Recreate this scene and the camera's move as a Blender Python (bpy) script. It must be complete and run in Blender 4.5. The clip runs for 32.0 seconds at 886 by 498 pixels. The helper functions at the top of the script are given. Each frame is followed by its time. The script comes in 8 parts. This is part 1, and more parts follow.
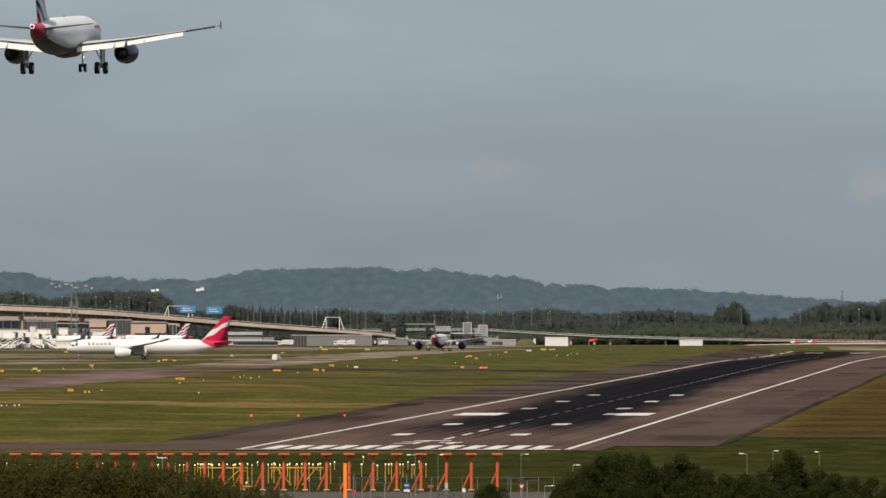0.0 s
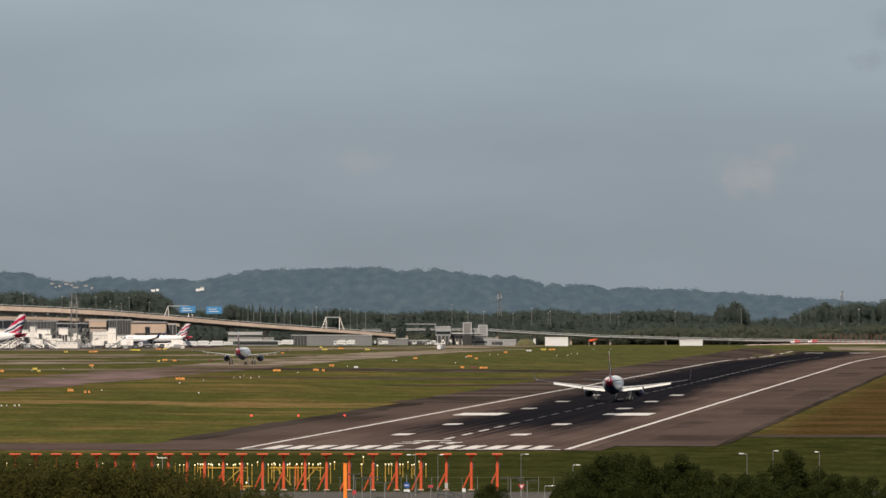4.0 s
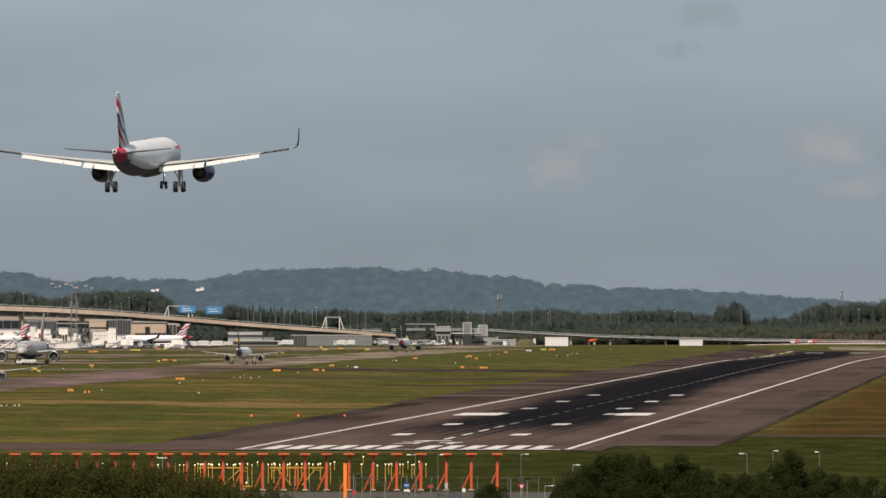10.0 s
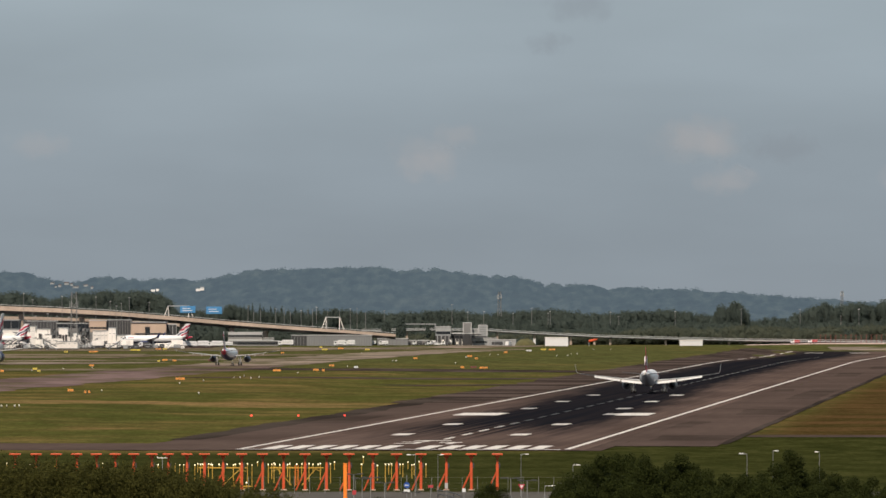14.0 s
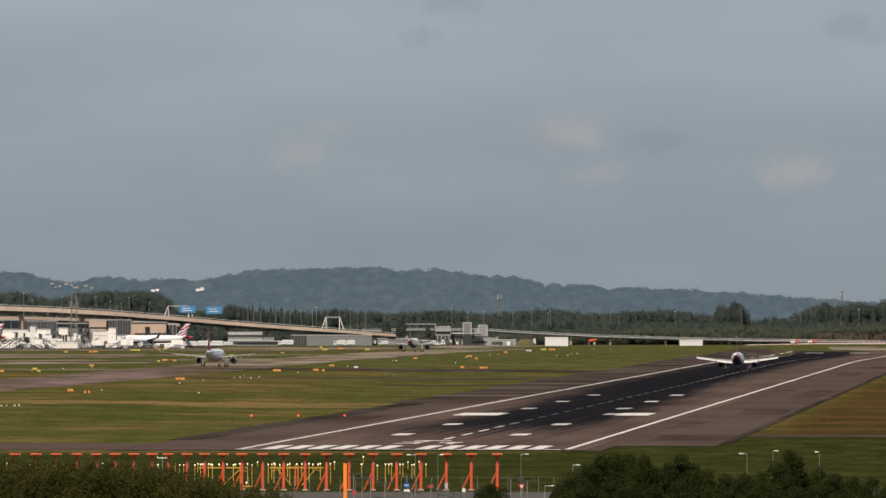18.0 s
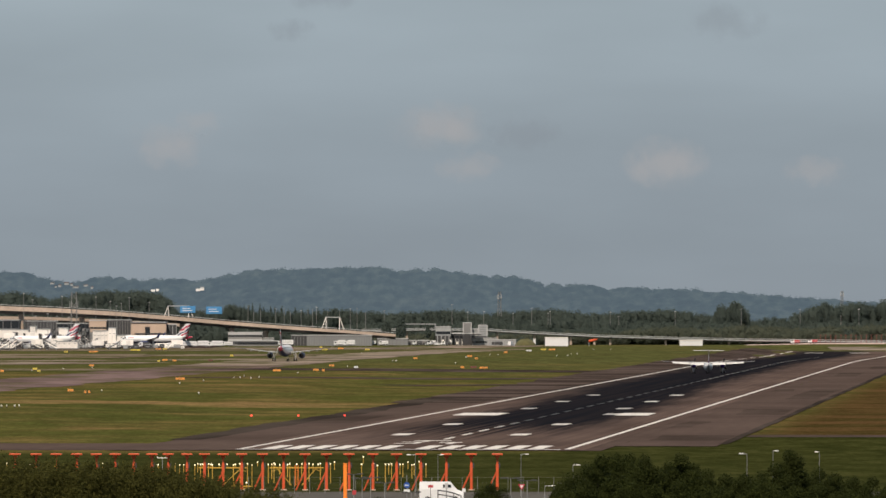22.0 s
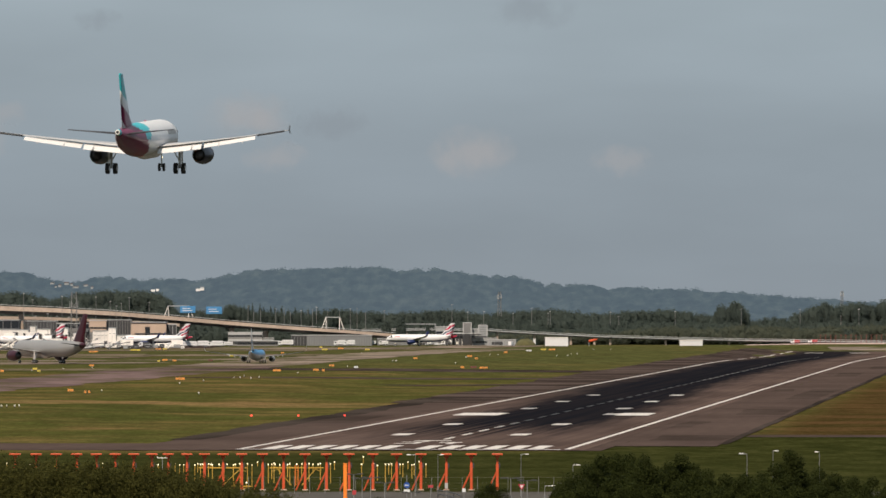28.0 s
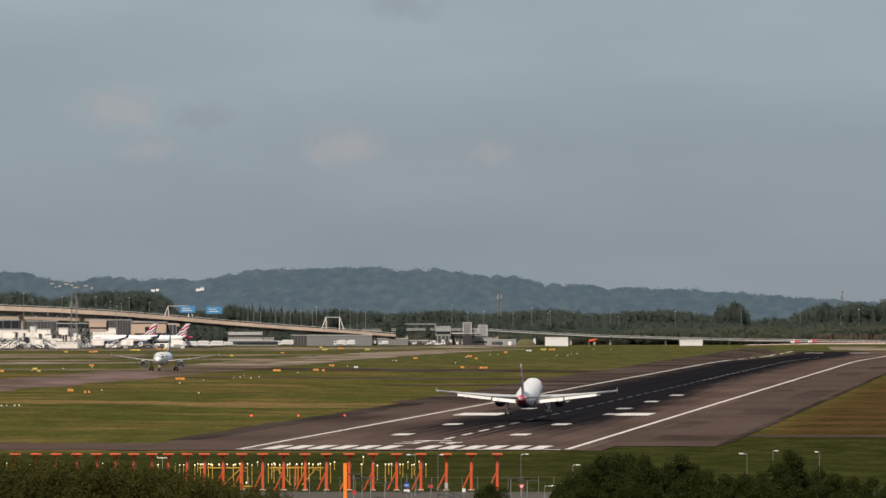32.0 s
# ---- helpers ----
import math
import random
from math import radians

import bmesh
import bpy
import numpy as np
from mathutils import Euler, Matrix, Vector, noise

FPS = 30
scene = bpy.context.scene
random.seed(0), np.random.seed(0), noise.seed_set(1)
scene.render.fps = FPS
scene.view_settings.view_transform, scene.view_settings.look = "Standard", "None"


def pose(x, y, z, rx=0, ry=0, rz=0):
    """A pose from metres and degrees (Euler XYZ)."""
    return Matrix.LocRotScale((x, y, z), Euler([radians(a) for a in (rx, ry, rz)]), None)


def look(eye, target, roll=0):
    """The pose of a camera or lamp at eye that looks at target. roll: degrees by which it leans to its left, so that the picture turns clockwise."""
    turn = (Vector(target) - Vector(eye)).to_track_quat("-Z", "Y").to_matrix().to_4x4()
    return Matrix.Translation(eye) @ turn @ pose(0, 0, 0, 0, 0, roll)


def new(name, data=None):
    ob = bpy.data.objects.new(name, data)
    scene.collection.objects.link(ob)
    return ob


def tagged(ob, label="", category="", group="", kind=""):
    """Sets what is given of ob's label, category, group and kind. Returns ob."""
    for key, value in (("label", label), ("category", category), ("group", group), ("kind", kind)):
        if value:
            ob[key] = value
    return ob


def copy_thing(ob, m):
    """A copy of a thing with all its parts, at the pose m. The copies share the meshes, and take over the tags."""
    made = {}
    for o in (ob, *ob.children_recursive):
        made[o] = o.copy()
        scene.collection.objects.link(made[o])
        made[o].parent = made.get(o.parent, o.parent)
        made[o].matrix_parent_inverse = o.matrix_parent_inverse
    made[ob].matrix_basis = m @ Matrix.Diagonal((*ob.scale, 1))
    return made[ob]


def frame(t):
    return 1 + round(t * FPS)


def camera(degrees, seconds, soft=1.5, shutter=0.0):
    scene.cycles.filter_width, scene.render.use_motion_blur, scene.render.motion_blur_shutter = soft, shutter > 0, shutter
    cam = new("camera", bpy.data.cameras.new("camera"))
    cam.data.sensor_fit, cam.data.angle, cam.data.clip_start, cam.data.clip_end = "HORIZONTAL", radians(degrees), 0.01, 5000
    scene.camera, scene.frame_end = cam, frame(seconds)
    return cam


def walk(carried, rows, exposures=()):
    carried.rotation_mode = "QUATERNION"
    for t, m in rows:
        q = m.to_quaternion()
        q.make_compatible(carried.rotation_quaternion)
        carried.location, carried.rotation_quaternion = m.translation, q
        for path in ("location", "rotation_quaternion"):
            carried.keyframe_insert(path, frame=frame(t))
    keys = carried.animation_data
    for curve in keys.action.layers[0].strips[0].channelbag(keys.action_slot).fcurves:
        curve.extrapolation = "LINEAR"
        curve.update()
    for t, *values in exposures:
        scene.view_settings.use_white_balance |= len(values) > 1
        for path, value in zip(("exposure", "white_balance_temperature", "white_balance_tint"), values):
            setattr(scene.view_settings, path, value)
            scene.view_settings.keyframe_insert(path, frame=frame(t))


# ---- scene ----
# The camera stands on a roof terrace about a kilometre and a half before the runway threshold.
cam = camera(5.936, 32.0, soft=1.55)
EYE = pose(0, 0, 25.0, 90.337, 0, 0)
walk(cam, [(0.0, EYE), (32.0, EYE)], [(0.0, 0.0), (32.0, 0.0)])

# ---- light: sun from behind the camera, over its left shoulder, hazy half-covered sky ----
SUN_EL, SUN_AZ = 50.0, -20.0   # degrees; azimuth measured from straight behind the camera towards its right
world = bpy.data.worlds.new("world")
scene.world = world
world.use_nodes = True
wn, wl = world.node_tree.nodes, world.node_tree.links
wn.clear()
sky = wn.new("ShaderNodeTexSky")
sky.sky_type = "NISHITA"
sky.sun_disc = False
sky.sun_elevation = radians(SUN_EL)
sky.sun_rotation = radians(180 - SUN_AZ)
sky.dust_density = 3.0
w_co = wn.new("ShaderNodeTexCoord")
w_sep = wn.new("ShaderNodeSeparateXYZ")
wl.new(w_co.outputs["Generated"], w_sep.inputs[0])
w_ramp = wn.new("ShaderNodeValToRGB")
w_map = wn.new("ShaderNodeMapRange")
w_map.inputs["From Min"].default_value, w_map.inputs["From Max"].default_value = 0.0, 0.036
wl.new(w_sep.outputs["Z"], w_map.inputs["Value"])
wl.new(w_map.outputs["Result"], w_ramp.inputs["Fac"])
w_ramp.color_ramp.elements[0].color = (0.243, 0.279, 0.313, 1)
w_ramp.color_ramp.elements[1].color = (0.312, 0.371, 0.411, 1)
e = w_ramp.color_ramp.elements.new(0.42)
e.color = (0.260, 0.305, 0.343, 1)
w_stretch = wn.new("ShaderNodeMapping")
w_stretch.inputs["Scale"].default_value = (22, 22, 90)
wl.new(w_co.outputs["Generated"], w_stretch.inputs["Vector"])
w_noise = wn.new("ShaderNodeTexNoise")
w_noise.inputs["Scale"].default_value = 1.0
w_noise.inputs["Detail"].default_value = 4.0
w_noise.inputs["Roughness"].default_value = 0.45
wl.new(w_stretch.outputs["Vector"], w_noise.inputs["Vector"])
w_cloud = wn.new("ShaderNodeMapRange")
w_cloud.inputs["From Min"].default_value, w_cloud.inputs["From Max"].default_value = 0.3, 0.7
w_cloud.inputs["To Min"].default_value, w_cloud.inputs["To Max"].default_value = 0.935, 1.065
wl.new(w_noise.outputs["Fac"], w_cloud.inputs["Value"])
w_mul = wn.new("ShaderNodeVectorMath")
w_mul.operation = "SCALE"
wl.new(w_ramp.outputs["Color"], w_mul.inputs[0])
wl.new(w_cloud.outputs["Result"], w_mul.inputs["Scale"])
w_veil = wn.new("ShaderNodeBackground")
w_veil.inputs["Strength"].default_value = 1.13
wl.new(w_mul.outputs["Vector"], w_veil.inputs["Color"])
w_blue = wn.new("ShaderNodeBackground")
w_blue.inputs["Strength"].default_value = 0.06
wl.new(sky.outputs["Color"], w_blue.inputs["Color"])
w_mix = wn.new("ShaderNodeMixShader")
w_mix.inputs[0].default_value = 0.94
wl.new(w_blue.outputs[0], w_mix.inputs[1])
wl.new(w_veil.outputs[0], w_mix.inputs[2])
w_out = wn.new("ShaderNodeOutputWorld")
wl.new(w_mix.outputs[0], w_out.inputs["Surface"])

sun = new("sun", bpy.data.lights.new("sun", "SUN"))
sun.data.energy, sun.data.angle, sun.data.color = 4.7, radians(0.6), (1.0, 0.855, 0.69)
_az, _el = radians(SUN_AZ), radians(SUN_EL)
sun.matrix_world = look((math.sin(_az) * math.cos(_el) * 100, -math.cos(_az) * math.cos(_el) * 100, math.sin(_el) * 100), (0, 0, 0))


# ---- materials ----
def mat(name, col, rough=0.6, metal=0.0, var=0.18, size=1.0, glow=None, power=0.0, bump=0.0, per_object=0.0):
    """A painted or natural surface: base colour with grain and broad stains; size: metres of the broad stains."""
    m = bpy.data.materials.new(name)
    m.use_nodes = True
    n, l = m.node_tree.nodes, m.node_tree.links
    p = n["Principled BSDF"]
    p.inputs["Roughness"].default_value, p.inputs["Metallic"].default_value = rough, metal
    co = n.new("ShaderNodeTexCoord")
    big, fine = n.new("ShaderNodeTexNoise"), n.new("ShaderNodeTexNoise")
    big.inputs["Scale"].default_value, fine.inputs["Scale"].default_value = 1 / size, 9 / size
    big.inputs["Detail"].default_value = 3
    l.new(co.outputs["Object"], big.inputs["Vector"])
    l.new(co.outputs["Object"], fine.inputs["Vector"])
    add = n.new("ShaderNodeMath")
    l.new(big.outputs["Fac"], add.inputs[0])
    l.new(fine.outputs["Fac"], add.inputs[1])
    rng = n.new("ShaderNodeMapRange")
    rng.inputs["From Min"].default_value, rng.inputs["From Max"].default_value = 0.65, 1.35
    rng.inputs["To Min"].default_value, rng.inputs["To Max"].default_value = 1 - var, 1 + var
    l.new(add.outputs[0], rng.inputs["Value"])
    last = rng.outputs["Result"]
    if per_object:
        info = n.new("ShaderNodeObjectInfo")
        r2 = n.new("ShaderNodeMapRange")
        r2.inputs["To Min"].default_value, r2.inputs["To Max"].default_value = 1 - per_object, 1 + per_object
        l.new(info.outputs["Random"], r2.inputs["Value"])
        mm = n.new("ShaderNodeMath")
        mm.operation = "MULTIPLY"
        l.new(last, mm.inputs[0])
        l.new(r2.outputs["Result"], mm.inputs[1])
        last = mm.outputs[0]
    sc = n.new("ShaderNodeVectorMath")
    sc.operation = "SCALE"
    sc.inputs[0].default_value = col
    l.new(last, sc.inputs["Scale"])
    l.new(sc.outputs["Vector"], p.inputs["Base Color"])
    if bump:
        b = n.new("ShaderNodeBump")
        b.inputs["Strength"].default_value = bump
        b.inputs["Distance"].default_value = size * 0.05
        l.new(fine.outputs["Fac"], b.inputs["Height"])
        l.new(b.outputs["Normal"], p.inputs["Normal"])
    if glow:
        p.inputs["Emission Color"].default_value = (*glow, 1)
        p.inputs["Emission Strength"].default_value = power
    return m


def banded(name, stops, way, wobble=0.5, rough=0.35):
    """Paint in hard-edged bands across the direction way (metres, the aircraft's own space), with wavy borders."""
    m = bpy.data.materials.new(name)
    m.use_nodes = True
    n, l = m.node_tree.nodes, m.node_tree.links
    p = n["Principled BSDF"]
    p.inputs["Roughness"].default_value = rough
    co = n.new("ShaderNodeTexCoord")
    dot = n.new("ShaderNodeVectorMath")
    dot.operation = "DOT_PRODUCT"
    dot.inputs[1].default_value = way
    l.new(co.outputs["Object"], dot.inputs[0])
    wave = n.new("ShaderNodeTexNoise")
    wave.inputs["Scale"].default_value = 0.35
    wave.inputs["Detail"].default_value = 0
    l.new(co.outputs["Object"], wave.inputs["Vector"])
    mad = n.new("ShaderNodeMath")
    mad.operation = "MULTIPLY_ADD"
    l.new(wave.outputs["Fac"], mad.inputs[0])
    mad.inputs[1].default_value = wobble
    l.new(dot.outputs["Value"], mad.inputs[2])
    lo, hi = stops[0][0], stops[-1][0] + 1
    rng = n.new("ShaderNodeMapRange")
    rng.inputs["From Min"].default_value, rng.inputs["From Max"].default_value = lo, hi
    l.new(mad.outputs[0], rng.inputs["Value"])
    ramp = n.new("ShaderNodeValToRGB")
    ramp.color_ramp.interpolation = "CONSTANT"
    els = ramp.color_ramp.elements
    els[0].color = (*stops[0][1], 1)
    els[1].position, els[1].color = (stops[-1][0] - lo) / (hi - lo), (*stops[-1][1], 1)
    for s, c in stops[1:-1]:
        x = els.new((s - lo) / (hi - lo))
        x.color = (*c, 1)
    l.new(rng.outputs["Result"], ramp.inputs["Fac"])
    l.new(ramp.outputs["Color"], p.inputs["Base Color"])
    return m


def nodes_of(m):
    m.use_nodes = True
    return m.node_tree.nodes, m.node_tree.links, m.node_tree.nodes["Principled BSDF"]


def noise_tex(n, l, co, scale, detail=3, rough=0.5, offset=0):
    t = n.new("ShaderNodeTexNoise")
    t.inputs["Detail"].default_value, t.inputs["Roughness"].default_value = detail, rough
    mp = n.new("ShaderNodeMapping")
    mp.inputs["Scale"].default_value = scale
    mp.inputs["Location"].default_value = (offset, offset * 0.7, 0)
    t.inputs["Scale"].default_value = 1
    l.new(co, mp.inputs["Vector"])
    l.new(mp.outputs["Vector"], t.inputs["Vector"])
    return t.outputs["Fac"]


def ramp_of(n, l, fac, stops, kind="LINEAR"):
    r = n.new("ShaderNodeValToRGB")
    r.color_ramp.interpolation = kind
    els = r.color_ramp.elements
    els[0].position, els[0].color = stops[0][0], (*stops[0][1], 1)
    els[1].position, els[1].color = stops[-1][0], (*stops[-1][1], 1)
    for s, c in stops[1:-1]:
        els.new(s).color = (*c, 1)
    l.new(fac, r.inputs["Fac"])
    return r.outputs["Color"]


def mixed(n, l, fac, a, b, kind="MIX"):
    x = n.new("ShaderNodeMix")
    x.data_type, x.blend_type = "RGBA", kind
    if isinstance(fac, float):
        x.inputs[0].default_value = fac
    else:
        l.new(fac, x.inputs[0])
    for s, v in ((6, a), (7, b)):
        if isinstance(v, tuple):
            x.inputs[s].default_value = (*v, 1)
        else:
            l.new(v, x.inputs[s])
    return x.outputs[2]


def ranged(n, l, v, a, b, c=0.0, d=1.0, smooth=True):
    r = n.new("ShaderNodeMapRange")
    if smooth:
        r.interpolation_type = "SMOOTHSTEP"
    r.inputs["From Min"].default_value, r.inputs["From Max"].default_value = a, b
    r.inputs["To Min"].default_value, r.inputs["To Max"].default_value = c, d
    l.new(v, r.inputs["Value"])
    return r.outputs["Result"]


def mul(n, l, a, b, op="MULTIPLY"):
    x = n.new("ShaderNodeMath")
    x.operation = op
    for i, v in enumerate((a, b)):
        if isinstance(v, (int, float)):
            x.inputs[i].default_value = v
        else:
            l.new(v, x.inputs[i])
    return x.outputs[0]


def grass_material():
    m = bpy.data.materials.new("airfield_grass")
    n, l, p = nodes_of(m)
    co = n.new("ShaderNodeTexCoord").outputs["Object"]
    side = n.new("ShaderNodeVectorMath")
    side.operation = "DOT_PRODUCT"
    side.inputs[1].default_value = (0.9974, -0.0718, 0)
    l.new(co, side.inputs[0])
    lat = mul(n, l, side.outputs["Value"], 107.9, "ADD")
    far = n.new("ShaderNodeSeparateXYZ")
    l.new(co, far.inputs[0])
    broad = noise_tex(n, l, co, (0.006, 0.0075, 1), 4, 0.55)
    rows = noise_tex(n, l, co, (0.022, 0.024, 1), 4, 0.65, 7)
    fine = noise_tex(n, l, co, (0.13, 0.042, 1), 4, 0.65, 3)
    tuft = noise_tex(n, l, co, (0.8, 0.12, 1), 3, 0.7, 11)
    green = ramp_of(n, l, broad, [(0.3, (0.046, 0.050, 0.015)), (0.48, (0.070, 0.066, 0.021)), (0.58, (0.096, 0.074, 0.027)), (0.72, (0.132, 0.087, 0.038))])
    straw = ramp_of(n, l, rows, [(0.40, (0.044, 0.050, 0.014)), (0.52, (0.074, 0.066, 0.021)), (0.62, (0.155, 0.102, 0.042))])
    c = mixed(n, l, 0.5, green, straw)
    dry = ramp_of(n, l, rows, [(0.3, (0.034, 0.029, 0.010)), (0.5, (0.054, 0.036, 0.014)), (0.7, (0.088, 0.049, 0.022))])
    line = noise_tex(n, l, co, (0.0022, 0.021, 1), 5, 0.75, 17)
    c = mixed(n, l, ranged(n, l, line, 0.575, 0.68, 0.0, 0.55), c, (0.150, 0.100, 0.043))
    blotch = noise_tex(n, l, co, (0.030, 0.011, 1), 5, 0.62, 41)
    c = mixed(n, l, ranged(n, l, blotch, 0.47, 0.62, 0.0, 0.7), c, (0.050, 0.058, 0.015))
    strip = mul(n, l, far.outputs["Y"], ranged(n, l, blotch, 0.3, 0.7, -26.0, 26.0), "ADD")
    hay = mul(n, l, mul(n, l, ranged(n, l, strip, 1965.0, 1992.0), ranged(n, l, strip, 2052.0, 2030.0)), ranged(n, l, rows, 0.35, 0.55, 0.25, 0.85))
    c = mixed(n, l, mul(n, l, hay, ranged(n, l, lat, -20.0, -60.0)), c, (0.170, 0.112, 0.050))
    c = mixed(n, l, ranged(n, l, line, 0.42, 0.34, 0.0, 0.55), c, (0.040, 0.043, 0.014))
    right = mul(n, l, ranged(n, l, lat, 46.0, 60.0), ranged(n, l, far.outputs["Y"], 1545.0, 1580.0))
    c = mixed(n, l, right, c, dry)
    meadow = ramp_of(n, l, fine, [(0.35, (0.046, 0.054, 0.019)), (0.65, (0.072, 0.074, 0.028))])
    c = mixed(n, l, mul(n, l, ranged(n, l, far.outputs["Y"], 2500.0, 3300.0), ranged(n, l, broad, 0.66, 0.50, 0.3, 0.75)), c, meadow)
    near = ranged(n, l, far.outputs["Y"], 1420.0, 1360.0)
    lush = ramp_of(n, l, fine, [(0.35, (0.023, 0.027, 0.008)), (0.65, (0.035, 0.037, 0.012))])
    nearright = mul(n, l, ranged(n, l, lat, 20.0, 30.0), ranged(n, l, far.outputs["Y"], 1580.0, 1545.0))
    c = mixed(n, l, mul(n, l, near, nearright, "MAXIMUM"), c, lush)
    shade = ranged(n, l, fine, 0.3, 0.7, 0.83, 1.17)
    grain = ranged(n, l, tuft, 0.3, 0.7, 0.82, 1.20)
    sc = n.new("ShaderNodeVectorMath")
    sc.operation = "SCALE"
    l.new(c, sc.inputs[0])
    l.new(mul(n, l, shade, grain), sc.inputs["Scale"])
    l.new(sc.outputs["Vector"], p.inputs["Base Color"])
    p.inputs["Roughness"].default_value = 1.0
    p.inputs["Specular IOR Level"].default_value = 0.0
    return m


def tarmac_material(name, col, stain=0.35, bands=0.0, grown=0.0):
    m = bpy.data.materials.new(name)
    n, l, p = nodes_of(m)
    co = n.new("ShaderNodeTexCoord").outputs["Object"]
    a = noise_tex(n, l, co, (0.03, 0.012, 1), 4, 0.6)
    b = noise_tex(n, l, co, (0.5, 0.05, 1), 3, 0.6, 5)
    f = mul(n, l, ranged(n, l, a, 0.3, 0.7, 1 - stain, 1 + stain), ranged(n, l, b, 0.3, 0.7, 0.95, 1.05))
    if bands:
        f = mul(n, l, f, ranged(n, l, noise_tex(n, l, co, (0.005, 0.028, 1), 4, 0.7, 13), 0.46, 0.57, 1 - bands, 1.0))
    sc = n.new("ShaderNodeVectorMath")
    sc.operation = "SCALE"
    sc.inputs[0].default_value = col
    l.new(f, sc.inputs["Scale"])
    weeds = ranged(n, l, noise_tex(n, l, co, (0.035, 0.016, 1), 5, 0.65, 21), 0.66 - grown * 0.24, 0.72 - grown * 0.13, 0.0, grown)
    l.new(mixed(n, l, weeds, sc.outputs["Vector"], (0.060, 0.060, 0.020)), p.inputs["Base Color"])
    p.inputs["Roughness"].default_value = 1.0
    p.inputs["Specular IOR Level"].default_value = 0.0
    return m


def runway_material():
    """Grooved asphalt; tyre rubber lies along the middle of the touchdown zone. Own space: x across, y along."""
    m = bpy.data.materials.new("runway_asphalt")
    n, l, p = nodes_of(m)
    co = n.new("ShaderNodeTexCoord").outputs["Object"]
    xyz = n.new("ShaderNodeSeparateXYZ")
    l.new(co, xyz.inputs[0])
    a = noise_tex(n, l, co, (0.05, 0.006, 1), 4, 0.6)
    lanes = noise_tex(n, l, co, (0.9, 0.003, 1), 3, 0.6, 9)
    f = mul(n, l, ranged(n, l, a, 0.3, 0.7, 0.75, 1.25), ranged(n, l, lanes, 0.3, 0.7, 0.85, 1.12))
    sc = n.new("ShaderNodeVectorMath")
    sc.operation = "SCALE"
    sc.inputs[0].default_value = (0.085, 0.0610, 0.0540)
    l.new(f, sc.inputs["Scale"])
    edge = noise_tex(n, l, co, (0.35, 0.012, 1), 4, 0.6, 2)
    off = mul(n, l, xyz.outputs["X"], ranged(n, l, xyz.outputs["Y"], 450.0, 1300.0, 0.0, 7.5), "ADD")
    ab = n.new("ShaderNodeMath")
    ab.operation = "ABSOLUTE"
    l.new(off, ab.inputs[0])
    wob = mul(n, l, ab.outputs[0], ranged(n, l, edge, 0.3, 0.7, -2.2, 2.2), "ADD")
    across = ranged(n, l, wob, 22.0, 10.0)
    start = mul(n, l, xyz.outputs["Y"], ranged(n, l, lanes, 0.3, 0.7, -90.0, 90.0), "ADD")
    along = mul(n, l, ranged(n, l, start, 80.0, 310.0), ranged(n, l, xyz.outputs["Y"], 3600.0, 2500.0, 0.6, 1.0))
    streak = ranged(n, l, lanes, 0.25, 0.6, 0.80, 1.0)
    mask = mul(n, l, mul(n, l, across, along), streak)
    haze = mul(n, l, ranged(n, l, wob, 26.0, 12.0, 0.0, 0.35), along)
    cross = ranged(n, l, noise_tex(n, l, co, (0.006, 0.020, 1), 4, 0.7, 31), 0.46, 0.60, 0.92, 0.42)
    left = mul(n, l, ranged(n, l, xyz.outputs["X"], -8.0, -16.0), mul(n, l, ranged(n, l, xyz.outputs["Y"], 600.0, 1000.0), ranged(n, l, xyz.outputs["Y"], 2600.0, 1900.0)))
    haze = mul(n, l, haze, mul(n, l, cross, left), "MAXIMUM")
    rubber = mixed(n, l, haze, sc.outputs["Vector"], (0.030, 0.026, 0.026))
    c = mixed(n, l, mask, rubber, (0.0090, 0.0096, 0.0130))
    l.new(c, p.inputs["Base Color"])
    p.inputs["Roughness"].default_value = 1.0
    p.inputs["Specular IOR Level"].default_value = 0.0
    return m


def leaf_material(name, lo, hi, glow=None, power=0.0, clump=0.45, through_leaf=0.3):
    m = bpy.data.materials.new(name)
    n, l, p = nodes_of(m)
    geo = n.new("ShaderNodeNewGeometry")
    co = n.new("ShaderNodeTexCoord").outputs["Object"]
    big = noise_tex(n, l, co, (clump, clump, clump), 3, 0.55)
    f = mul(n, l, mul(n, l, geo.outputs["Random Per Island"], 0.22), mul(n, l, big, 0.88), "ADD")
    l.new(ramp_of(n, l, f, [(0.1, lo), (0.8, hi)]), p.inputs["Base Color"])
    p.inputs["Roughness"].default_value = 0.85
    p.inputs["Specular IOR Level"].default_value = 0.1
    tl, mx = n.new("ShaderNodeBsdfTranslucent"), n.new("ShaderNodeMixShader")
    l.new(p.inputs["Base Color"].links[0].from_socket, tl.inputs["Color"])
    mx.inputs[0].default_value = through_leaf
    l.new(p.outputs[0], mx.inputs[1])
    l.new(tl.outputs[0], mx.inputs[2])
    l.new(mx.outputs[0], n["Material Output"].inputs["Surface"])
    if glow:
        p.inputs["Emission Color"].default_value = (*glow, 1)
        p.inputs["Emission Strength"].default_value = power
    return m


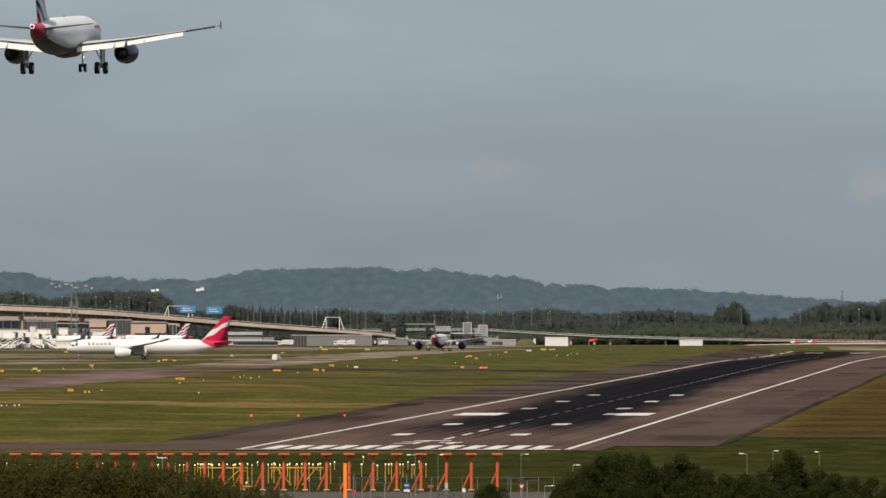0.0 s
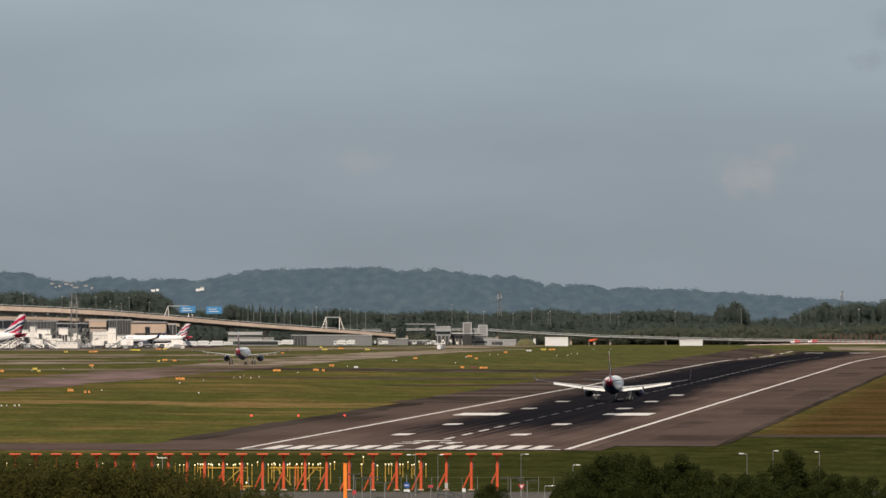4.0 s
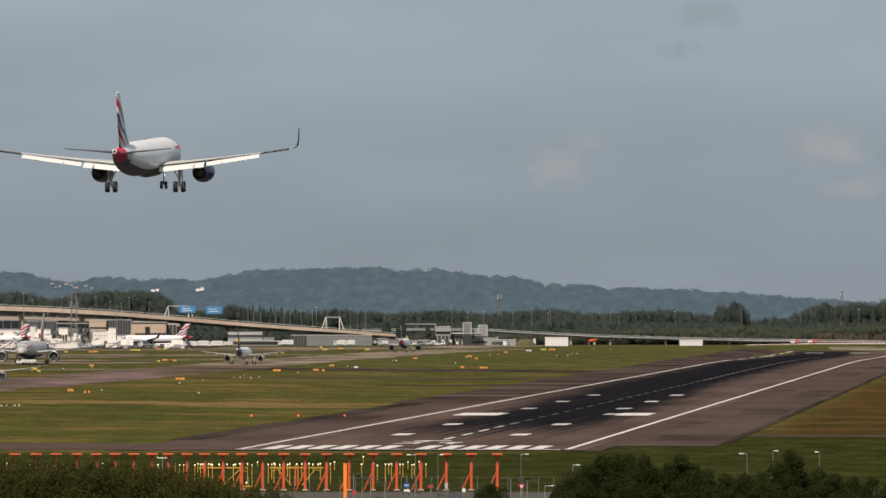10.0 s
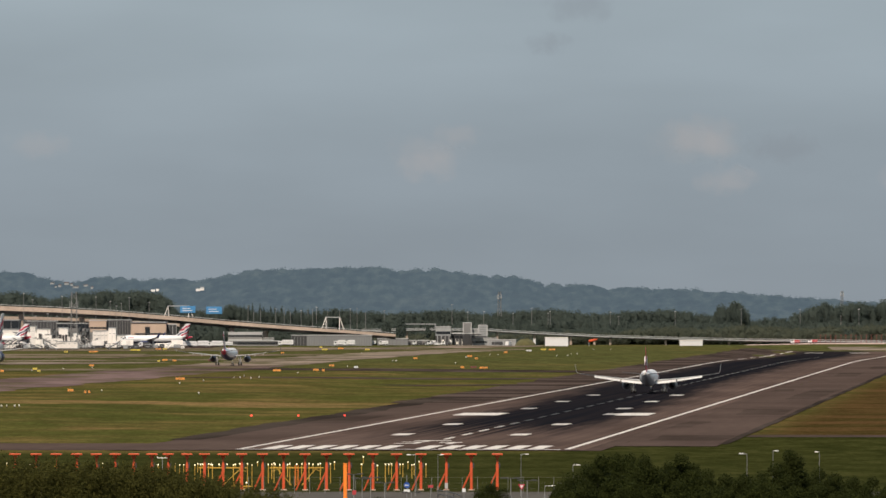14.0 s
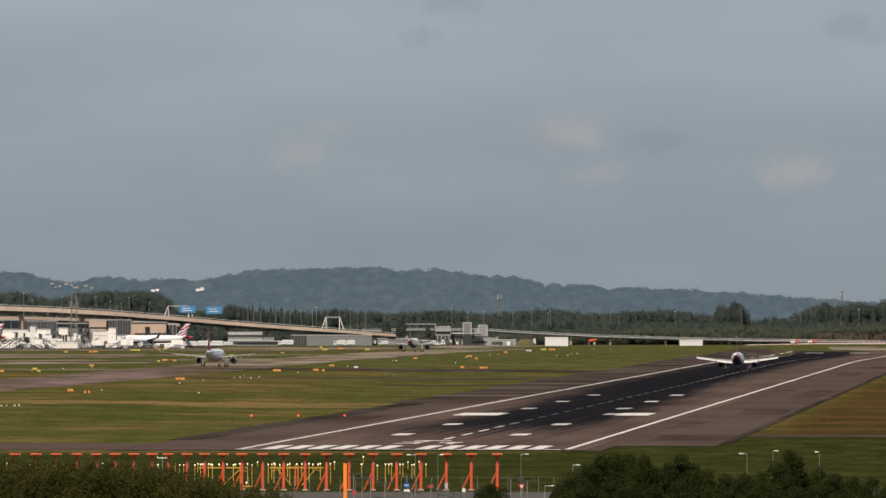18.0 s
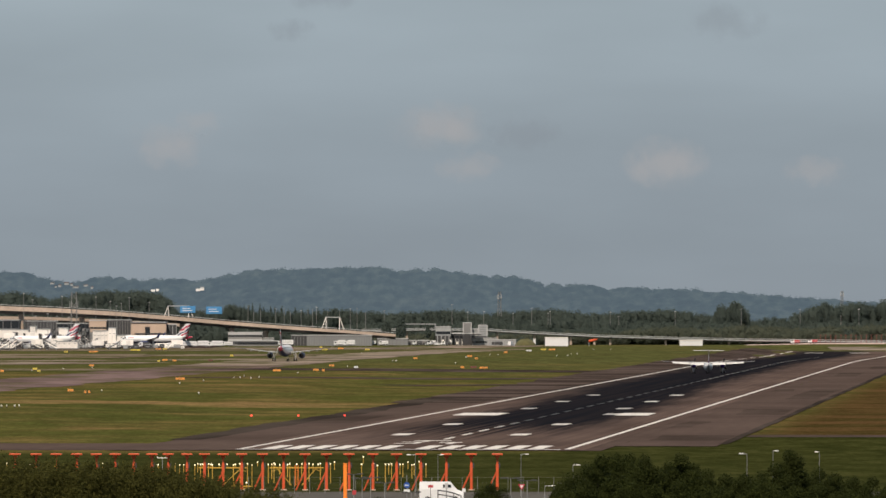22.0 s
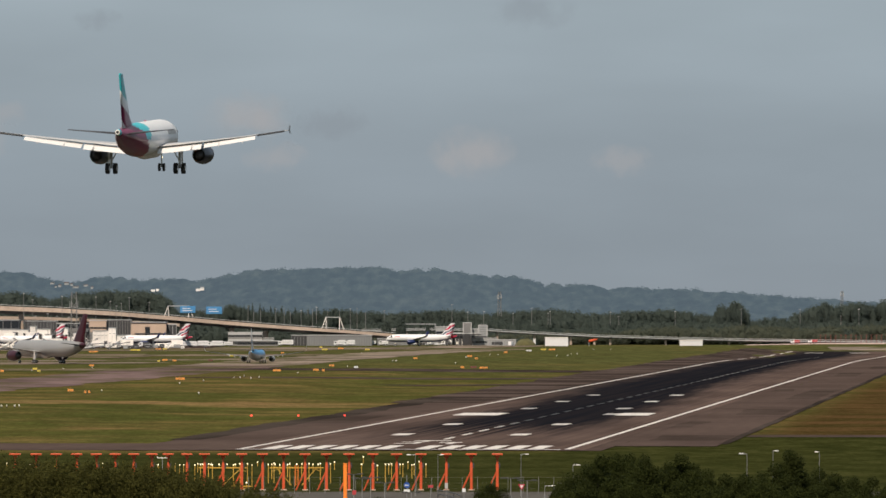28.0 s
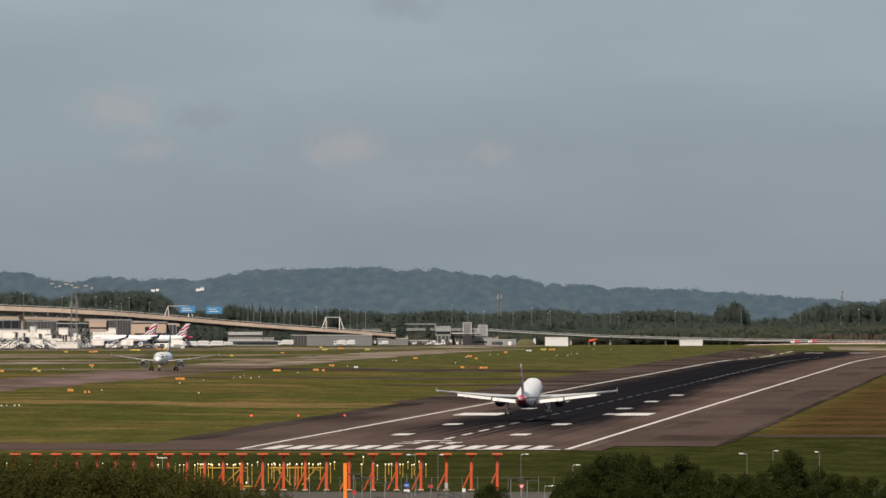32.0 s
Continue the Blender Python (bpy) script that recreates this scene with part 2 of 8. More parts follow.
M = {}
M["grass"] = grass_material()
M["runway"] = runway_material()
M["tarmac"] = tarmac_material("taxiway_asphalt", (0.132, 0.093, 0.091), 0.35, 0.0, 0.75)
M["shoulder"] = tarmac_material("shoulder_asphalt", (0.073, 0.0535, 0.0475), 0.16, 0.0)
M["streaked"] = tarmac_material("rubber_streaked_asphalt", (0.078, 0.059, 0.053), 0.22, 0.52)
M["patch"] = tarmac_material("patched_asphalt", (0.057, 0.043, 0.038), 0.3)
M["tar"] = tarmac_material("dark_drain_edge", (0.042, 0.034, 0.030), 0.4)
M["concrete"] = tarmac_material("apron_concrete", (0.20, 0.160, 0.135), 0.25, 0.0, 0.8)
M["dusty"] = tarmac_material("dusty_concrete", (0.155, 0.122, 0.095), 0.25, 0.0, 0.9)
M["pale"] = tarmac_material("pale_concrete", (0.52, 0.40, 0.36), 0.15)
M["road"] = tarmac_material("road_asphalt", (0.085, 0.08, 0.075), 0.2)
M["paint_white"] = mat("runway_paint", (0.57, 0.535, 0.51), 0.8, var=0.14, size=3)
M["worn_paint"] = mat("rubbered_paint", (0.030, 0.029, 0.031), 0.85, var=0.6, size=8)
M["grey_paint"] = mat("greyed_paint", (0.15, 0.145, 0.145), 0.85, var=0.5, size=8)
M["half_worn"] = mat("half_rubbered_paint", (0.36, 0.34, 0.33), 0.85, var=0.5, size=6)
M["white"] = mat("white_gloss_paint", (0.70, 0.70, 0.72), 0.35, var=0.05, size=6)
# white hull paint with shade put into its colour
M["shaded_white"] = mat("shaded_white_paint", (0.40, 0.39, 0.39), 0.35, var=0.06, size=6)
M["flap"] = mat("flap_paint", (0.66, 0.65, 0.65), 0.5, var=0.06, size=3)
M["offwhite"] = mat("weathered_white_panel", (0.84, 0.80, 0.77), 0.6, var=0.12, size=3, per_object=0.12)
M["grey"] = mat("grey_panel", (0.30, 0.31, 0.32), 0.6, var=0.15, size=4)
M["lightgrey"] = mat("wing_grey", (0.42, 0.42, 0.43), 0.4, var=0.08, size=4)
# near-black: ailerons and tailplanes carry their shaded undersides in the colour
M["aileron"] = mat("shaded_control_surface", (0.045, 0.048, 0.055), 0.5, var=0.1, size=3)
M["silver"] = mat("bare_metal", (0.62, 0.62, 0.63), 0.35, 0.9, var=0.08, size=2)
M["darkgrey"] = mat("dark_metal", (0.06, 0.06, 0.065), 0.5, 0.3, var=0.2, size=1)
M["black"] = mat("rubber", (0.018, 0.018, 0.019), 0.85, var=0.25, size=0.5)
M["glass"] = mat("dark_glass", (0.02, 0.024, 0.03), 0.08, 0.0, var=0.1, size=2)
M["navy"] = mat("navy_paint", (0.010, 0.022, 0.095), 0.35, var=0.1, size=4)
M["red"] = mat("red_paint", (0.52, 0.012, 0.060), 0.4, var=0.08, size=3)
M["bus_red"] = mat("bus_red", (0.36, 0.012, 0.036), 0.35, var=0.1, size=2)
M["orange"] = mat("orange_red_paint", (0.60, 0.085, 0.024), 0.55, var=0.15, size=1.5)
M["amber"] = mat("amber_paint", (0.90, 0.24, 0.025), 0.55, var=0.12, size=1.5)
M["yellow"] = mat("yellow_paint", (0.58, 0.34, 0.045), 0.55, var=0.15, size=1.5)
M["sign_orange"] = mat("orange_sign_face", (0.74, 0.31, 0.06), 0.5, var=0.1, size=1)
M["sign_yellow"] = mat("yellow_sign_face", (0.66, 0.52, 0.08), 0.5, var=0.1, size=1)
M["deep_blue"] = mat("deep_blue_sign", (0.016, 0.075, 0.34), 0.4, var=0.08, size=1)
M["sign_red"] = mat("faded_red_sign", (0.42, 0.045, 0.055), 0.5, var=0.12, size=1)
M["sign_blue"] = mat("motorway_blue", (0.055, 0.22, 0.46), 0.5, var=0.1, size=3)
M["lamp_white"] = mat("lamp_glass", (0.8, 0.78, 0.7), 0.3, glow=(1.0, 0.80, 0.48), power=1.9)
M["lamp_red"] = mat("red_lamp_glass", (0.8, 0.05, 0.04), 0.3, glow=(1.0, 0.07, 0.04), power=2.6)
M["beige"] = mat("beige_cladding", (0.48, 0.36, 0.285), 0.7, var=0.12, size=5)
M["bridge"] = mat("bridge_concrete", (0.40, 0.315, 0.26), 0.85, var=0.22, size=9)
# near-black copy of the bridge concrete: shade under the decks put into colour
M["bridge_shaded"] = mat("bridge_soffit_shade", (0.06, 0.055, 0.052), 0.9, var=0.25, size=8)
M["cladding_rib"] = mat("cladding_rib", (0.145, 0.15, 0.16), 0.6, var=0.12, size=6)
M["shed"] = mat("grey_cladding", (0.19, 0.195, 0.205), 0.6, var=0.12, size=6)
M["building"] = mat("grey_office_cladding", (0.205, 0.20, 0.20), 0.6, var=0.12, size=5)
M["steel"] = mat("galvanised_steel", (0.46, 0.47, 0.48), 0.5, 0.4, var=0.15, size=1)
M["far_red"] = mat("faded_red_paint", (0.17, 0.05, 0.038), 0.7, var=0.2, size=2)
M["post_grey"] = mat("weathered_post_grey", (0.20, 0.20, 0.20), 0.6, 0.2, var=0.2, size=2)
M["bark"] = mat("bark", (0.05, 0.04, 0.03), 0.95, var=0.3, size=0.6, bump=0.6)
M["leaf_near"] = leaf_material("willow_leaves", (0.024, 0.027, 0.007), (0.084, 0.080, 0.020), clump=0.6)
M["leaf_dark"] = leaf_material("dark_broad_leaves", (0.008, 0.012, 0.003), (0.034, 0.042, 0.009), clump=0.5)
# far leaves are paler and bluer: distance haze mixed into the base colour
M["leaf_far"] = leaf_material("hazed_foliage", (0.052, 0.068, 0.062), (0.074, 0.093, 0.081), clump=0.10, through_leaf=0.42)
M["leaf_scrub"] = leaf_material("hazed_scrub", (0.056, 0.070, 0.056), (0.090, 0.098, 0.070), clump=0.11, through_leaf=0.42)
M["purple"] = mat("purple_paint", (0.060, 0.016, 0.200), 0.35, var=0.08, size=3)
M["sky_blue"] = mat("sky_blue_paint", (0.008, 0.25, 0.58), 0.35, var=0.06, size=5)
M["maroon"] = mat("maroon_paint", (0.17, 0.009, 0.058), 0.35, var=0.08, size=3)
# crimson taken down almost to black, to paint in the shade
M["crimson_shaded"] = mat("shaded_crimson_paint", (0.040, 0.006, 0.014), 0.35, var=0.08, size=3)
M["teal"] = mat("teal_paint", (0.02, 0.42, 0.50), 0.35, var=0.08, size=3)
M["tail_navy"] = mat("midnight_blue_paint", (0.008, 0.013, 0.040), 0.35, var=0.08, size=3)
M["sun_yellow"] = mat("sun_yellow_paint", (0.85, 0.38, 0.02), 0.4, var=0.05, size=2)
# pearl grey, set darker for the shade on the flank
M["dusk_grey"] = mat("pearl_grey_paint", (0.27, 0.265, 0.265), 0.3, 0.1, var=0.05, size=6)


# ---- mesh helpers ----
def S(t):
    t = max(0.0, min(1.0, t))
    return t * t * (3 - 2 * t)


def gz(x, y):
    """Height of the ground: level at the threshold, a slight rise under the taxiways, a dip at the runway's far end."""
    side = (x - (0.07196 * y - 108.2)) * 0.9974
    return (1.2 * S((-side - 62) / 80) * S((y - 1500) / 250) * (1 - S((y - 3700) / 600))
            + (3.0 * S((y - 4450) / 220) - 2.0 * S((y - 3300) / 800)) * S((side + 60) / 40))


def mesh_of(name, bm, *mats):
    me = bpy.data.meshes.new(name)
    bm.to_mesh(me)
    bm.free()
    for m in mats:
        me.materials.append(m)
    return me


def part(name, bm, material, parent, label=""):
    ms = material if isinstance(material, (list, tuple)) else [material]
    ob = new(name, mesh_of(name, bm, *ms))
    ob.parent = parent
    if label:
        ob["label"] = label
    return ob


def shared(name, me, parent, m=None):
    ob = new(name, me)
    ob.parent = parent
    if m is not None:
        ob.matrix_basis = m
    return ob


def thing(name, m, label, category, group="", kind=""):
    ob = new(name)
    ob.matrix_basis = m
    return tagged(ob, label, category, group, kind)


def box(bm, x0, x1, y0, y1, z0, z1, bevel=0.0, mi=0):
    before = set(bm.faces)
    vs = [bm.verts.new((x, y, z)) for z in (z0, z1) for y in (y0, y1) for x in (x0, x1)]
    fs = [bm.faces.new([vs[i] for i in q]) for q in ((0, 2, 3, 1), (4, 5, 7, 6), (0, 1, 5, 4), (2, 6, 7, 3), (0, 4, 6, 2), (1, 3, 7, 5))]
    if bevel:
        es = list({e for f in fs for e in f.edges})
        bmesh.ops.bevel(bm, geom=es, offset=bevel, segments=1, affect="EDGES")
    for f in bm.faces:
        if f not in before:
            f.material_index = mi
    return bm


def boxed(*a, **k):
    return box(bmesh.new(), *a, **k)


def tube(bm, a, b, r, r2=None, n=8, mi=0):
    """A closed round bar from a to b."""
    a, b = Vector(a), Vector(b)
    r2 = r if r2 is None else r2
    q = (b - a).to_track_quat("Z", "Y").to_matrix()
    rings = []
    for p, s in ((a, r), (b, r2)):
        rings.append([bm.verts.new(p + q @ Vector((s * math.cos(2 * math.pi * i / n), s * math.sin(2 * math.pi * i / n), 0))) for i in range(n)])
    for i in range(n):
        bm.faces.new((rings[0][i], rings[0][(i + 1) % n], rings[1][(i + 1) % n], rings[1][i])).material_index = mi
    bm.faces.new(rings[0][::-1]).material_index = mi
    bm.faces.new(rings[1]).material_index = mi
    return bm


def tubed(*a, **k):
    return tube(bmesh.new(), *a, **k)


def loft(rings, caps=True, smooth=True, pick=None):
    """A skin over rings of equal count; pick(face centre) gives the material slot."""
    bm = bmesh.new()
    rv = [[bm.verts.new(p) for p in r] for r in rings]
    n = len(rings[0])
    for a, b in zip(rv, rv[1:]):
        for i in range(n):
            f = bm.faces.new((a[i], a[(i + 1) % n], b[(i + 1) % n], b[i]))
            f.smooth = smooth
    if caps:
        bm.faces.new(rv[0][::-1])
        bm.faces.new(rv[-1])
    bmesh.ops.recalc_face_normals(bm, faces=bm.faces)
    if pick:
        for f in bm.faces:
            f.material_index = pick(f.calc_center_median())
    return bm


def soup(name, pts, quads, material):
    """One mesh from arrays of points and of quads."""
    me = bpy.data.meshes.new(name)
    me.from_pydata([tuple(p) for p in pts], [], [tuple(q) for q in quads])
    me.materials.append(material)
    return me


def leaf_quads(centres, sizes, rng, facing=None, loose=0.7):
    """Small quads round the centres; facing: the way each one looks, with some scatter."""
    k = len(centres)
    w = rng.normal(size=(k, 3))
    if facing is not None:
        w = facing + loose * w / np.linalg.norm(w, axis=1)[:, None]
    w /= np.linalg.norm(w, axis=1)[:, None]
    u = np.cross(w, rng.normal(size=(k, 3)))
    u /= np.linalg.norm(u, axis=1)[:, None]
    v = np.cross(w, u)
    u, v = u * sizes[:, None], v * sizes[:, None] * 0.7
    p = np.stack([centres - u, centres - v, centres + u, centres + v], 1).reshape(-1, 3)
    return p, np.arange(4 * k).reshape(-1, 4)


# ---- aircraft ----
# Own space: nose towards +y, origin on the ground between the main wheels.
A320 = dict(L=37.6, nose=17.6, R=2.05, ax=4.2, span=37.0, root=6.6, tip=1.6, le=6.2, sweep=27, dih=7.0, zr=3.05, eng=(6.1, 6.6, 2.25, 1.16, 4.2),
            fin=(12.25, 6.2, 2.4, 40), stab=(12.4, 3.9, 1.5, 31), gear=4.1, ngear=12.6, wheel=0.66, bogie=1)
A319 = dict(A320, L=33.8, nose=15.6, le=5.2, eng=(6.1, 5.6, 2.25, 1.16, 4.2), ngear=11.0, span=36.0)
B737 = dict(A320, stab_z=0.85, L=39.5, nose=18.4, R=1.95, ax=3.25, span=36.6, root=6.4, zr=2.2, eng=(5.2, 7.0, 1.75, 1.1, 4.2), fin=(13.1, 6.6, 2.1, 38), stab=(14.3, 4.2, 1.4, 33), gear=2.9, ngear=15.0)
B787 = dict(L=65.0, nose=31.0, R=2.97, ax=5.05, span=65.0, root=11.0, tip=1.6, le=11.5, sweep=33, dih=7.5, zr=4.0, eng=(10.2, 12.0, 2.7, 2.0, 6.4),
            fin=(17.0, 9.5, 3.2, 42), stab=(19.8, 6.2, 2.0, 36), gear=5.1, ngear=26.0, wheel=0.74, bogie=2)
B777 = dict(B787, L=63.7, nose=30.0, R=3.1, ax=5.5, span=60.9, fin=(18.5, 10.0, 3.6, 42), eng=(9.6, 12.5, 2.9, 1.9, 7.0), gear=5.5, ngear=26.0, bogie=2)
Q400 = dict(L=33.6, nose=15.6, R=1.38, ax=2.3, span=31.2, root=3.2, tip=1.5, le=1.5, sweep=3, dih=2.0, zr=3.6, eng=(4.9, 4.2, 2.95, 0.8, 6.5),
            fin=(7.9, 5.2, 3.6, 28), stab=(10.4, 2.6, 1.6, 10), gear=4.9, ngear=14.4, wheel=0.45, bogie=1, prop=True)


def ring(y, cz, r, n=28, squash=1.0, cx=0.0):
    return [(cx + r * math.sin(2 * math.pi * i / n), y, cz + squash * r * math.cos(2 * math.pi * i / n)) for i in range(n)]


def fuselage_rings(s):
    L, R, ax, y0 = s["L"], s["R"], s["ax"], s["nose"]
    nl, tl = R * 3.0, R * 6.4
    out = []
    for k in range(10):                     # rounded nose, drooping a little
        u = (k / 9) ** 1.7
        r = R * max(0.03, math.sqrt(max(0, 1 - (1 - u) ** 2.1)))
        out.append(ring(y0 - nl * u, ax - (R - r) * 0.38, r))
    for k in range(1, 30):
        out.append(ring(y0 - nl - (L - nl - tl) * k / 30, ax, R))
    for k in range(21):                     # tail cone sweeps up to a blunt end
        u = k / 20
        r = R * (1 - u ** 1.7 * 0.90)
        out.append(ring(y0 - L + tl * (1 - u), ax + (R - r) * 0.62, r))
    return out


def foil(x, yle, chord, z, thick, twist=0.0):
    """A closed wing section in the plane x, leading edge at yle."""
    pts = []
    for u, t in ((0, 0), (0.06, 0.7), (0.25, 1), (0.6, 0.7), (1, 0.05), (0.6, -0.3), (0.25, -0.5), (0.06, -0.4)):
        pts.append((x, yle - chord * u, z + chord * thick * t - twist * u))
    return pts


def wheel_bm(x, y, r, w):
    bm = tubed((x - w / 2, y, r), (x + w / 2, y, r), r, n=14)
    for sx in (-1, 1):
        tube(bm, (x + sx * w / 2, y, r), (x + sx * (w / 2 + 0.03), y, r), r * 0.5, n=10, mi=1)
    return bm


FLAPS = {}


def airliner(name, s, label, group, skin, skin_pick, fin_mat, engine_mat, belly=None, tip="fence", flaps=True, wing_mat=None, extra=None, flap_end=0.75):
    """One aircraft in parts. skin: materials of the hull, skin_pick(x, y, z from axis) their slot."""
    top = thing(name, pose(0, 0, 0), label, "aircraft", group)
    R, ax, L, y0 = s["R"], s["ax"], s["L"], s["nose"]
    wing_mat = wing_mat or M["lightgrey"]
    rings = fuselage_rings(s)
    ys, cz, rr = [-r[0][1] for r in rings], [(r[0][2] + r[14][2]) / 2 for r in rings], [(r[0][2] - r[14][2]) / 2 for r in rings]
    hull = part("fuselage", loft(rings, pick=lambda c: skin_pick(c.x / R, (y0 - c.y) / L, (c.z - np.interp(-c.y, ys, cz)) / np.interp(-c.y, ys, rr))), skin, top)
    # windscreen: dark panes round the nose
    bm = bmesh.new()
    for sx in (-1, 1):
        for a0, a1, p0, p1 in ((0.05, 0.50, 0.54, 0.84), (0.54, 0.96, 0.56, 0.87), (1.0, 1.28, 0.66, 0.88)):
            q = []
            for a, pr in ((a0, p0), (a1, p0), (a1, p1), (a0, p1)):
                r = pr * R
                u = 1 - (1 - pr * pr) ** (1 / 2.1)
                q.append(bm.verts.new((sx * (r + 0.05) * math.sin(a), y0 - R * 3.0 * u + 0.06, ax - (R - r) * 0.38 + (r + 0.05) * math.cos(a))))
            back = [bm.verts.new(v.co + Vector((0, -0.25, -0.10))) for v in q]
            bm.faces.new(q)
            bm.faces.new(back[::-1])
            for i in range(4):
                bm.faces.new((q[i], back[i], back[(i + 1) % 4], q[(i + 1) % 4]))
    bmesh.ops.recalc_face_normals(bm, faces=bm.faces)
    part("windscreen", bm, M["glass"], hull, "dark cockpit glass")
    # wings
    half, dih = s["span"] / 2, math.tan(radians(s["dih"]))
    sw = math.tan(radians(s["sweep"]))
    kink = 0.36
    def le(x):
        return s["le"] - sw * (abs(x) - R * 0.6)
    def chord(x):
        u = (abs(x) - R * 0.6) / (half - R * 0.6)
        te_root, te_k = s["le"] - s["root"], s["le"] - s["root"] - 0.25
        ck = le(R * 0.6 + kink * (half - R * 0.6)) - te_k
        return s["root"] + (ck - s["root"]) * u / kink if u < kink else ck + (s["tip"] - ck) * (u - kink) / (1 - kink)
    def zw(x):
        u = abs(x) / half
        return s["zr"] + dih * abs(x) * (0.75 + 0.25 * u)
    high = s.get("prop", False)
    for sx in (-1, 1):
        xs = [R * 0.3] + [R * 0.6 + (half - R * 0.6) * k for k in (0.0, 0.18, 0.36, 0.6, 0.8, 0.95, 1.0)]
        wing = part("wing", loft([foil(sx * x, le(max(x, R * 0.6)), chord(max(x, R * 0.6)), zw(x), 0.056 - 0.026 * x / half) for x in xs]), wing_mat, top)
        if flaps:
            for a, b, dr in ((0.03, 0.345, 0.50), (0.36, flap_end, 0.44)):
                rows, hinge = [], []
                for k in (a, b):
                    x = R * 0.6 + (half - R * 0.6) * k
                    hinge.append(Vector((sx * x, le(x) - chord(x) + 0.8 * min(1.75, chord(x) * dr), zw(x) - 0.08)))
                mid, axis = (hinge[0] + hinge[1]) / 2, (hinge[1] - hinge[0]).normalized() * sx
                for h, k in zip(hinge, (a, b)):
                    c, o = min(1.75, chord(R * 0.6 + (half - R * 0.6) * k) * dr), h - mid
                    rows.append([(o.x, o.y - u * c, o.z + v) for u, v in ((0, 0.04), (0.3, 0.09), (0.8, 0.02), (0.3, -0.06), (0, -0.04))])
                flap = part("flap", loft(rows, smooth=False), M["flap"], wing, "white trailing-edge flap")
                flap.matrix_basis = Matrix.Translation(mid)
                hc = min(1.75, chord(abs(mid.x)) * dr)
                FLAPS.setdefault(top.name, []).append((flap, Matrix.Translation(mid + Vector((0, -0.55 * hc, -0.02 * hc))) @ Matrix.Rotation(radians(29), 4, axis), Matrix.Translation(mid)))
            for k in (0.28, 0.28 + (flap_end - 0.28) * 0.43, 0.28 + (flap_end - 0.28) * 0.81):
                x = R * 0.6 + (half - R * 0.6) * k
                yt, c = le(x) - chord(x), chord(x)
                part("flap_fairing", loft([ring_x(sx * x, yt + c * 0.35, zw(x) - 0.10, 0.05), ring_x(sx * x, yt + c * 0.1, zw(x) - 0.26, 0.17), ring_x(sx * x, yt - c * 0.28, zw(x) - 0.70, 0.05)]), M["lightgrey"], wing)
        rows = []
        for k in (flap_end + 0.015, 0.965):
            x = R * 0.6 + (half - R * 0.6) * k
            yt, c = le(x) - chord(x), chord(x)
            rows.append([(sx * x, yt + 0.30 * c - u * 0.34 * c, zw(x) + v) for u, v in ((0, 0.09), (0.4, 0.08), (1, -0.14), (0.4, -0.12), (0, -0.08))])
        part("aileron", loft(rows, smooth=False), M["aileron"], wing, "aileron darkened as in shade")
        if tip == "shark":
            rows = []
            for h, out, back, c in ((0, 0, 0, 1.5), (0.25, 0.35, 0.25, 1.35), (0.9, 0.55, 0.8, 1.0), (2.4, 0.75, 1.9, 0.5)):
                x = half + out
                rows.append([(sx * (x + dx), le(half) - back - c * u, zw(half) + h) for u, dx in ((0, 0), (0.3, 0.05), (1, 0), (0.3, -0.05))])
            part("winglet", loft(rows, smooth=False), M["navy"] if belly is M["navy"] else M["lightgrey"], wing, "upturned wing tip")
        elif tip == "fence":
            rows = [[(sx * (half + dx), le(half) - 0.2 - c * u + dz * -0.4, zw(half) + dz) for u, dx in ((0, 0), (0.4, 0.06), (1, 0), (0.4, -0.06))] for dz, c in ((-0.4, 0.6), (0, 1.5), (0.55, 0.5))]
            part("wingtip_fence", loft(rows, smooth=False), M["lightgrey"], wing)
        # engine
        ex, ey, ez, er, el = s["eng"]
        ex *= sx
        if not high:
            prof = [(0, 0.86), (0.06, 0.98), (0.3, 1.06), (0.6, 1.0), (0.85, 0.82), (1.0, 0.66)]
            nac = part("nacelle", loft([ring(ey - el * u, ez, er * r, 18, cx=ex) for u, r in prof], caps=False), engine_mat, top)
            part("intake_lip", loft([ring(ey - 0.3, ez, er * 0.84, 18, cx=ex), ring(ey - 0.02, ez, er * 0.86, 18, cx=ex), ring(ey + 0.06, ez, er * 0.92, 18, cx=ex), ring(ey - 0.14, ez, er * 1.01, 18, cx=ex)], caps=False), M["silver"], nac, "polished metal intake lip")
            part("fan", loft([ring(ey - el * 0.16, ez, er * 0.9, 18, cx=ex), ring(ey - el * 0.17, ez, er * 0.3, 18, cx=ex), ring(ey - el * 0.08, ez, 0.03, 18, cx=ex)]), M["darkgrey"], nac)
            part("exhaust_cone", loft([ring(ey - el * 0.80, ez, er * 0.86, 14, cx=ex), ring(ey - el * 0.99, ez, er * 0.5, 14, cx=ex), ring(ey - el * 1.05, ez, er * 0.34, 14, cx=ex), ring(ey - el * 1.22, ez, er * 0.1, 14, cx=ex)]), M["darkgrey"], nac)
            zt = zw(ex) - 0.05
            rows = [[(ex - 0.18, y, z0), (ex + 0.18, y, z0), (ex + 0.14, y, z1), (ex - 0.14, y, z1)] for y, z0, z1 in
                    ((ey - el * 0.25, ez + er * 0.9, ez + er * 1.08), (ey - el * 0.6, ez + er * 0.85, zt + 0.05), (ey - el * 1.15, zt - 0.45, zt))]
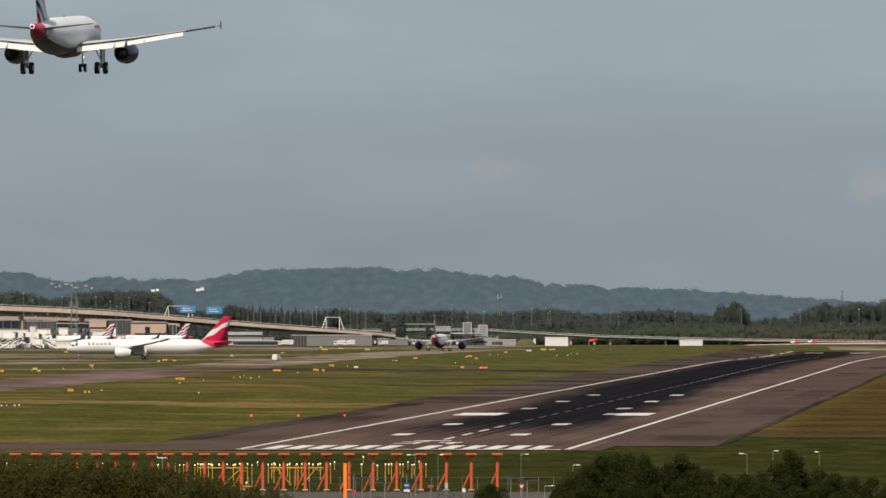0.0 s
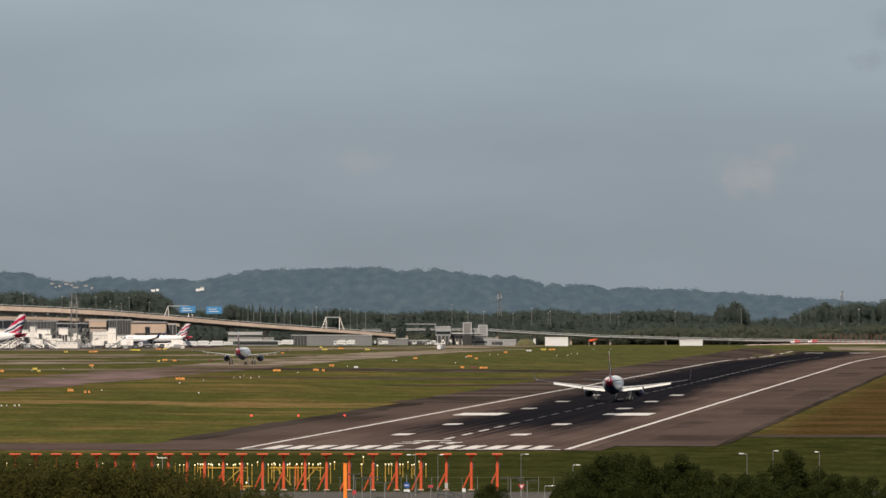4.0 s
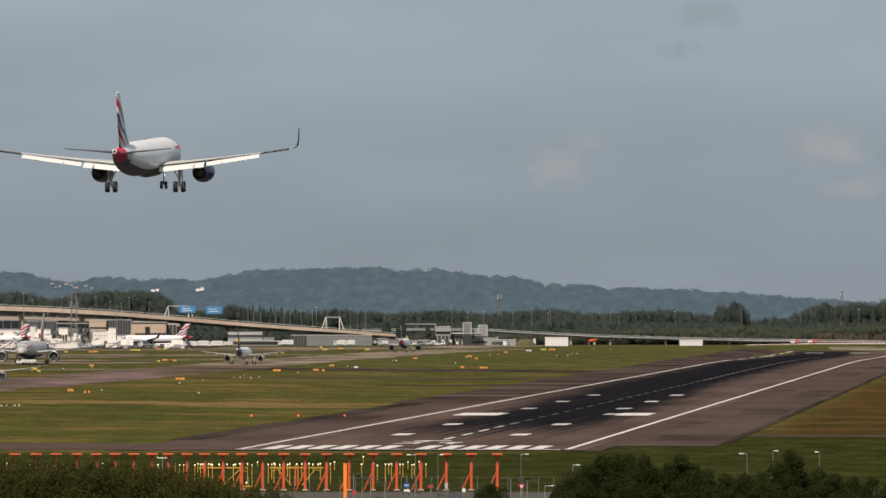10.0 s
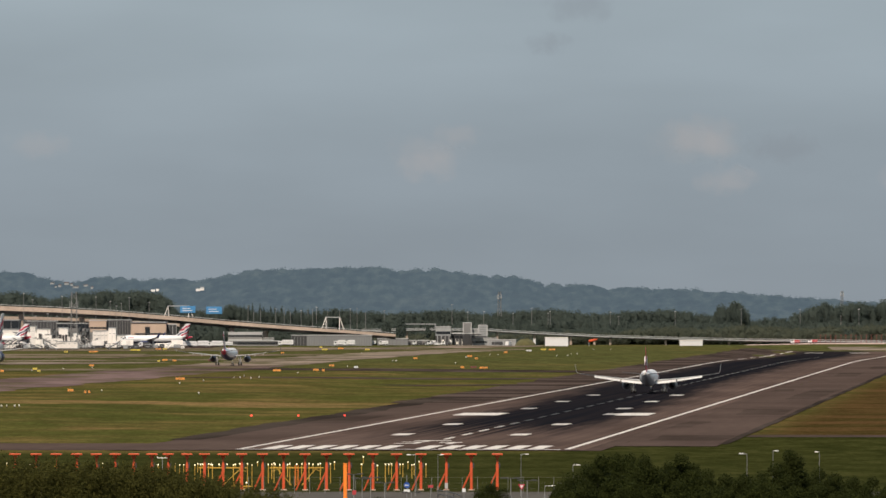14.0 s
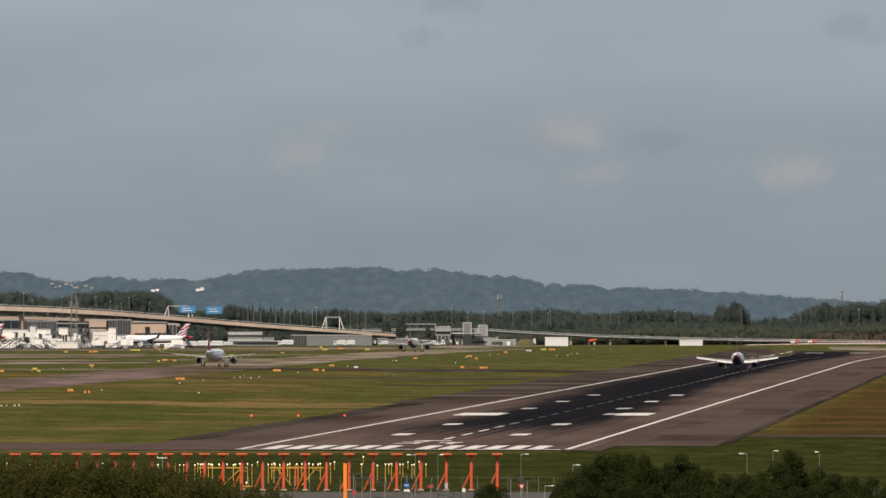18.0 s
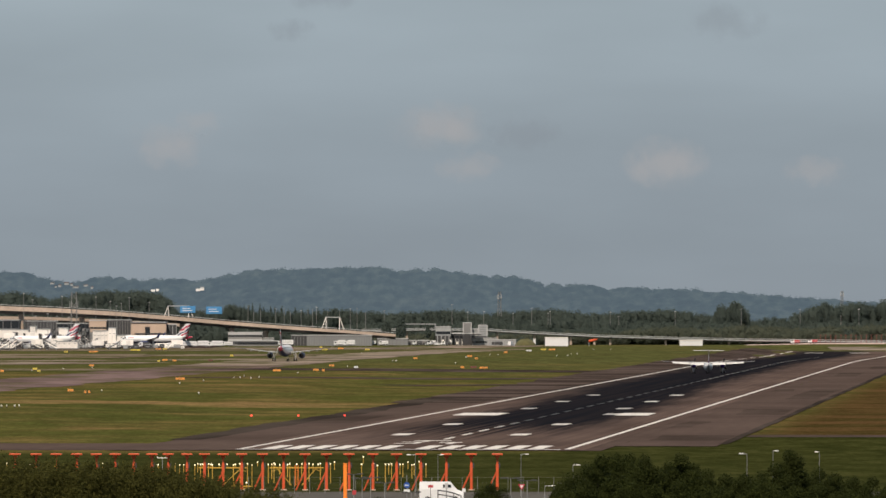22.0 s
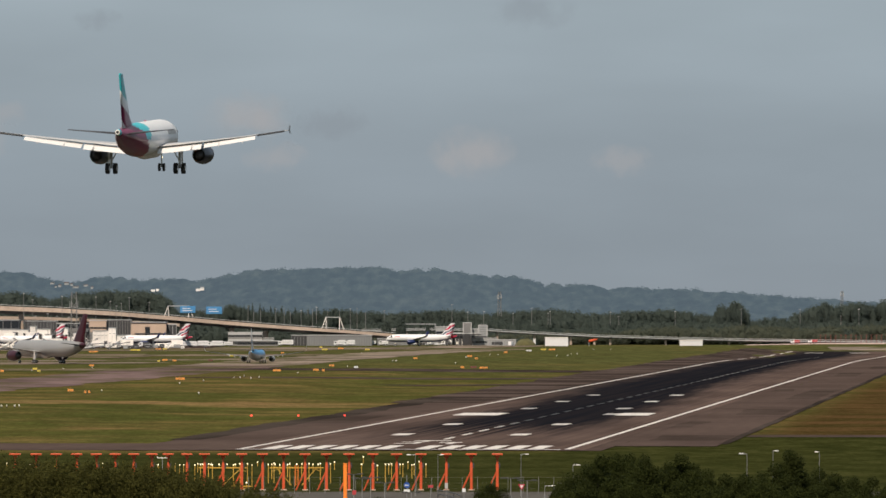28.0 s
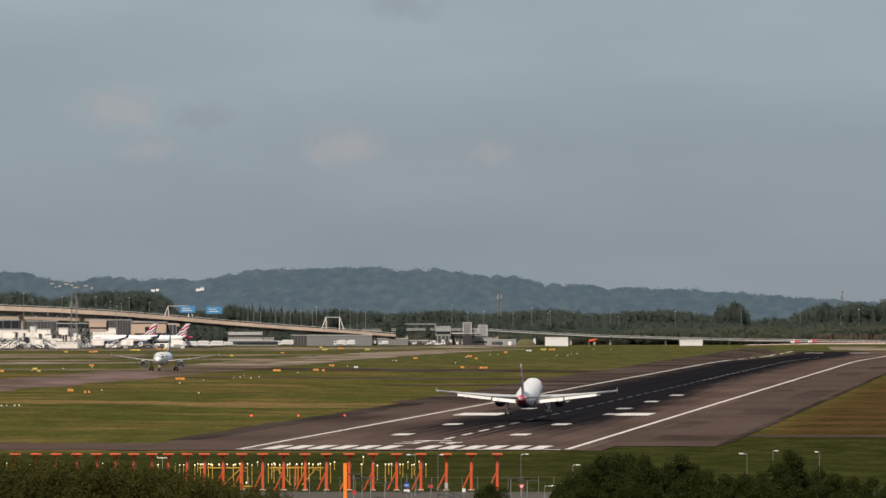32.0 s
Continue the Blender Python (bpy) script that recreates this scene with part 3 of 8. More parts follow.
            part("pylon", loft(rows, smooth=False), M["lightgrey"], nac)
        else:
            nac = part("nacelle", loft([ring(ey - el * u, ez - 0.25 * (1 - abs(1 - 2 * u)), er * r, 14, 1.25, ex) for u, r in ((0, 0.45), (0.05, 0.7), (0.2, 0.95), (0.5, 1.0), (0.8, 0.8), (1, 0.15))]), engine_mat, top)
            sp = part("spinner", loft([ring(ey + 0.55, ez, 0.03, 10, cx=ex), ring(ey + 0.3, ez, 0.22, 10, cx=ex), ring(ey, ez, 0.32, 10, cx=ex)]), M["darkgrey"], nac)
            bl = bmesh.new()
            box(bl, -0.27, 0.27, -0.06, 0.06, 0.2, 2.2, 0.04)
            me = mesh_of("propeller_blade", bl, M["black"])
            for k in range(6):
                shared("propeller_blade", me, sp, Matrix.Translation((ex, ey + 0.12, ez)) @ Matrix.Rotation(k * math.pi / 3 + 0.3, 4, "Y") @ Matrix.Rotation(0.6, 4, "Z"))
        # main gear
        gx = sx * s["gear"]
        zt = zw(gx) - 0.1 if not high else ez - 0.6
        leg = part("main_gear_leg", tube(tubed((gx, 0, s["wheel"]), (gx, 0.1, zt), 0.13, 0.17), (gx, 0, s["wheel"] + 0.8), (gx - sx * 1.0, 0.1, zt), 0.07), M["silver"], top)
        part("gear_door", boxed(gx + sx * 0.28, gx + sx * 0.34, -0.45, 0.45, s["wheel"] * 1.6, zt - 0.1, 0.02), M["offwhite"], leg)
        for by in ((0,) if s["bogie"] == 1 else (-0.75, 0.75)):
            for dx in (-0.46, 0.46):
                part("wheel", wheel_bm(gx + dx, by, s["wheel"], 0.42), [M["black"], M["silver"]], leg)
    ng = s["ngear"]
    leg = part("nose_gear_leg", tube(tubed((0, ng, s["wheel"] * 0.8), (0, ng - 0.1, ax - R * 0.8), 0.09), (0, ng + 0.1, s["wheel"] * 0.8 + 0.9), (0, ng + 0.15, ax - R * 0.8), 0.05), M["silver"], top)
    for dx in (-0.27, 0.27):
        part("wheel", wheel_bm(dx, ng, s["wheel"] * 0.72, 0.24), [M["black"], M["silver"]], leg)
    part("landing_light", loft([ring(ng + 0.16, s["wheel"] + 1.0, 0.12, 8), ring(ng + 0.24, s["wheel"] + 1.0, 0.14, 8)]), M["lamp_white"], leg, "lit landing light")
    # fin, with a fillet at its foot
    ft, fc, fcap, fsw = s["fin"]
    zb = ax + R * 0.72
    yb = y0 - L + (2.4 if not high else 1.6) + fc
    k = math.tan(radians(fsw))
    rows = [[(p[2], p[1], z) for p in foil(0, yb - k * (z - zb) + dy, c, 0.010 * c, 0.028)] for z, c, dy in
            ((zb - 0.4, fc + 1.0, 1.0), (zb + 0.3, fc + 0.9, 0.9), (zb + 1.0, fc - (fc - fcap) * 1.0 / (ft - zb), 0.0), ((zb + ft) / 2, (fc + fcap) / 2, 0), (ft - 0.15, fcap, 0), (ft, fcap * 0.85, -0.15))]
    fin = part("tail_fin", loft([[(x - 0.02 * 0, y, z) for x, y, z in r] for r in rows]), fin_mat, top)
    st_span, sc, sct, ssw = s["stab"]
    ks = math.tan(radians(ssw))
    for sx in (-1, 1):
        z0, ylead = (ax + R * s.get("stab_z", 0.42), y0 - L + 2.2 + sc) if not high else (ft - 0.1, yb - k * (ft - zb) + 0.3)
        rows = [foil(sx * x, ylead - ks * x, sc + (sct - sc) * x / (st_span / 2), z0 + 0.10 * x * (0 if high else 1), 0.045) for x in (0.1, st_span * 0.25, st_span / 2 - 0.3, st_span / 2)]
        part("tailplane", loft(rows), M["aileron"] if not high else M["white"], top)
    cone = part("tail_cone", loft([ring(y0 - L + 0.5, ax + R * 0.57, R * 0.20, 14), ring(y0 - L - 0.1, ax + R * 0.60, R * 0.15, 14)]), skin[-1], hull)
    part("exhaust_ring", loft([ring(y0 - L - 0.05, ax + R * 0.60, R * 0.155, 14), ring(y0 - L - 0.2, ax + R * 0.60, R * 0.13, 14)]), M["offwhite"], cone, "pale exhaust ring")
    part("exhaust", loft([ring(y0 - L - 0.15, ax + R * 0.60, R * 0.085, 12), ring(y0 - L - 0.24, ax + R * 0.60, R * 0.075, 12)]), M["darkgrey"], cone)
    if not high:
        part("wing_box_fairing", loft([ring(s["le"] + 1.8, ax - R * 0.55, R * 0.2, 14), ring(s["le"] - 0.5, ax - R * 0.42, R * 0.78, 14), ring(s["le"] - s["root"] + 0.6, ax - R * 0.40, R * 0.80, 14), ring(s["le"] - s["root"] - 3.0, ax - R * 0.55, R * 0.2, 14)]), belly or M["offwhite"], hull)
    part("beacon", loft([ring(0.15, ax + R, 0.12, 8), ring(-0.15, ax + R + 0.1, 0.06, 8)]), M["red"], hull)
    if extra:
        extra(top, hull, fin, s)
    return top


def ring_x(x, y, z, r, n=8):
    return [(x + r * math.sin(2 * math.pi * i / n), y, z + r * math.cos(2 * math.pi * i / n)) for i in range(n)]


def title_bar(length, at, height, z, material, label, pieces=1):
    """Lettering too small to read, as a plain bar on both flanks."""
    def add(top, hull, fin, s):
        for sx, k in [(i, j) for i in (-1, 1) for j in range(pieces)]:
            a = math.asin(z)
            rows = []
            y1 = s["nose"] - at - length * k / pieces
            for y in (y1, y1 - length * (0.72 if pieces > 1 else 1) / pieces):
                rows.append([(sx * (s["R"] + d) * math.cos(a + da), y, s["ax"] + (s["R"] + d) * math.sin(a + da)) for d, da in ((0.02, -height / s["R"] / 2), (0.03, height / s["R"] / 2), (-0.2, height / s["R"] / 2), (-0.2, -height / s["R"] / 2))])
            part("title_bar", loft(rows, smooth=False), material, hull, label)
    return add


def fin_disc(r, z, dy, material, label):
    def add(top, hull, fin, s):
        yy = s["nose"] - s["L"] + dy
        part("tail_disc", tubed((-0.34, yy, z), (0.34, yy, z), r, n=24), material, fin, label)
    return add


def fin_cross(z, dy, material):
    def add(top, hull, fin, s):
        yy = s["nose"] - s["L"] + dy
        bm = boxed(-0.36, 0.36, yy - 0.36, yy + 0.36, z - 1.15, z + 1.15)
        box(bm, -0.355, 0.355, yy - 1.15, yy + 1.15, z - 0.36, z + 0.36)
        part("tail_cross", bm, material, fin, "white cross")
    return add


WHITE, RED, NAVYC = (0.66, 0.66, 0.68), (0.46, 0.008, 0.060), (0.010, 0.020, 0.085)
FLAG = banded("flag_tail_paint", [(-40, RED), (-3.1, WHITE), (-2.1, RED), (-1.2, WHITE), (-0.5, NAVYC), (0.1, WHITE), (0.9, RED), (1.9, WHITE)], (0, 0.55, 1), 1.0)
FLAG_BIG = banded("flag_tail_paint_tall", [(-60, RED), (-8.6, WHITE), (-7.3, RED), (-5.8, WHITE), (-4.9, NAVYC), (-4.0, WHITE), (-2.8, RED), (-1.2, WHITE)], (0, 0.55, 1), 1.2)


def two_tone(x, u, z):
    if u > 0.905:
        return 2
    return 1 if z < (-0.64 if u < 0.74 else -0.64 + (u - 0.74) * 0.8) else 0


def plain(x, u, z):
    return 0


def flag_jet(name, s, label, group, big=False, tip="fence", flaps=True, hull="white"):
    return airliner(name, s, label, group, [M[hull], M["navy"], M["red"]], two_tone, FLAG_BIG if big else FLAG, M["navy"], M["navy"], tip, flaps,
                    extra=title_bar(6.0 if big else 3.0, 5.5 if big else 4.4, 0.45 if big else 0.3, 0.42, M["red"], "red ribbon mark"))


LANDING = "landing airliners"
TAXI = "taxiing airliners"
PARKED = "parked airliners"
flag_word = "white and navy airliner with striped flag tail"
plane = {}
plane["L1"] = flag_jet("airliner", A319, flag_word + ", landing gear down", LANDING)
plane["L2"] = flag_jet("airliner", A320, flag_word + " and upturned wing tips", LANDING, tip="shark")
plane["L3"] = airliner("airliner", A320, "white airliner with midnight blue tail and yellow disc", LANDING, [M["white"], M["tail_navy"]], lambda x, u, z: 1 if u > 0.86 + 0.05 * z else 0,
                       M["tail_navy"], M["white"], None, "shark", extra=fin_disc(1.15, 8.6, 4.0, M["sun_yellow"], "yellow tail disc"))
plane["L4"] = flag_jet("airliner", A320, flag_word + " and upturned wing tips", LANDING, tip="shark")
SWISS = banded("red_tail_paint", [(0, WHITE), (4.9, RED), (12, RED)], (0, 0.0, 1), 0.3)


def cross_and_title(top, hull, fin, s):
    fin_cross(8.7, 3.7, M["white"])(top, hull, fin, s)
    title_bar(5.0, 5.0, 1.0, 0.15, M["red"], "red lettering bar", 5)(top, hull, fin, s)


plane["L5"] = airliner("airliner", A320, "white airliner with red tail, white cross and upturned wing tips", LANDING, [M["white"]], plain, SWISS, M["grey"], None, "shark", extra=cross_and_title)
plane["L6"] = flag_jet("airliner", A320, flag_word + " and upturned wing tips", LANDING, tip="shark")
FLYTAIL = banded("purple_tail_paint", [(-10, (0.060, 0.016, 0.20)), (0.7, (0.7, 0.68, 0.75)), (1.6, (0.060, 0.016, 0.20)), (9, (0.060, 0.016, 0.20))], (0, 0.35, 1), 2.6)
plane["L7"] = airliner("turboprop_airliner", Q400, "white and purple twin propeller airliner with high wing", LANDING, [M["white"], M["purple"]],
                       lambda x, u, z: 1 if 0.36 < u < 0.56 and z > -0.6 + (u - 0.36) * 2 else 0, FLYTAIL, M["purple"], None, None, flaps=True, wing_mat=M["white"], extra=title_bar(3.9, 5.6, 1.0, 0.1, M["purple"], "purple lettering bar", 4))
KTAIL = banded("white_tail_blue_mark", [(0, (0.01, 0.30, 0.72)), (4.4, WHITE), (7.9, (0.36, 0.46, 0.60)), (8.5, WHITE), (14, WHITE)], (0, 0.0, 1), 0.4)
# belly, nacelles and wings are greyed to carry part of their shade
plane["L8"] = airliner("airliner", B737, "sky blue and white airliner with white tail", LANDING, [M["sky_blue"], M["lightgrey"]],
                       lambda x, u, z: 1 if z < -0.02 - 0.5 * max(0, u - 0.7) else 0, KTAIL, M["lightgrey"], None, "shark", wing_mat=M["shed"], flap_end=0.56, extra=title_bar(5, 7, 0.9, 0.35, M["white"], "white lettering bar", 3))
ETAIL = banded("maroon_teal_tail_paint", [(-30, WHITE), (0.9, (0.17, 0.008, 0.055)), (2.8, WHITE), (4.2, (0.015, 0.34, 0.39))], (0, 0.37, 1), 0.3)
# pale nacelles coloured midnight blue, for the shade seen from behind
plane["L9"] = airliner("airliner", dict(A319, eng=(6.2, 5.6, 2.2, 1.12, 4.2)), "white airliner with maroon and teal tail", LANDING, [M["white"], M["maroon"], M["teal"]],
                       lambda x, u, z: 1 if u > 0.71 + 0.08 * z else (2 if z > 0.05 and 0.68 - 0.06 * z < u else 0), ETAIL, M["tail_navy"], extra=title_bar(5, 6, 0.5, 0.3, M["grey"], "grey lettering bar"))
plane["L10"] = flag_jet("airliner", A320, flag_word + ", landing gear down", LANDING, tip="fence")
QTAIL = banded("red_tail_white_mark", [(-30, RED), (-4.0, WHITE), (-2.2, RED), (5, RED)], (0, 0.55, 1), 1.5)
plane["Q"] = airliner("airliner", B787, "long white airliner with red tail and white tail mark", TAXI, [M["white"], M["red"]], lambda x, u, z: 1 if u > 0.86 - 0.06 * z else 0,
                      QTAIL, M["white"], None, None, flaps=False, extra=title_bar(9.5, 8.5, 0.9, 0.42, M["darkgrey"], "dark lettering bar", 6))
plane["PX"] = flag_jet("airliner", B787, "long " + flag_word, TAXI, True, None, flaps=False)
plane["PD"] = flag_jet("airliner", A320, flag_word + ", rolling past the apron", TAXI, tip="shark", flaps=False)
plane["PE"] = flag_jet("airliner", A320, flag_word + ", held beside the stands", TAXI, tip="shark", flaps=False)
plane["PB1"] = flag_jet("airliner", B777, "wide-bodied " + flag_word + "", TAXI, True, None, flaps=False, hull="shaded_white")
# red tail with its shade painted into the bands
VTAIL = banded("shaded_crimson_tail_paint", [(0, (0.040, 0.004, 0.012)), (9.0, (0.060, 0.005, 0.016)), (19, (0.080, 0.006, 0.018))], (0, 0.3, 1), 1.5)
plane["PB2"] = airliner("airliner", B777, "wide-bodied pearl grey airliner with crimson tail toned as in shade", TAXI, [M["dusk_grey"], M["crimson_shaded"]], lambda x, u, z: 1 if u > 0.93 else 0, VTAIL, M["crimson_shaded"], None, None, flaps=False)
plane["PC"] = flag_jet("airliner", A320, flag_word + ", turning on the taxiway", TAXI, tip="shark", flaps=False)
plane["PK"] = flag_jet("airliner", A320, flag_word + ", parked on the apron", PARKED, tip="shark", flaps=False)


# ---- ground, runway, taxiways ----
def grid_sheet(name, x0, x1, y0, y1, dx, dy, material, lift=0.0, base=None, ragged=0.0):
    """A sheet that follows the ground; base: pose of its own space."""
    base = base or Matrix.Identity(4)
    nx, ny = max(1, round((x1 - x0) / dx)), max(1, round((y1 - y0) / dy))
    pts, qs = [], []
    for j in range(ny + 1):
        for i in range(nx + 1):
            v = Vector((x0 + (x1 - x0) * i / nx, y0 + (y1 - y0) * j / ny, 0))
            if ragged and i in (0, nx):
                v.x += ragged * noise.noise(Vector((v.y * 0.027, i * 7.0, 0.5)))
            w = base @ v
            pts.append((v.x, v.y, gz(w.x, w.y) + lift))
    for j in range(ny):
        for i in range(nx):
            a = j * (nx + 1) + i
            qs.append((a, a + 1, a + nx + 2, a + nx + 1))
    ob = new(name, soup(name, pts, qs, material))
    ob.matrix_basis = base
    return ob


def ribbon(name, pts, width, material, lift=0.12, step=25.0):
    """A paved strip along a line on the ground."""
    line = [Vector((*p, 0)) for p in pts]
    fine = []
    for a, b in zip(line, line[1:]):
        k = max(1, int((b - a).length / step))
        fine += [a.lerp(b, i / k) for i in range(k)]
    fine.append(line[-1])
    P, Q = [], []
    for i, p in enumerate(fine):
        d = (fine[min(i + 1, len(fine) - 1)] - fine[max(i - 1, 0)]).normalized()
        nrm = Vector((d.y, -d.x, 0))
        for s in (-0.5, -0.17, 0.17, 0.5):
            w = p + nrm * width * (s + (0.10 * noise.noise(Vector((i * 0.9, s * 9.0, width))) if abs(s) > 0.4 else 0))
            P.append((w.x, w.y, gz(w.x, w.y) + lift))
    for i in range(len(fine) - 1):
        for k in range(3):
            a = i * 4 + k
            Q.append((a, a + 1, a + 5, a + 4))
    return new(name, soup(name, P, Q, material))


ground = grid_sheet("ground", -2600, 2600, -200, 4995, 20, 25, M["grass"])
tagged(ground, "mown airfield grass, green with straw-coloured patches", "grass", kind="structure")

RW = pose(-6.48, 1413.6, 0, 0, 0, -4.116)
tagged(grid_sheet("runway_shoulder", -48, 0, -6, 640, 8, 15, M["shoulder"], 0.10, RW, 1.4), "weathered brown-grey asphalt runway shoulder", "runway", kind="structure")
tagged(grid_sheet("runway_shoulder", -52, 0, 640, 3010, 8, 15, M["streaked"], 0.10, RW, 2.4), "brown-grey asphalt shoulder with dark rubber streaks", "runway", kind="structure")
tagged(grid_sheet("shoulder_edge", -49.5, -43, 100, 760, 3, 12, M["tar"], 0.12, RW, 1.6), "dark smeared outer edge of the shoulder", "runway", kind="structure")
tagged(grid_sheet("runway_shoulder", 0, 33, -6, 3010, 8, 15, M["shoulder"], 0.10, RW), "weathered brown-grey asphalt runway shoulder", "runway", kind="structure")
tagged(grid_sheet("runway_shoulder", 33, 50, 38, 3010, 8, 15, M["shoulder"], 0.10, RW, 0.5), "weathered brown-grey asphalt runway shoulder", "runway", kind="structure")
tagged(grid_sheet("shoulder_edge", 49.7, 51.3, 60, 3010, 1.9, 15, M["tar"], 0.11, RW, 0.3), "dark tarred drain edge beside the shoulder", "runway", kind="structure")
runway = grid_sheet("runway", -30, 30, -4, 2990, 6, 30, M["runway"], 0.15, RW)
tagged(runway, "asphalt runway with white markings and black tyre rubber", "runway", kind="structure")


def painted(name, x0, x1, s0, s1, paint=None):
    """A painted mark on the runway, in the runway's own space."""
    pts, qs = [], []
    k = max(1, int((s1 - s0) / 30))
    for i in range(k + 1):
        s = s0 + (s1 - s0) * i / k
        for x in (x0, x1):
            w = RW @ Vector((x, s, 0))
            pts.append((x, s, gz(w.x, w.y) + 0.20))
        if i:
            a = 2 * i - 2
            qs.append((a, a + 1, a + 3, a + 2))
    ob = new(name, soup(name, pts, qs, paint or M["paint_white"]))
    ob.parent = runway
    return ob


for x in (-27.3, 27.0):
    painted("edge_line", x - 0.45, x + 0.45, 0, 2150)
for a, b in ((2210, 2300), (2360, 2420), (2470, 2700), (2760, 2950)):
    painted("edge_line", -27.75, -26.85, a, b)
painted("edge_line", 26.55, 27.45, 2150, 2950)
painted("threshold_bar", -28.0, 26.0, -2.5, 0.6)
for k in range(6):
    painted("threshold_stripe", -23.9 + 3.75 * k, -21.5 + 3.75 * k, 3, 37)
    painted("threshold_stripe", 1.6 + 3.75 * k, 4.0 + 3.75 * k, 3, 37)
# the runway's designation, too flat to read, as bars
for x0, x1, s0, s1 in ((-5.6, -1.6, 55, 58), (-2.6, -1.6, 58, 70), (-5.4, -1.6, 70, 74), (1.4, 5.4, 66, 70), (3.4, 4.6, 52, 66), (-4.2, 2.2, 84, 88), (-2.4, -1.2, 76, 84)):
    painted("number_bar", x0 - 0.4, x1 - 0.4, s0, s1)
for s in (145, 274, 520, 653, 791):
    for x in (-12.6, 9.0):
        painted("touchdown_mark", x - 1.0, x + 2.2, s, s + 20, M["half_worn"] if x < 0 and s > 300 or s == 520 else None)
painted("aiming_mark", -21.4, -11.6, 412, 453)
painted("aiming_mark", 13.4, 20.6, 412, 453)
painted("aiming_mark", 10.2, 13.4, 424, 446, M["half_worn"])
for x in (-13.6, 8.6):
    painted("aiming_mark", x - 4, x + 5, 2845, 2866)
for k in range(52):
    s = 100 + 46 * k
    painted("centre_dash", -0.85, -0.05, s, s + 25, M["worn_paint"] if 320 < s < 1200 else (M["grey_paint"] if s > 1200 or s > 270 else (M["half_worn"] if s > 200 else None)))

for x0, x1, s0, s1 in ((38, 48.5, 430, 525), (40, 48.5, 715, 960), (35, 43, 1360, 1490), (30, 36, 900, 960), (36, 49.2, 95, 155), (40, 49, 1640, 1760), (33, 37, 250, 330), (-44, -34, 300, 420)):
    tagged(grid_sheet("asphalt_patch", x0, x1, s0, s1, 3, 12, M["patch"], 0.115, RW, 1.2), "darker asphalt repair patch in the shoulder", "runway", kind="structure")
tagged(grid_sheet("drain_strip", 51.5, 420, 138, 160, 20, 6, M["patch"], 0.07, RW), "dark asphalt strip across the dry grass", "runway", kind="structure")
PAVED = "asphalt taxiway with faded surface"
for k, (nm, pts, wd, mt) in enumerate((
        ("taxiway", [(-175.0, 1700.0), (-113.0, 2500.0), (-79.0, 2999.0), (-68.0, 3160.0)], 42, "tarmac"),
        ("taxiway", [(-74.0, 3070.0), (-56.0, 3332.0), (-17.0, 3790.0), (8.0, 4080.0), (24.0, 4300.0)], 40, "concrete"),
        ("taxiway", [(90.53, 2863.64), (72.87, 2930.23), (22.67, 2954.94), (-35.08, 2882.92), (-78.17, 2925.66)], 62, "streaked"),
        ("taxiway", [(-76.02, 2588.89), (-38.76, 2616.07), (62.23, 2719.42)], 26, "patch"),
        ("taxiway", [(-13.63, 2452.56), (44.33, 2520)], 18, "patch"),
        ("taxiway", [(-223.72, 3271.42), (-149.35, 3301.43), (-85.41, 3363.14), (-50.77, 3427.2)], 48, "concrete"),
        ("taxiway", [(-290.08, 4241.81), (-137.5, 4295.42), (-41.38, 4344.83)], 190, "concrete"),
        ("taxiway", [(-47.13, 4344.83), (-6.98, 4395.35), (19.64, 4500), (35.37, 4609.76)], 60, "concrete"),
        ("taxiway", [(-212.15, 3102.21), (-151.15, 3156.63), (-128.35, 3213)], 70, "concrete"))):
    tagged(ribbon(nm, pts, wd, M[mt], 0.06 + 0.012 * k), PAVED, "taxiway", kind="structure")
tagged(grid_sheet("taxiway", -420, -42, -4, 62, 10, 20, M["shoulder"], 0.055, RW), "brown-grey asphalt strip before the threshold", "taxiway", kind="structure")
for x0, x1, y0, y1 in ((-330, -62, 4000, 4340), (-260, -128, 3440, 3690), (-120, -52, 3560, 3680), (-230, -95, 2830, 2905)):
    tagged(grid_sheet("taxiway", x0, x1, y0, y1, 6, 10, M["dusty"], 0.15, None, 14.0), "dusty pale concrete grown with grass", "taxiway", kind="structure")
tagged(grid_sheet("apron", -330, -118, 4330, 4640, 20, 25, M["patch"], 0.30), "dark worn asphalt aircraft stand", "apron", kind="structure")
tagged(grid_sheet("pavement", 205, 620, 4480, 4560, 20, 10, M["concrete"], 0.10), "worn concrete turning area at the far end", "pavement", kind="structure")
tagged(grid_sheet("pavement", 165, 620, 4625, 4690, 20, 10, M["pale"], 0.12), "pale perimeter road at the far end", "road", kind="structure")
tagged(grid_sheet("road", -400, 400, 1000, 1108, 20, 12, M["road"], 0.03), "grey perimeter road behind the hedge", "road", kind="structure")


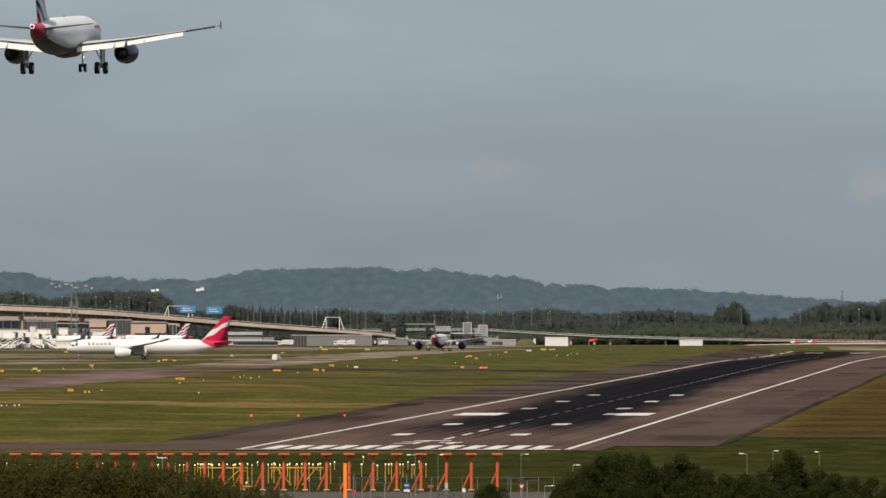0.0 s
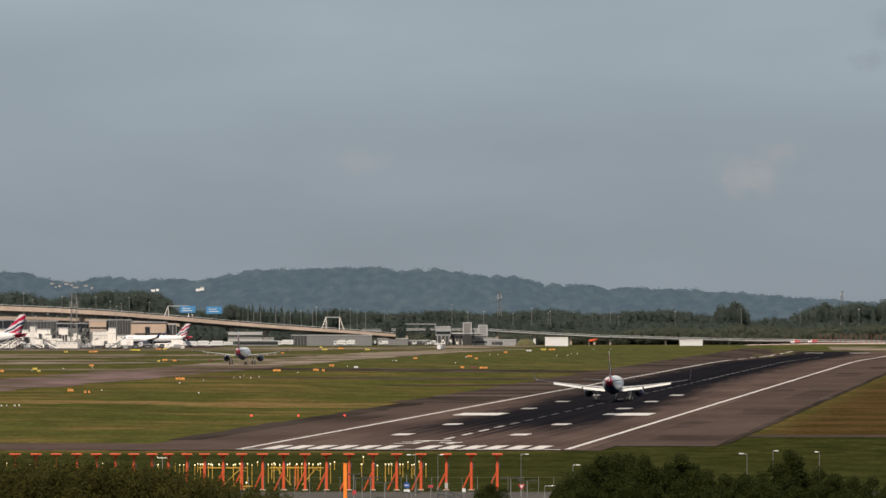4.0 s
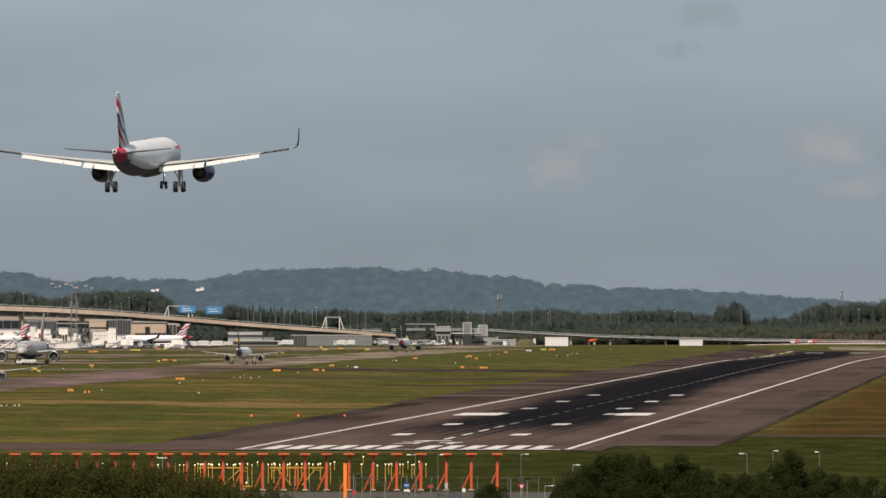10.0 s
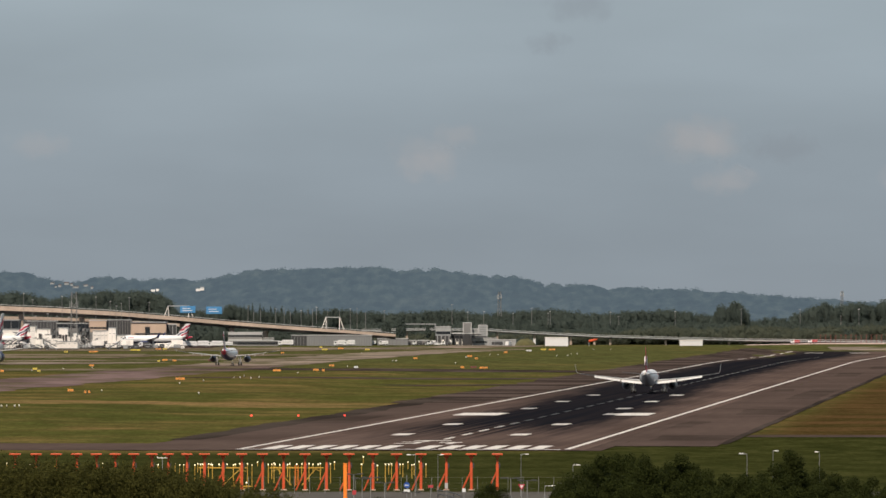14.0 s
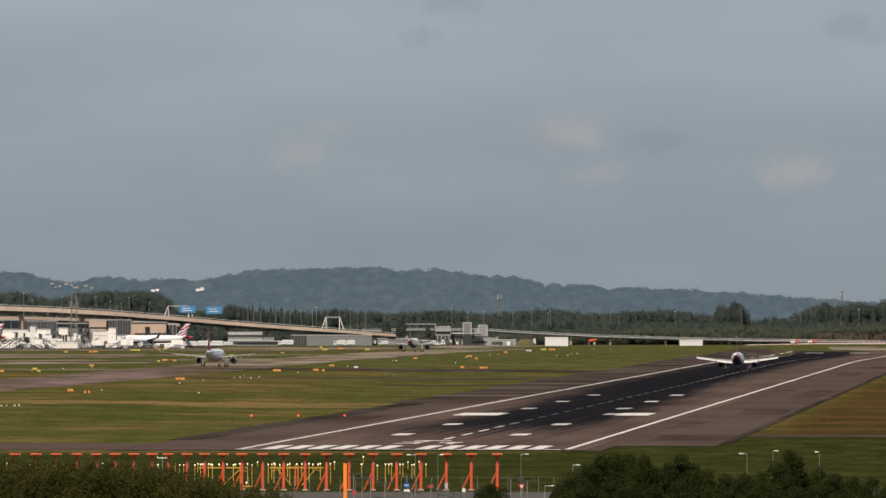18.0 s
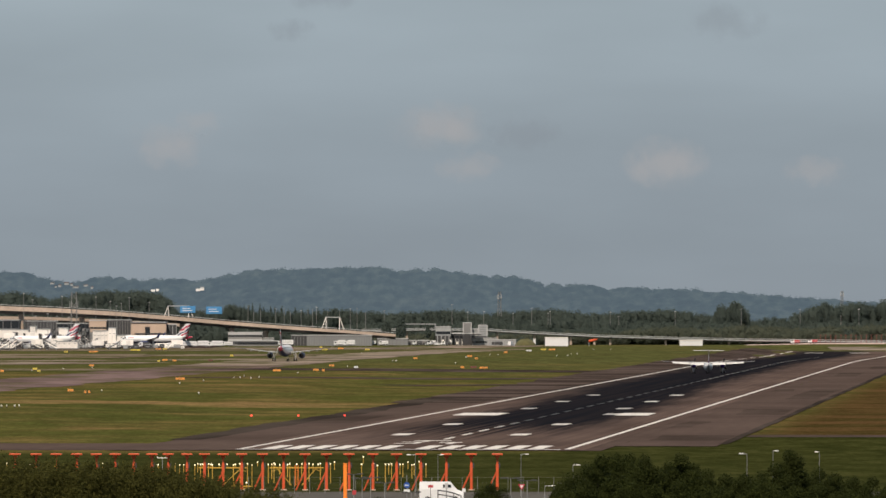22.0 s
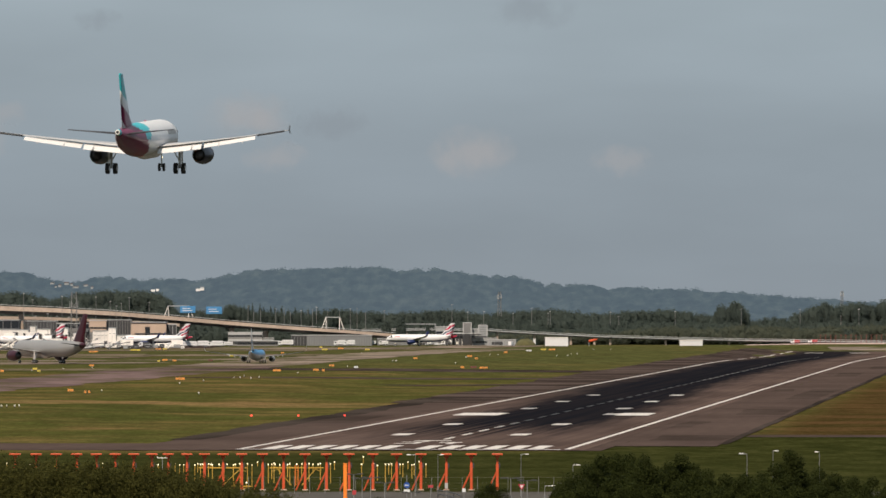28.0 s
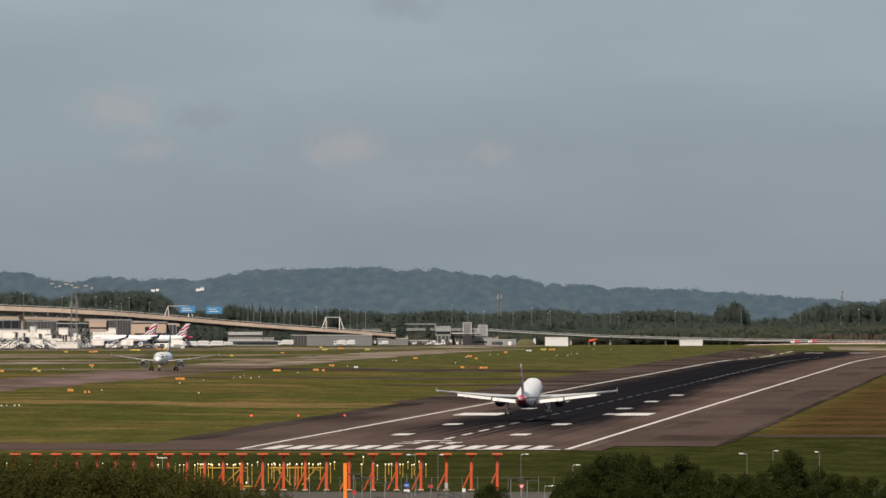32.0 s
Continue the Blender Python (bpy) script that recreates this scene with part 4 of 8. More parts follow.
# ---- approach aids before the threshold ----
def antenna_frame(x, y, h, brace, label, paint="orange"):
    g = thing("localizer_antenna", pose(x, y, gz(x, y)), label, "antenna", "localizer antenna row")
    part("post", boxed(-0.17, 0.17, -0.17, 0.17, 0, h * 0.72, 0.03), M[paint], g)
    part("neck", boxed(-0.12, 0.12, -0.12, 0.12, h * 0.72, h - 0.25, 0.03), M[paint], g)
    part("crossbar", boxed(-0.72, 0.72, -0.9, 0.9, h - 0.20, h, 0.05), M[paint], g)
    part("bracket", boxed(-0.3, 0.3, -0.25, 0.25, h - 0.55, h - 0.28, 0.03), M[paint], g)
    if brace:
        part("brace", tubed((-1.2, 0.3, 0), (-0.05, 0, h * 0.52), 0.10, n=6), M[paint], g)
    part("foot", boxed(-0.4, 0.4, -0.4, 0.4, -0.1, 0.12, 0.03), M["bridge"], g)
    part("junction_box", boxed(0.17, 0.37, -0.12, 0.12, h * 0.6, h * 0.75, 0.02), M["darkgrey"], g)
    return g


ROW_Y = 1118.0
row_x = [27, 64, 100, 136, 171, 204, 237, 269, 298, 331, 362, 395, 428, 465, 502, 540, 578, 618, 660, 702, 745, 790, 834, 880]
for i, c in enumerate([-310, -265, -222, -178, -134, -93, -52, -12] + row_x):
    antenna_frame((c - 784) * ROW_Y / 15120.0, ROW_Y, 4.82, i > 18, "orange-red localizer antenna on a braced post")
g = thing("marker_post", pose(-11.74, 1026, 0), "stout amber marker post beside the road", "post")
part("post", boxed(-0.22, 0.22, -0.22, 0.22, 0, 5.22, 0.05), M["amber"], g)
part("cap", boxed(-0.25, 0.25, -0.25, 0.25, 5.22, 5.32, 0.03), M["amber"], g)


def light_bar(x, y, w, h, lamps, label, vee=False, posts=()):
    g = thing("approach_light_bar", pose(x, y, gz(x, y)), label, "approach light", "approach lights")
    part("crossbar", boxed(-w / 2, w / 2, -0.07, 0.07, h - 0.55, h - 0.4, 0.02), M["yellow"], g)
    for k in posts:
        part("post", tubed((k * w, 0, 0), (k * w, 0, h - 0.4), 0.06, n=6), M["yellow"], g)
    for sx in (-1, 1) if vee else (1,):
        part("brace", tubed((sx * w * 0.36, 0.1, h - 0.55), (sx * w * (0.10 if vee else 0.02), 0.1, 0.1), 0.06, n=6), M["yellow"], g)
        part("end_strut", tubed((sx * w * 0.30, 0.1, h - 0.55), (sx * w * 0.46, 0.1, h - 0.95), 0.045, n=6), M["yellow"], g)
    if vee:
        for sx in (-0.2, 0.2):
            part("ladder_rail", tubed((sx, -0.15, 0), (sx, -0.15, h - 0.1), 0.05, n=6), M["amber"], g)
        for k in range(8):
            part("ladder_rung", tubed((-0.2, -0.15, 0.25 + 0.3 * k), (0.2, -0.15, 0.25 + 0.3 * k), 0.03, n=5), M["amber"], g)
    for k in range(lamps):
        px = -w / 2 + w * (k + 0.5) / lamps
        st = part("lamp_stem", tubed((px, 0, h - 0.4), (px, 0, h - 0.1), 0.03, n=5), M["yellow"], g)
        part("lamp", loft([ring_z(px, 0, h - 0.1, 0.05), ring_z(px, 0, h + 0.01, 0.085), ring_z(px, 0, h + 0.10, 0.04)]), M["lamp_white"], st, "lit lamp")
    return g


def ring_z(x, y, z, r, n=8):
    return [(x + r * math.cos(2 * math.pi * i / n), y + r * math.sin(2 * math.pi * i / n), z) for i in range(n)]


LB = "yellow approach light bar with lit lamps"
light_bar(-29.59, 1150, 6.6, 2.79, 6, LB, False, (0.02, 0.21))
light_bar(-19.61, 1145, 7.2, 2.89, 5, LB + " and ladder", True)
light_bar(-26.5, 1118, 3.2, 1.0, 2, LB, False, (-0.4, 0.45))
g = thing("anemometer_mast", pose(-39.5, 1203, gz(-39.5, 1203)), "slim white mast with a short crossarm", "mast")
part("post", tubed((0, 0, 0), (0, 0, 2.75), 0.03, n=6), M["grey"], g)
part("crossarm", boxed(-0.75, 0.75, -0.04, 0.04, 2.62, 2.72), M["offwhite"], g)
for sx in (-1, 1):
    part("sensor", tubed((sx * 0.7, 0, 2.72), (sx * 0.7, 0, 2.9), 0.06, n=6), M["offwhite"], g)


def stake_light(x, y, h, lean=0):
    g = thing("approach_light", pose(x, y, gz(x, y)), "lit approach lamp on a slim yellow stake", "approach light", "approach lights")
    st = part("stake", tubed((0, 0, 0), (0, 0, h - 0.08), 0.055, 0.04, n=6), M["yellow"], g)
    part("lamp", loft([ring_z(0, 0, h - 0.1, 0.05), ring_z(0, 0, h + 0.01, 0.075), ring_z(0, 0, h + 0.09, 0.035)]), M["lamp_white"], st, "lit lamp")


for c, d, v in ((12, 1250, 820), (53, 1250, 821), (97, 1250, 821), (182, 1250, 821), (272, 1240, 823), (280, 1240, 823), (310, 1230, 822), (318, 1180, 823), (325, 1230, 823), (345, 1180, 823),
                (350, 1230, 821), (355, 1180, 822), (369, 1200, 821), (376, 1180, 823), (413, 1190, 823), (425, 1160, 821), (438, 1170, 821), (446, 1150, 823), (475, 1160, 822), (481, 1190, 822),
                (485, 1160, 820), (495, 1220, 823), (503, 1160, 822), (509, 1200, 822), (513, 1150, 821), (534, 1180, 821), (541, 1210, 821), (547, 1170, 821), (554, 1230, 822), (567, 1180, 821), (585, 1160, 821),
                (592, 1250, 818), (640, 1200, 822), (662, 1170, 821), (668, 1180, 824), (682, 1160, 822), (688, 1220, 822), (693, 1180, 821), (708, 1220, 822), (713, 1200, 822), (722, 1260, 818), (729, 1190, 823), (733, 1210, 822),
                (742, 1260, 817), (754, 1200, 822), (643, 1300, 809), (456, 1280, 818)):
    stake_light((c - 784) * d / 15120.0, d, 25 - (v - 530) * d / 15120.0 - gz((c - 784) * d / 15120.0, d))


def edge_lamp(x, y, m, r=0.28, h=0.45, label="low airfield edge lamp"):
    g = thing("airfield_lamp", pose(x, y, gz(x, y)), label, "lamp", "airfield lamps")
    part("base", loft([ring_z(0, 0, 0, r * 0.7), ring_z(0, 0, h * 0.5, r * 0.5)]), M["darkgrey"], g)
    part("dome", loft([ring_z(0, 0, h * 0.5, r), ring_z(0, 0, h * 0.9, r), ring_z(0, 0, h * 1.15, r * 0.4)]), m, g)


for p in ((-40.55, 1808.61), (-30.62, 1808.61), (-20.81, 1808.61)):
    edge_lamp(*p, M["lamp_red"], 0.15, 0.5, "glowing red stop lamp in the grass")
for p in ((-61.95, 2168.13), (-87.7, 2195.43), (-97.41, 1885.74), (-96.34, 1886.94), (-94.69, 1888.88), (-93.75, 1890.03), (-62.48, 2553.27), (-60.65, 2554.3), (-57.12, 2540.35), (-55.37, 2575.78), (-60.71, 2607.94), (-33.25, 2974.74), (-29.93, 2976.76), (-19.08, 3241.95), (-17.8, 3241.95),
          (4.61, 3170.81), (9.4, 3468.2), (19.8, 3607.51), (23.42, 3613.18), (48.42, 3642.03), (53.43, 3655.58), (56.13, 3722.57), (58.98, 3762.94), (73.61, 4184.35), (81.98, 4187.69), (-120.16, 2925.66), (-135.18, 2811.38), (-127.95, 2878.85), (-69.14, 2465.66), (-73.5, 2384.75), (-46.4, 2729.77), (-35.33, 3710.01)):
    edge_lamp(*p, M["offwhite"], 0.14, 0.6, "white marker lamp in the grass")


def sign_board(x, y, w, h, face, label):
    g = thing("airfield_sign", pose(x, y, gz(x, y)), label, "sign", "airfield signs")
    bd = part("panel", boxed(-w / 2, w / 2, -0.12, 0.12, 0.25, 0.25 + h, 0.04), M["darkgrey"], g)
    part("face", boxed(-w / 2 + 0.06, w / 2 - 0.06, -0.16, -0.125, 0.31, 0.19 + h), face, bd)
    part("symbol_bar", boxed(-w * 0.22, w * 0.16, -0.175, -0.165, 0.25 + h * 0.42, 0.25 + h * 0.58), M["darkgrey"], bd)
    for sx in (-1, 1):
        part("leg", boxed(sx * w * 0.38 - 0.05, sx * w * 0.38 + 0.05, -0.05, 0.05, -0.05, 0.27), M["darkgrey"], g)


OS, YS, RS = M["sign_orange"], M["sign_yellow"], M["far_red"]
for x, y, w, f in ((-95.06, 2180.95, 2.0, OS), (-89.76, 2144.03, 0.8, OS), (-88.79, 2144.62, 0.8, OS), (-76.85, 2499, 3.6, OS), (-123.36, 2998.8, 2.2, OS), (-143.53, 2768.12, 3.4, OS), (-136.38, 2856, 2.0, YS), (-130.9, 2768.12, 1.4, YS),
                   (-106.45, 3271.42, 2.6, OS), (-101.85, 3241.95, 2.0, OS), (-106.89, 3213, 1.3, YS), (-88.12, 3241.95, 2.4, RS), (-54.24, 2789.58, 3.2, OS), (-41.87, 2813.8, 2.4, OS), (-39.2, 2795.81, 1.2, OS), (-39.07, 2998.8, 2.4, OS),
                   (-50.78, 4241.81, 3.6, OS), (-56.73, 4103.86, 3.4, YS), (-62.07, 4344.83, 1.8, YS), (-69.69, 3710.01, 1.8, OS), (-10.9, 3363.14, 2.2, OS), (6.75, 3002.59, 1.6, OS), (10.76, 3011.76, 2.8, RS), (14.28, 2999.24, 3.6, OS), (10.88, 3500.64, 2.6, OS),
                   (13.23, 3389.28, 1.6, OS), (27.59, 3758.28, 2.0, OS), (39.62, 3940.97, 3.2, M["white"]), (48.32, 4104.36, 3.4, YS), (52.41, 4106.01, 4.0, OS), (-155.69, 3802.88, 5.0, OS), (-144.63, 4019.89, 6.0, YS), (-139.29, 4178.57, 3.4, OS), (-135.97, 4178.57, 2.4, YS),
                   (-36.37, 4103.86, 3.0, YS), (-167.76, 3802.88, 2.2, YS), (-29.86, 2931.67, 1.8, M["white"]), (-87.27, 3528, 1.8, YS)):
    sign_board(x, y, w * 0.78, 0.7, f, "small illuminated airfield guidance sign on legs")


# ---- roadside: lamps, signs, fence ----
def street_lamp(x, y, h, arm, label="slim grey street lamp with a short arm"):
    g = thing("street_lamp", pose(x, y, 0), label, "street lamp", "street lamps")
    part("pole", tubed((0, 0, 0), (0, 0, h), 0.036, 0.028, n=8), M["post_grey"], g)
    a = part("arm", tubed((0, 0, h - 0.05), (arm, 0, h), 0.03, n=6), M["steel"], g)
    part("lantern", boxed(arm - 0.1 if arm > 0 else arm - 0.4, arm + 0.4 if arm > 0 else arm + 0.1, -0.12, 0.12, h - 0.07, h + 0.05, 0.03), M["offwhite"], a)
    part("base_plate", boxed(-0.10, 0.10, -0.10, 0.10, 0, 0.9, 0.02), M["post_grey"], g)


for c, v, d, arm in ((922, 804, 1085, 0.6), (735, 805, 1085, -0.7), (775, 805, 1100, 0.4), (1014, 823, 1060, 0.5), (1322, 803, 1085, -0.6), (1368, 798, 1160, 0.3), (1450, 800, 1120, -0.2), (964, 860, 1055, 0.9)):
    street_lamp((c - 784) * d / 15120.0, d, 25 - (v - 530) * d / 15120.0, arm)


def double_lamp(x, y, h):
    g = thing("street_lamp", pose(x, y, 0), "dark twin-headed street lamp", "street lamp", "street lamps")
    part("pole", tubed((0, 0, 0), (0, 0, h), 0.065, 0.055, n=8), M["post_grey"], g)
    a = part("arm", boxed(-1.0, 1.0, -0.04, 0.04, h - 0.04, h + 0.04, 0.01), M["darkgrey"], g)
    for sx in (-1, 1):
        part("lantern", boxed(sx * 0.80 - 0.35, sx * 0.80 + 0.35, -0.16, 0.16, h - 0.02, h + 0.13, 0.02), M["darkgrey"], a)


for c, v, d in ((626, 840, 1026), (641, 848, 1027), (656, 846, 1026), (681, 855, 1024), (904, 847, 1026), (933, 851, 1026), (728, 872, 1022)):
    double_lamp((c - 784) * d / 15120.0, d, 25 - (v - 530) * d / 15120.0)


def road_sign(c, v, y, kind, label, w=0.2, tall=0.2):
    g = thing("road_sign", pose((c - 784) * y / 15120.0, y, 0), label, "road sign")
    h = 25 - (v - 530) * y / 15120.0
    part("pole", tubed((0, 0, 0), (0, 0, h + (1.2 if kind == "round" else 0.25)), 0.045, n=8), M["post_grey"], g)
    if kind == "round":
        p = part("plate", tubed((0, -0.07, h), (0, -0.11, h), 0.36, n=20), M["deep_blue"], g)
        part("arrow", boxed(-0.20, 0.22, -0.135, -0.115, h - 0.06, h + 0.06), M["white"], p, "white arrow")
        part("arrow_head", tubed((-0.20, -0.125, h), (-0.28, -0.125, h), 0.14, 0.02, n=4), M["white"], p, "white arrow")
        part("lower_plate", boxed(-0.36, 0.36, -0.1, -0.06, h - 0.85, h - 0.50), M["white"], g)
    elif kind == "triangle":
        def tri(y0, y1, r):
            return loft([[(r * math.sin(a), yy, h + r * math.cos(a)) for a in (math.pi, math.pi / 3, -math.pi / 3)] for yy in (y0, y1)], smooth=False)
        p = part("plate", tri(-0.07, -0.1, 0.46), M["red"], g)
        part("face", tri(-0.105, -0.12, 0.26), M["white"], p)
    else:
        part("plate", boxed(-w, w, -0.1, -0.06, h - tall, h + tall, 0.01), M[kind], g)


road_sign(720, 859, 1024, "round", "round blue road sign with white arrow")
road_sign(923, 861, 1024, "triangle", "red and white triangular road sign")
road_sign(762, 861, 1025, "sign_red", "small red road sign plate", 0.32, 0.15)
road_sign(627, 872, 1023, "sign_red", "small square red road sign", 0.23, 0.25)
road_sign(821, 868, 1024, "white", "small white road sign plate", 0.20, 0.22)
road_sign(790, 860, 1030, "lightgrey", "grey cabinet plate on a post", 0.19, 0.33)
post_mesh = mesh_of("fence_post", tubed((0, 0, 0), (0, 0, 2.2), 0.03, 0.03, n=6), M["post_grey"])
fence = thing("wire_fence", pose(0, 0, 0), "thin galvanised wire fence along the road", "fence")
for k in range(24):
    c = 440 + 27 * k
    shared("fence_post", post_mesh, fence, pose((c - 784) * 1098 / 15120.0, 1098, 0, 0, 0, 15 * k))
for z in (0.7, 1.4, 2.1):
    part("wire", tubed((-24.98, 1098, z), (21.13, 1098, z), 0.004, n=4), M["post_grey"], fence)
rail = thing("guard_rail", pose(0, 0, 0), "dark curved ramp railing beside the road", "railing")
pts = [(-0.62, 1050, 1.53), (0.41, 1045, 1.5), (1.31, 1040, 1.41), (2.19, 1036, 1.16)]
for dz in (0, -0.5):
    for a, b in zip(pts, pts[1:]):
        part("rail", tubed((a[0], a[1], a[2] + dz), (b[0], b[1], b[2] + dz), 0.07, n=6), M["darkgrey"], rail)
for a in pts:
    part("post", tubed((a[0], a[1], 0), a, 0.06, n=6), M["darkgrey"], rail)


# ---- trees before the road ----
def crown_points(rng, blobs, per, up, stretch=0.85):
    out, sz, face = [], [], []
    for (cx, cy, cz, r) in blobs:
        d = rng.normal(size=(per, 3))
        d /= np.linalg.norm(d, axis=1)[:, None]
        rr = r * (0.45 + 0.72 * rng.random(per) ** 0.6)
        p = np.array((cx, cy, cz)) + d * rr[:, None] * np.array((1, 1, stretch))
        p[:, 2] += up * r * rng.random(per) ** 4
        out.append(p)
        face.append(d)
        sz.append(0.028 + 0.052 * rng.random(per))
    return np.concatenate(out), np.concatenate(sz), np.concatenate(face)


def tree_kind(seed, h, w, name, label, leaf, pointed=0.0, per=560, nb=60, up=0.5, stretch=0.85, loose=1.0):
    """Trunk, limbs and a crown of many overlapping clumps of leaves."""
    rng = np.random.default_rng(seed)
    g = thing(name, pose(0, 0, -100), label, "tree")
    blobs = []
    for k in range(nb):
        u = rng.random() ** 0.8
        z = h * (0.30 + 0.62 * u)
        spread = w * (0.52 - (0.30 + 0.18 * pointed) * u ** (2.2 - 1.2 * pointed)) * rng.random() ** 0.5
        a = rng.random() * 6.283
        blobs.append((math.cos(a) * spread, math.sin(a) * spread, z, w * (0.05 + 0.11 * rng.random()) * (1 - 0.5 * pointed * u)))
    blobs.append((0, 0, h * 0.95, w * 0.08))
    cs, sz, face = crown_points(rng, blobs, per, up, stretch)
    p, q = leaf_quads(cs, sz, rng, face, loose)
    tr = tubed((0, 0, 0), (0, 0, h * 0.45), 0.22 * h / 10, 0.14 * h / 10, n=8)
    tube(tr, (0, 0, h * 0.45), (0.2, 0.1, h * 0.85), 0.14 * h / 10, 0.03, n=6)
    for b in blobs[:14]:
        tube(tr, (0, 0, h * 0.35), b[:3], 0.07, 0.02, n=5)
    part("trunk", tr, M["bark"], g)
    c = new("crown", soup("crown", p, q, leaf))
    c.parent = g
    return g


WIL = "bushy olive-green willow with thin upright twigs"
DRK = "dark green broad-leaved tree with dense crown"
willows = [tree_kind(20 + k, 13.0, 6.0, "willow_tree", WIL, M["leaf_near"], 0.2, 560, 64, 0.9, 1.25, 1.6) for k in range(3)]
broads = [tree_kind(40 + k, 12.0, 5.8, "broadleaf_tree", DRK, M["leaf_dark"], 0.2) for k in range(3)]
spire = tree_kind(60, 12.5, 5.4, "conical_tree", "dark green pointed tree", M["leaf_dark"], 0.8, 520, 80)


def plant(kinds, i, c, v, d, tall):
    """Stands a tree of the kind so that it is as high as the ground before the road asks."""
    src = kinds[i % len(kinds)]
    top = 25 - (v - 530) * d / 15120.0
    s = top / tall
    ob = copy_thing(src, pose((c - 784) * d / 15120.0, d, 0, 0, 0, 47 * i))
    ob.scale = (s, s, s)
    ob["group"] = "hedge trees"
    return ob


for i, (c, v) in enumerate(((-60, 804), (-15, 808), (28, 812), (62, 816), (95, 818), (128, 815), (160, 818), (195, 820), (228, 822), (262, 825), (296, 828), (328, 833), (358, 842), (388, 848), (418, 852), (450, 860), (482, 867), (512, 876))):
    plant(willows, i, c, v - 3 - 2 * (c < 300), 590 + 9 * (i % 4), 13.1)
for i, (c, v) in enumerate(((-30, 822), (12, 826), (45, 824), (80, 828), (112, 826), (146, 830), (180, 828), (214, 832), (248, 834), (282, 838), (312, 843), (345, 850), (376, 858), (410, 866), (440, 874))):
    plant(willows, i + 1, c, v - 4, 560, 13.1)
for i, c in enumerate((-48, -5, 38, 78, 118, 152, 188, 222, 256, 290)):
    plant(willows, i + 2, c, 818 + 0.035 * max(0, c), 630, 13.1)
for i, (c, v) in enumerate(((984, 872), (1010, 842), (1040, 818), (1064, 803), (1090, 800), (1114, 801), (1140, 804), (1163, 828), (1184, 814), (1205, 801), (1226, 818), (1252, 829), (1284, 837), (1318, 836), (1350, 833), (1372, 818), (1418, 830), (1448, 827), (1478, 836), (1510, 842), (1545, 843), (1580, 842), (1625, 840))):
    plant(broads, i, c, v - 6, 610 + 11 * (i % 3), 12.2)
plant([spire], 0, 1398, 789, 615, 12.6)
for i, (c, v) in enumerate(((1030, 852), (1080, 838), (1120, 840), (1160, 850), (1200, 842), (1245, 850), (1290, 858), (1330, 852), (1370, 848), (1410, 852), (1450, 850), (1490, 858), (1530, 860), (1570, 858), (1610, 858))):
    plant(broads, i + 2, c, v, 570, 12.2)
plant(broads, 1, 868, 848, 640, 12.2)
plant(broads, 2, 668, 874, 640, 12.2)
for ob in (*willows, *broads, spire):
    for o in (*ob.children_recursive, ob):
        bpy.data.objects.remove(o)


# ---- the far side: viaduct, buildings, vehicles ----
def deck(name, rows, y, thick, width, mats, label, parapet=1.1, taper=0.0):
    """An elevated road through rows of (x, top); a slab with parapets on piers."""
    g = thing(name, pose(0, 0, 0), label, "bridge")
    n = len(rows) - 1
    # the slab takes the shaded colour, for a dark band below the beam
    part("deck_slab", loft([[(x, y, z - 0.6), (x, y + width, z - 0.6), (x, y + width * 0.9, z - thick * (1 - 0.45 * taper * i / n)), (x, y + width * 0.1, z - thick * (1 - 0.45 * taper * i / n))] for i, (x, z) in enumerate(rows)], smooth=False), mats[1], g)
    part("edge_beam", loft([[(x, y - 0.25, z), (x, y + 0.2, z), (x, y + 0.2, z - thick * (0.60 - 0.33 * taper * i / n)), (x, y - 0.25, z - thick * (0.60 - 0.33 * taper * i / n))] for i, (x, z) in enumerate(rows)], smooth=False), mats[0], g)
    part("road_surface", loft([[(x, y + 0.2, z - 0.55), (x, y + width - 0.2, z - 0.55), (x, y + width - 0.2, z - 0.75), (x, y + 0.2, z - 0.75)] for x, z in rows], smooth=False), M["tarmac"], g)
    part("rear_parapet", loft([[(x, y + width, z), (x, y + width + 0.3, z), (x, y + width + 0.3, z - 1.2), (x, y + width, z - 1.2)] for x, z in rows], smooth=False), mats[0], g)
    if parapet:
        part("guard_rail", loft([[(x, y, z + parapet), (x, y + 0.1, z + parapet), (x, y + 0.1, z + parapet - 0.25), (x, y, z + parapet - 0.25)] for x, z in rows], smooth=False), M["steel"], g)
    return g


FY = 4610.0
fly = [((c - 784) * FY / 15120.0, 25 - (v - 530) * FY / 15120.0) for c, v in ((-900, 528), (-500, 531), (-200, 536), (0, 542), (100, 546), (200, 552), (300, 560), (400, 569), (500, 577), (600, 584), (650, 588), (700, 592))]
b1 = deck("motorway_viaduct", fly, FY, 4.7, 16, (M["bridge"], M["bridge_shaded"]), "long pale concrete motorway viaduct on piers", 0.9, 1.0)
for c in (-140, -60, 38, 145, 230, 322, 410, 470):
    x = (c - 784) * (FY + 8) / 15120.0
    z = 25 - (np.interp(c, (-200, 0, 100, 200, 300, 400, 500, 600), (536, 542, 546, 552, 560, 569, 577, 584)) - 530) * FY / 15120.0 - 3.4
    part("pier", boxed(x - 1.3, x + 1.3, FY + 4, FY + 12, 0, z, 0.3), M["bridge"], b1)
FY2 = 4655.0
ramp = [((c - 784) * FY2 / 15120.0, 25 - (v - 530) * FY2 / 15120.0) for c, v in ((-500, 556), (-100, 559), (60, 561), (200, 566), (330, 574))]
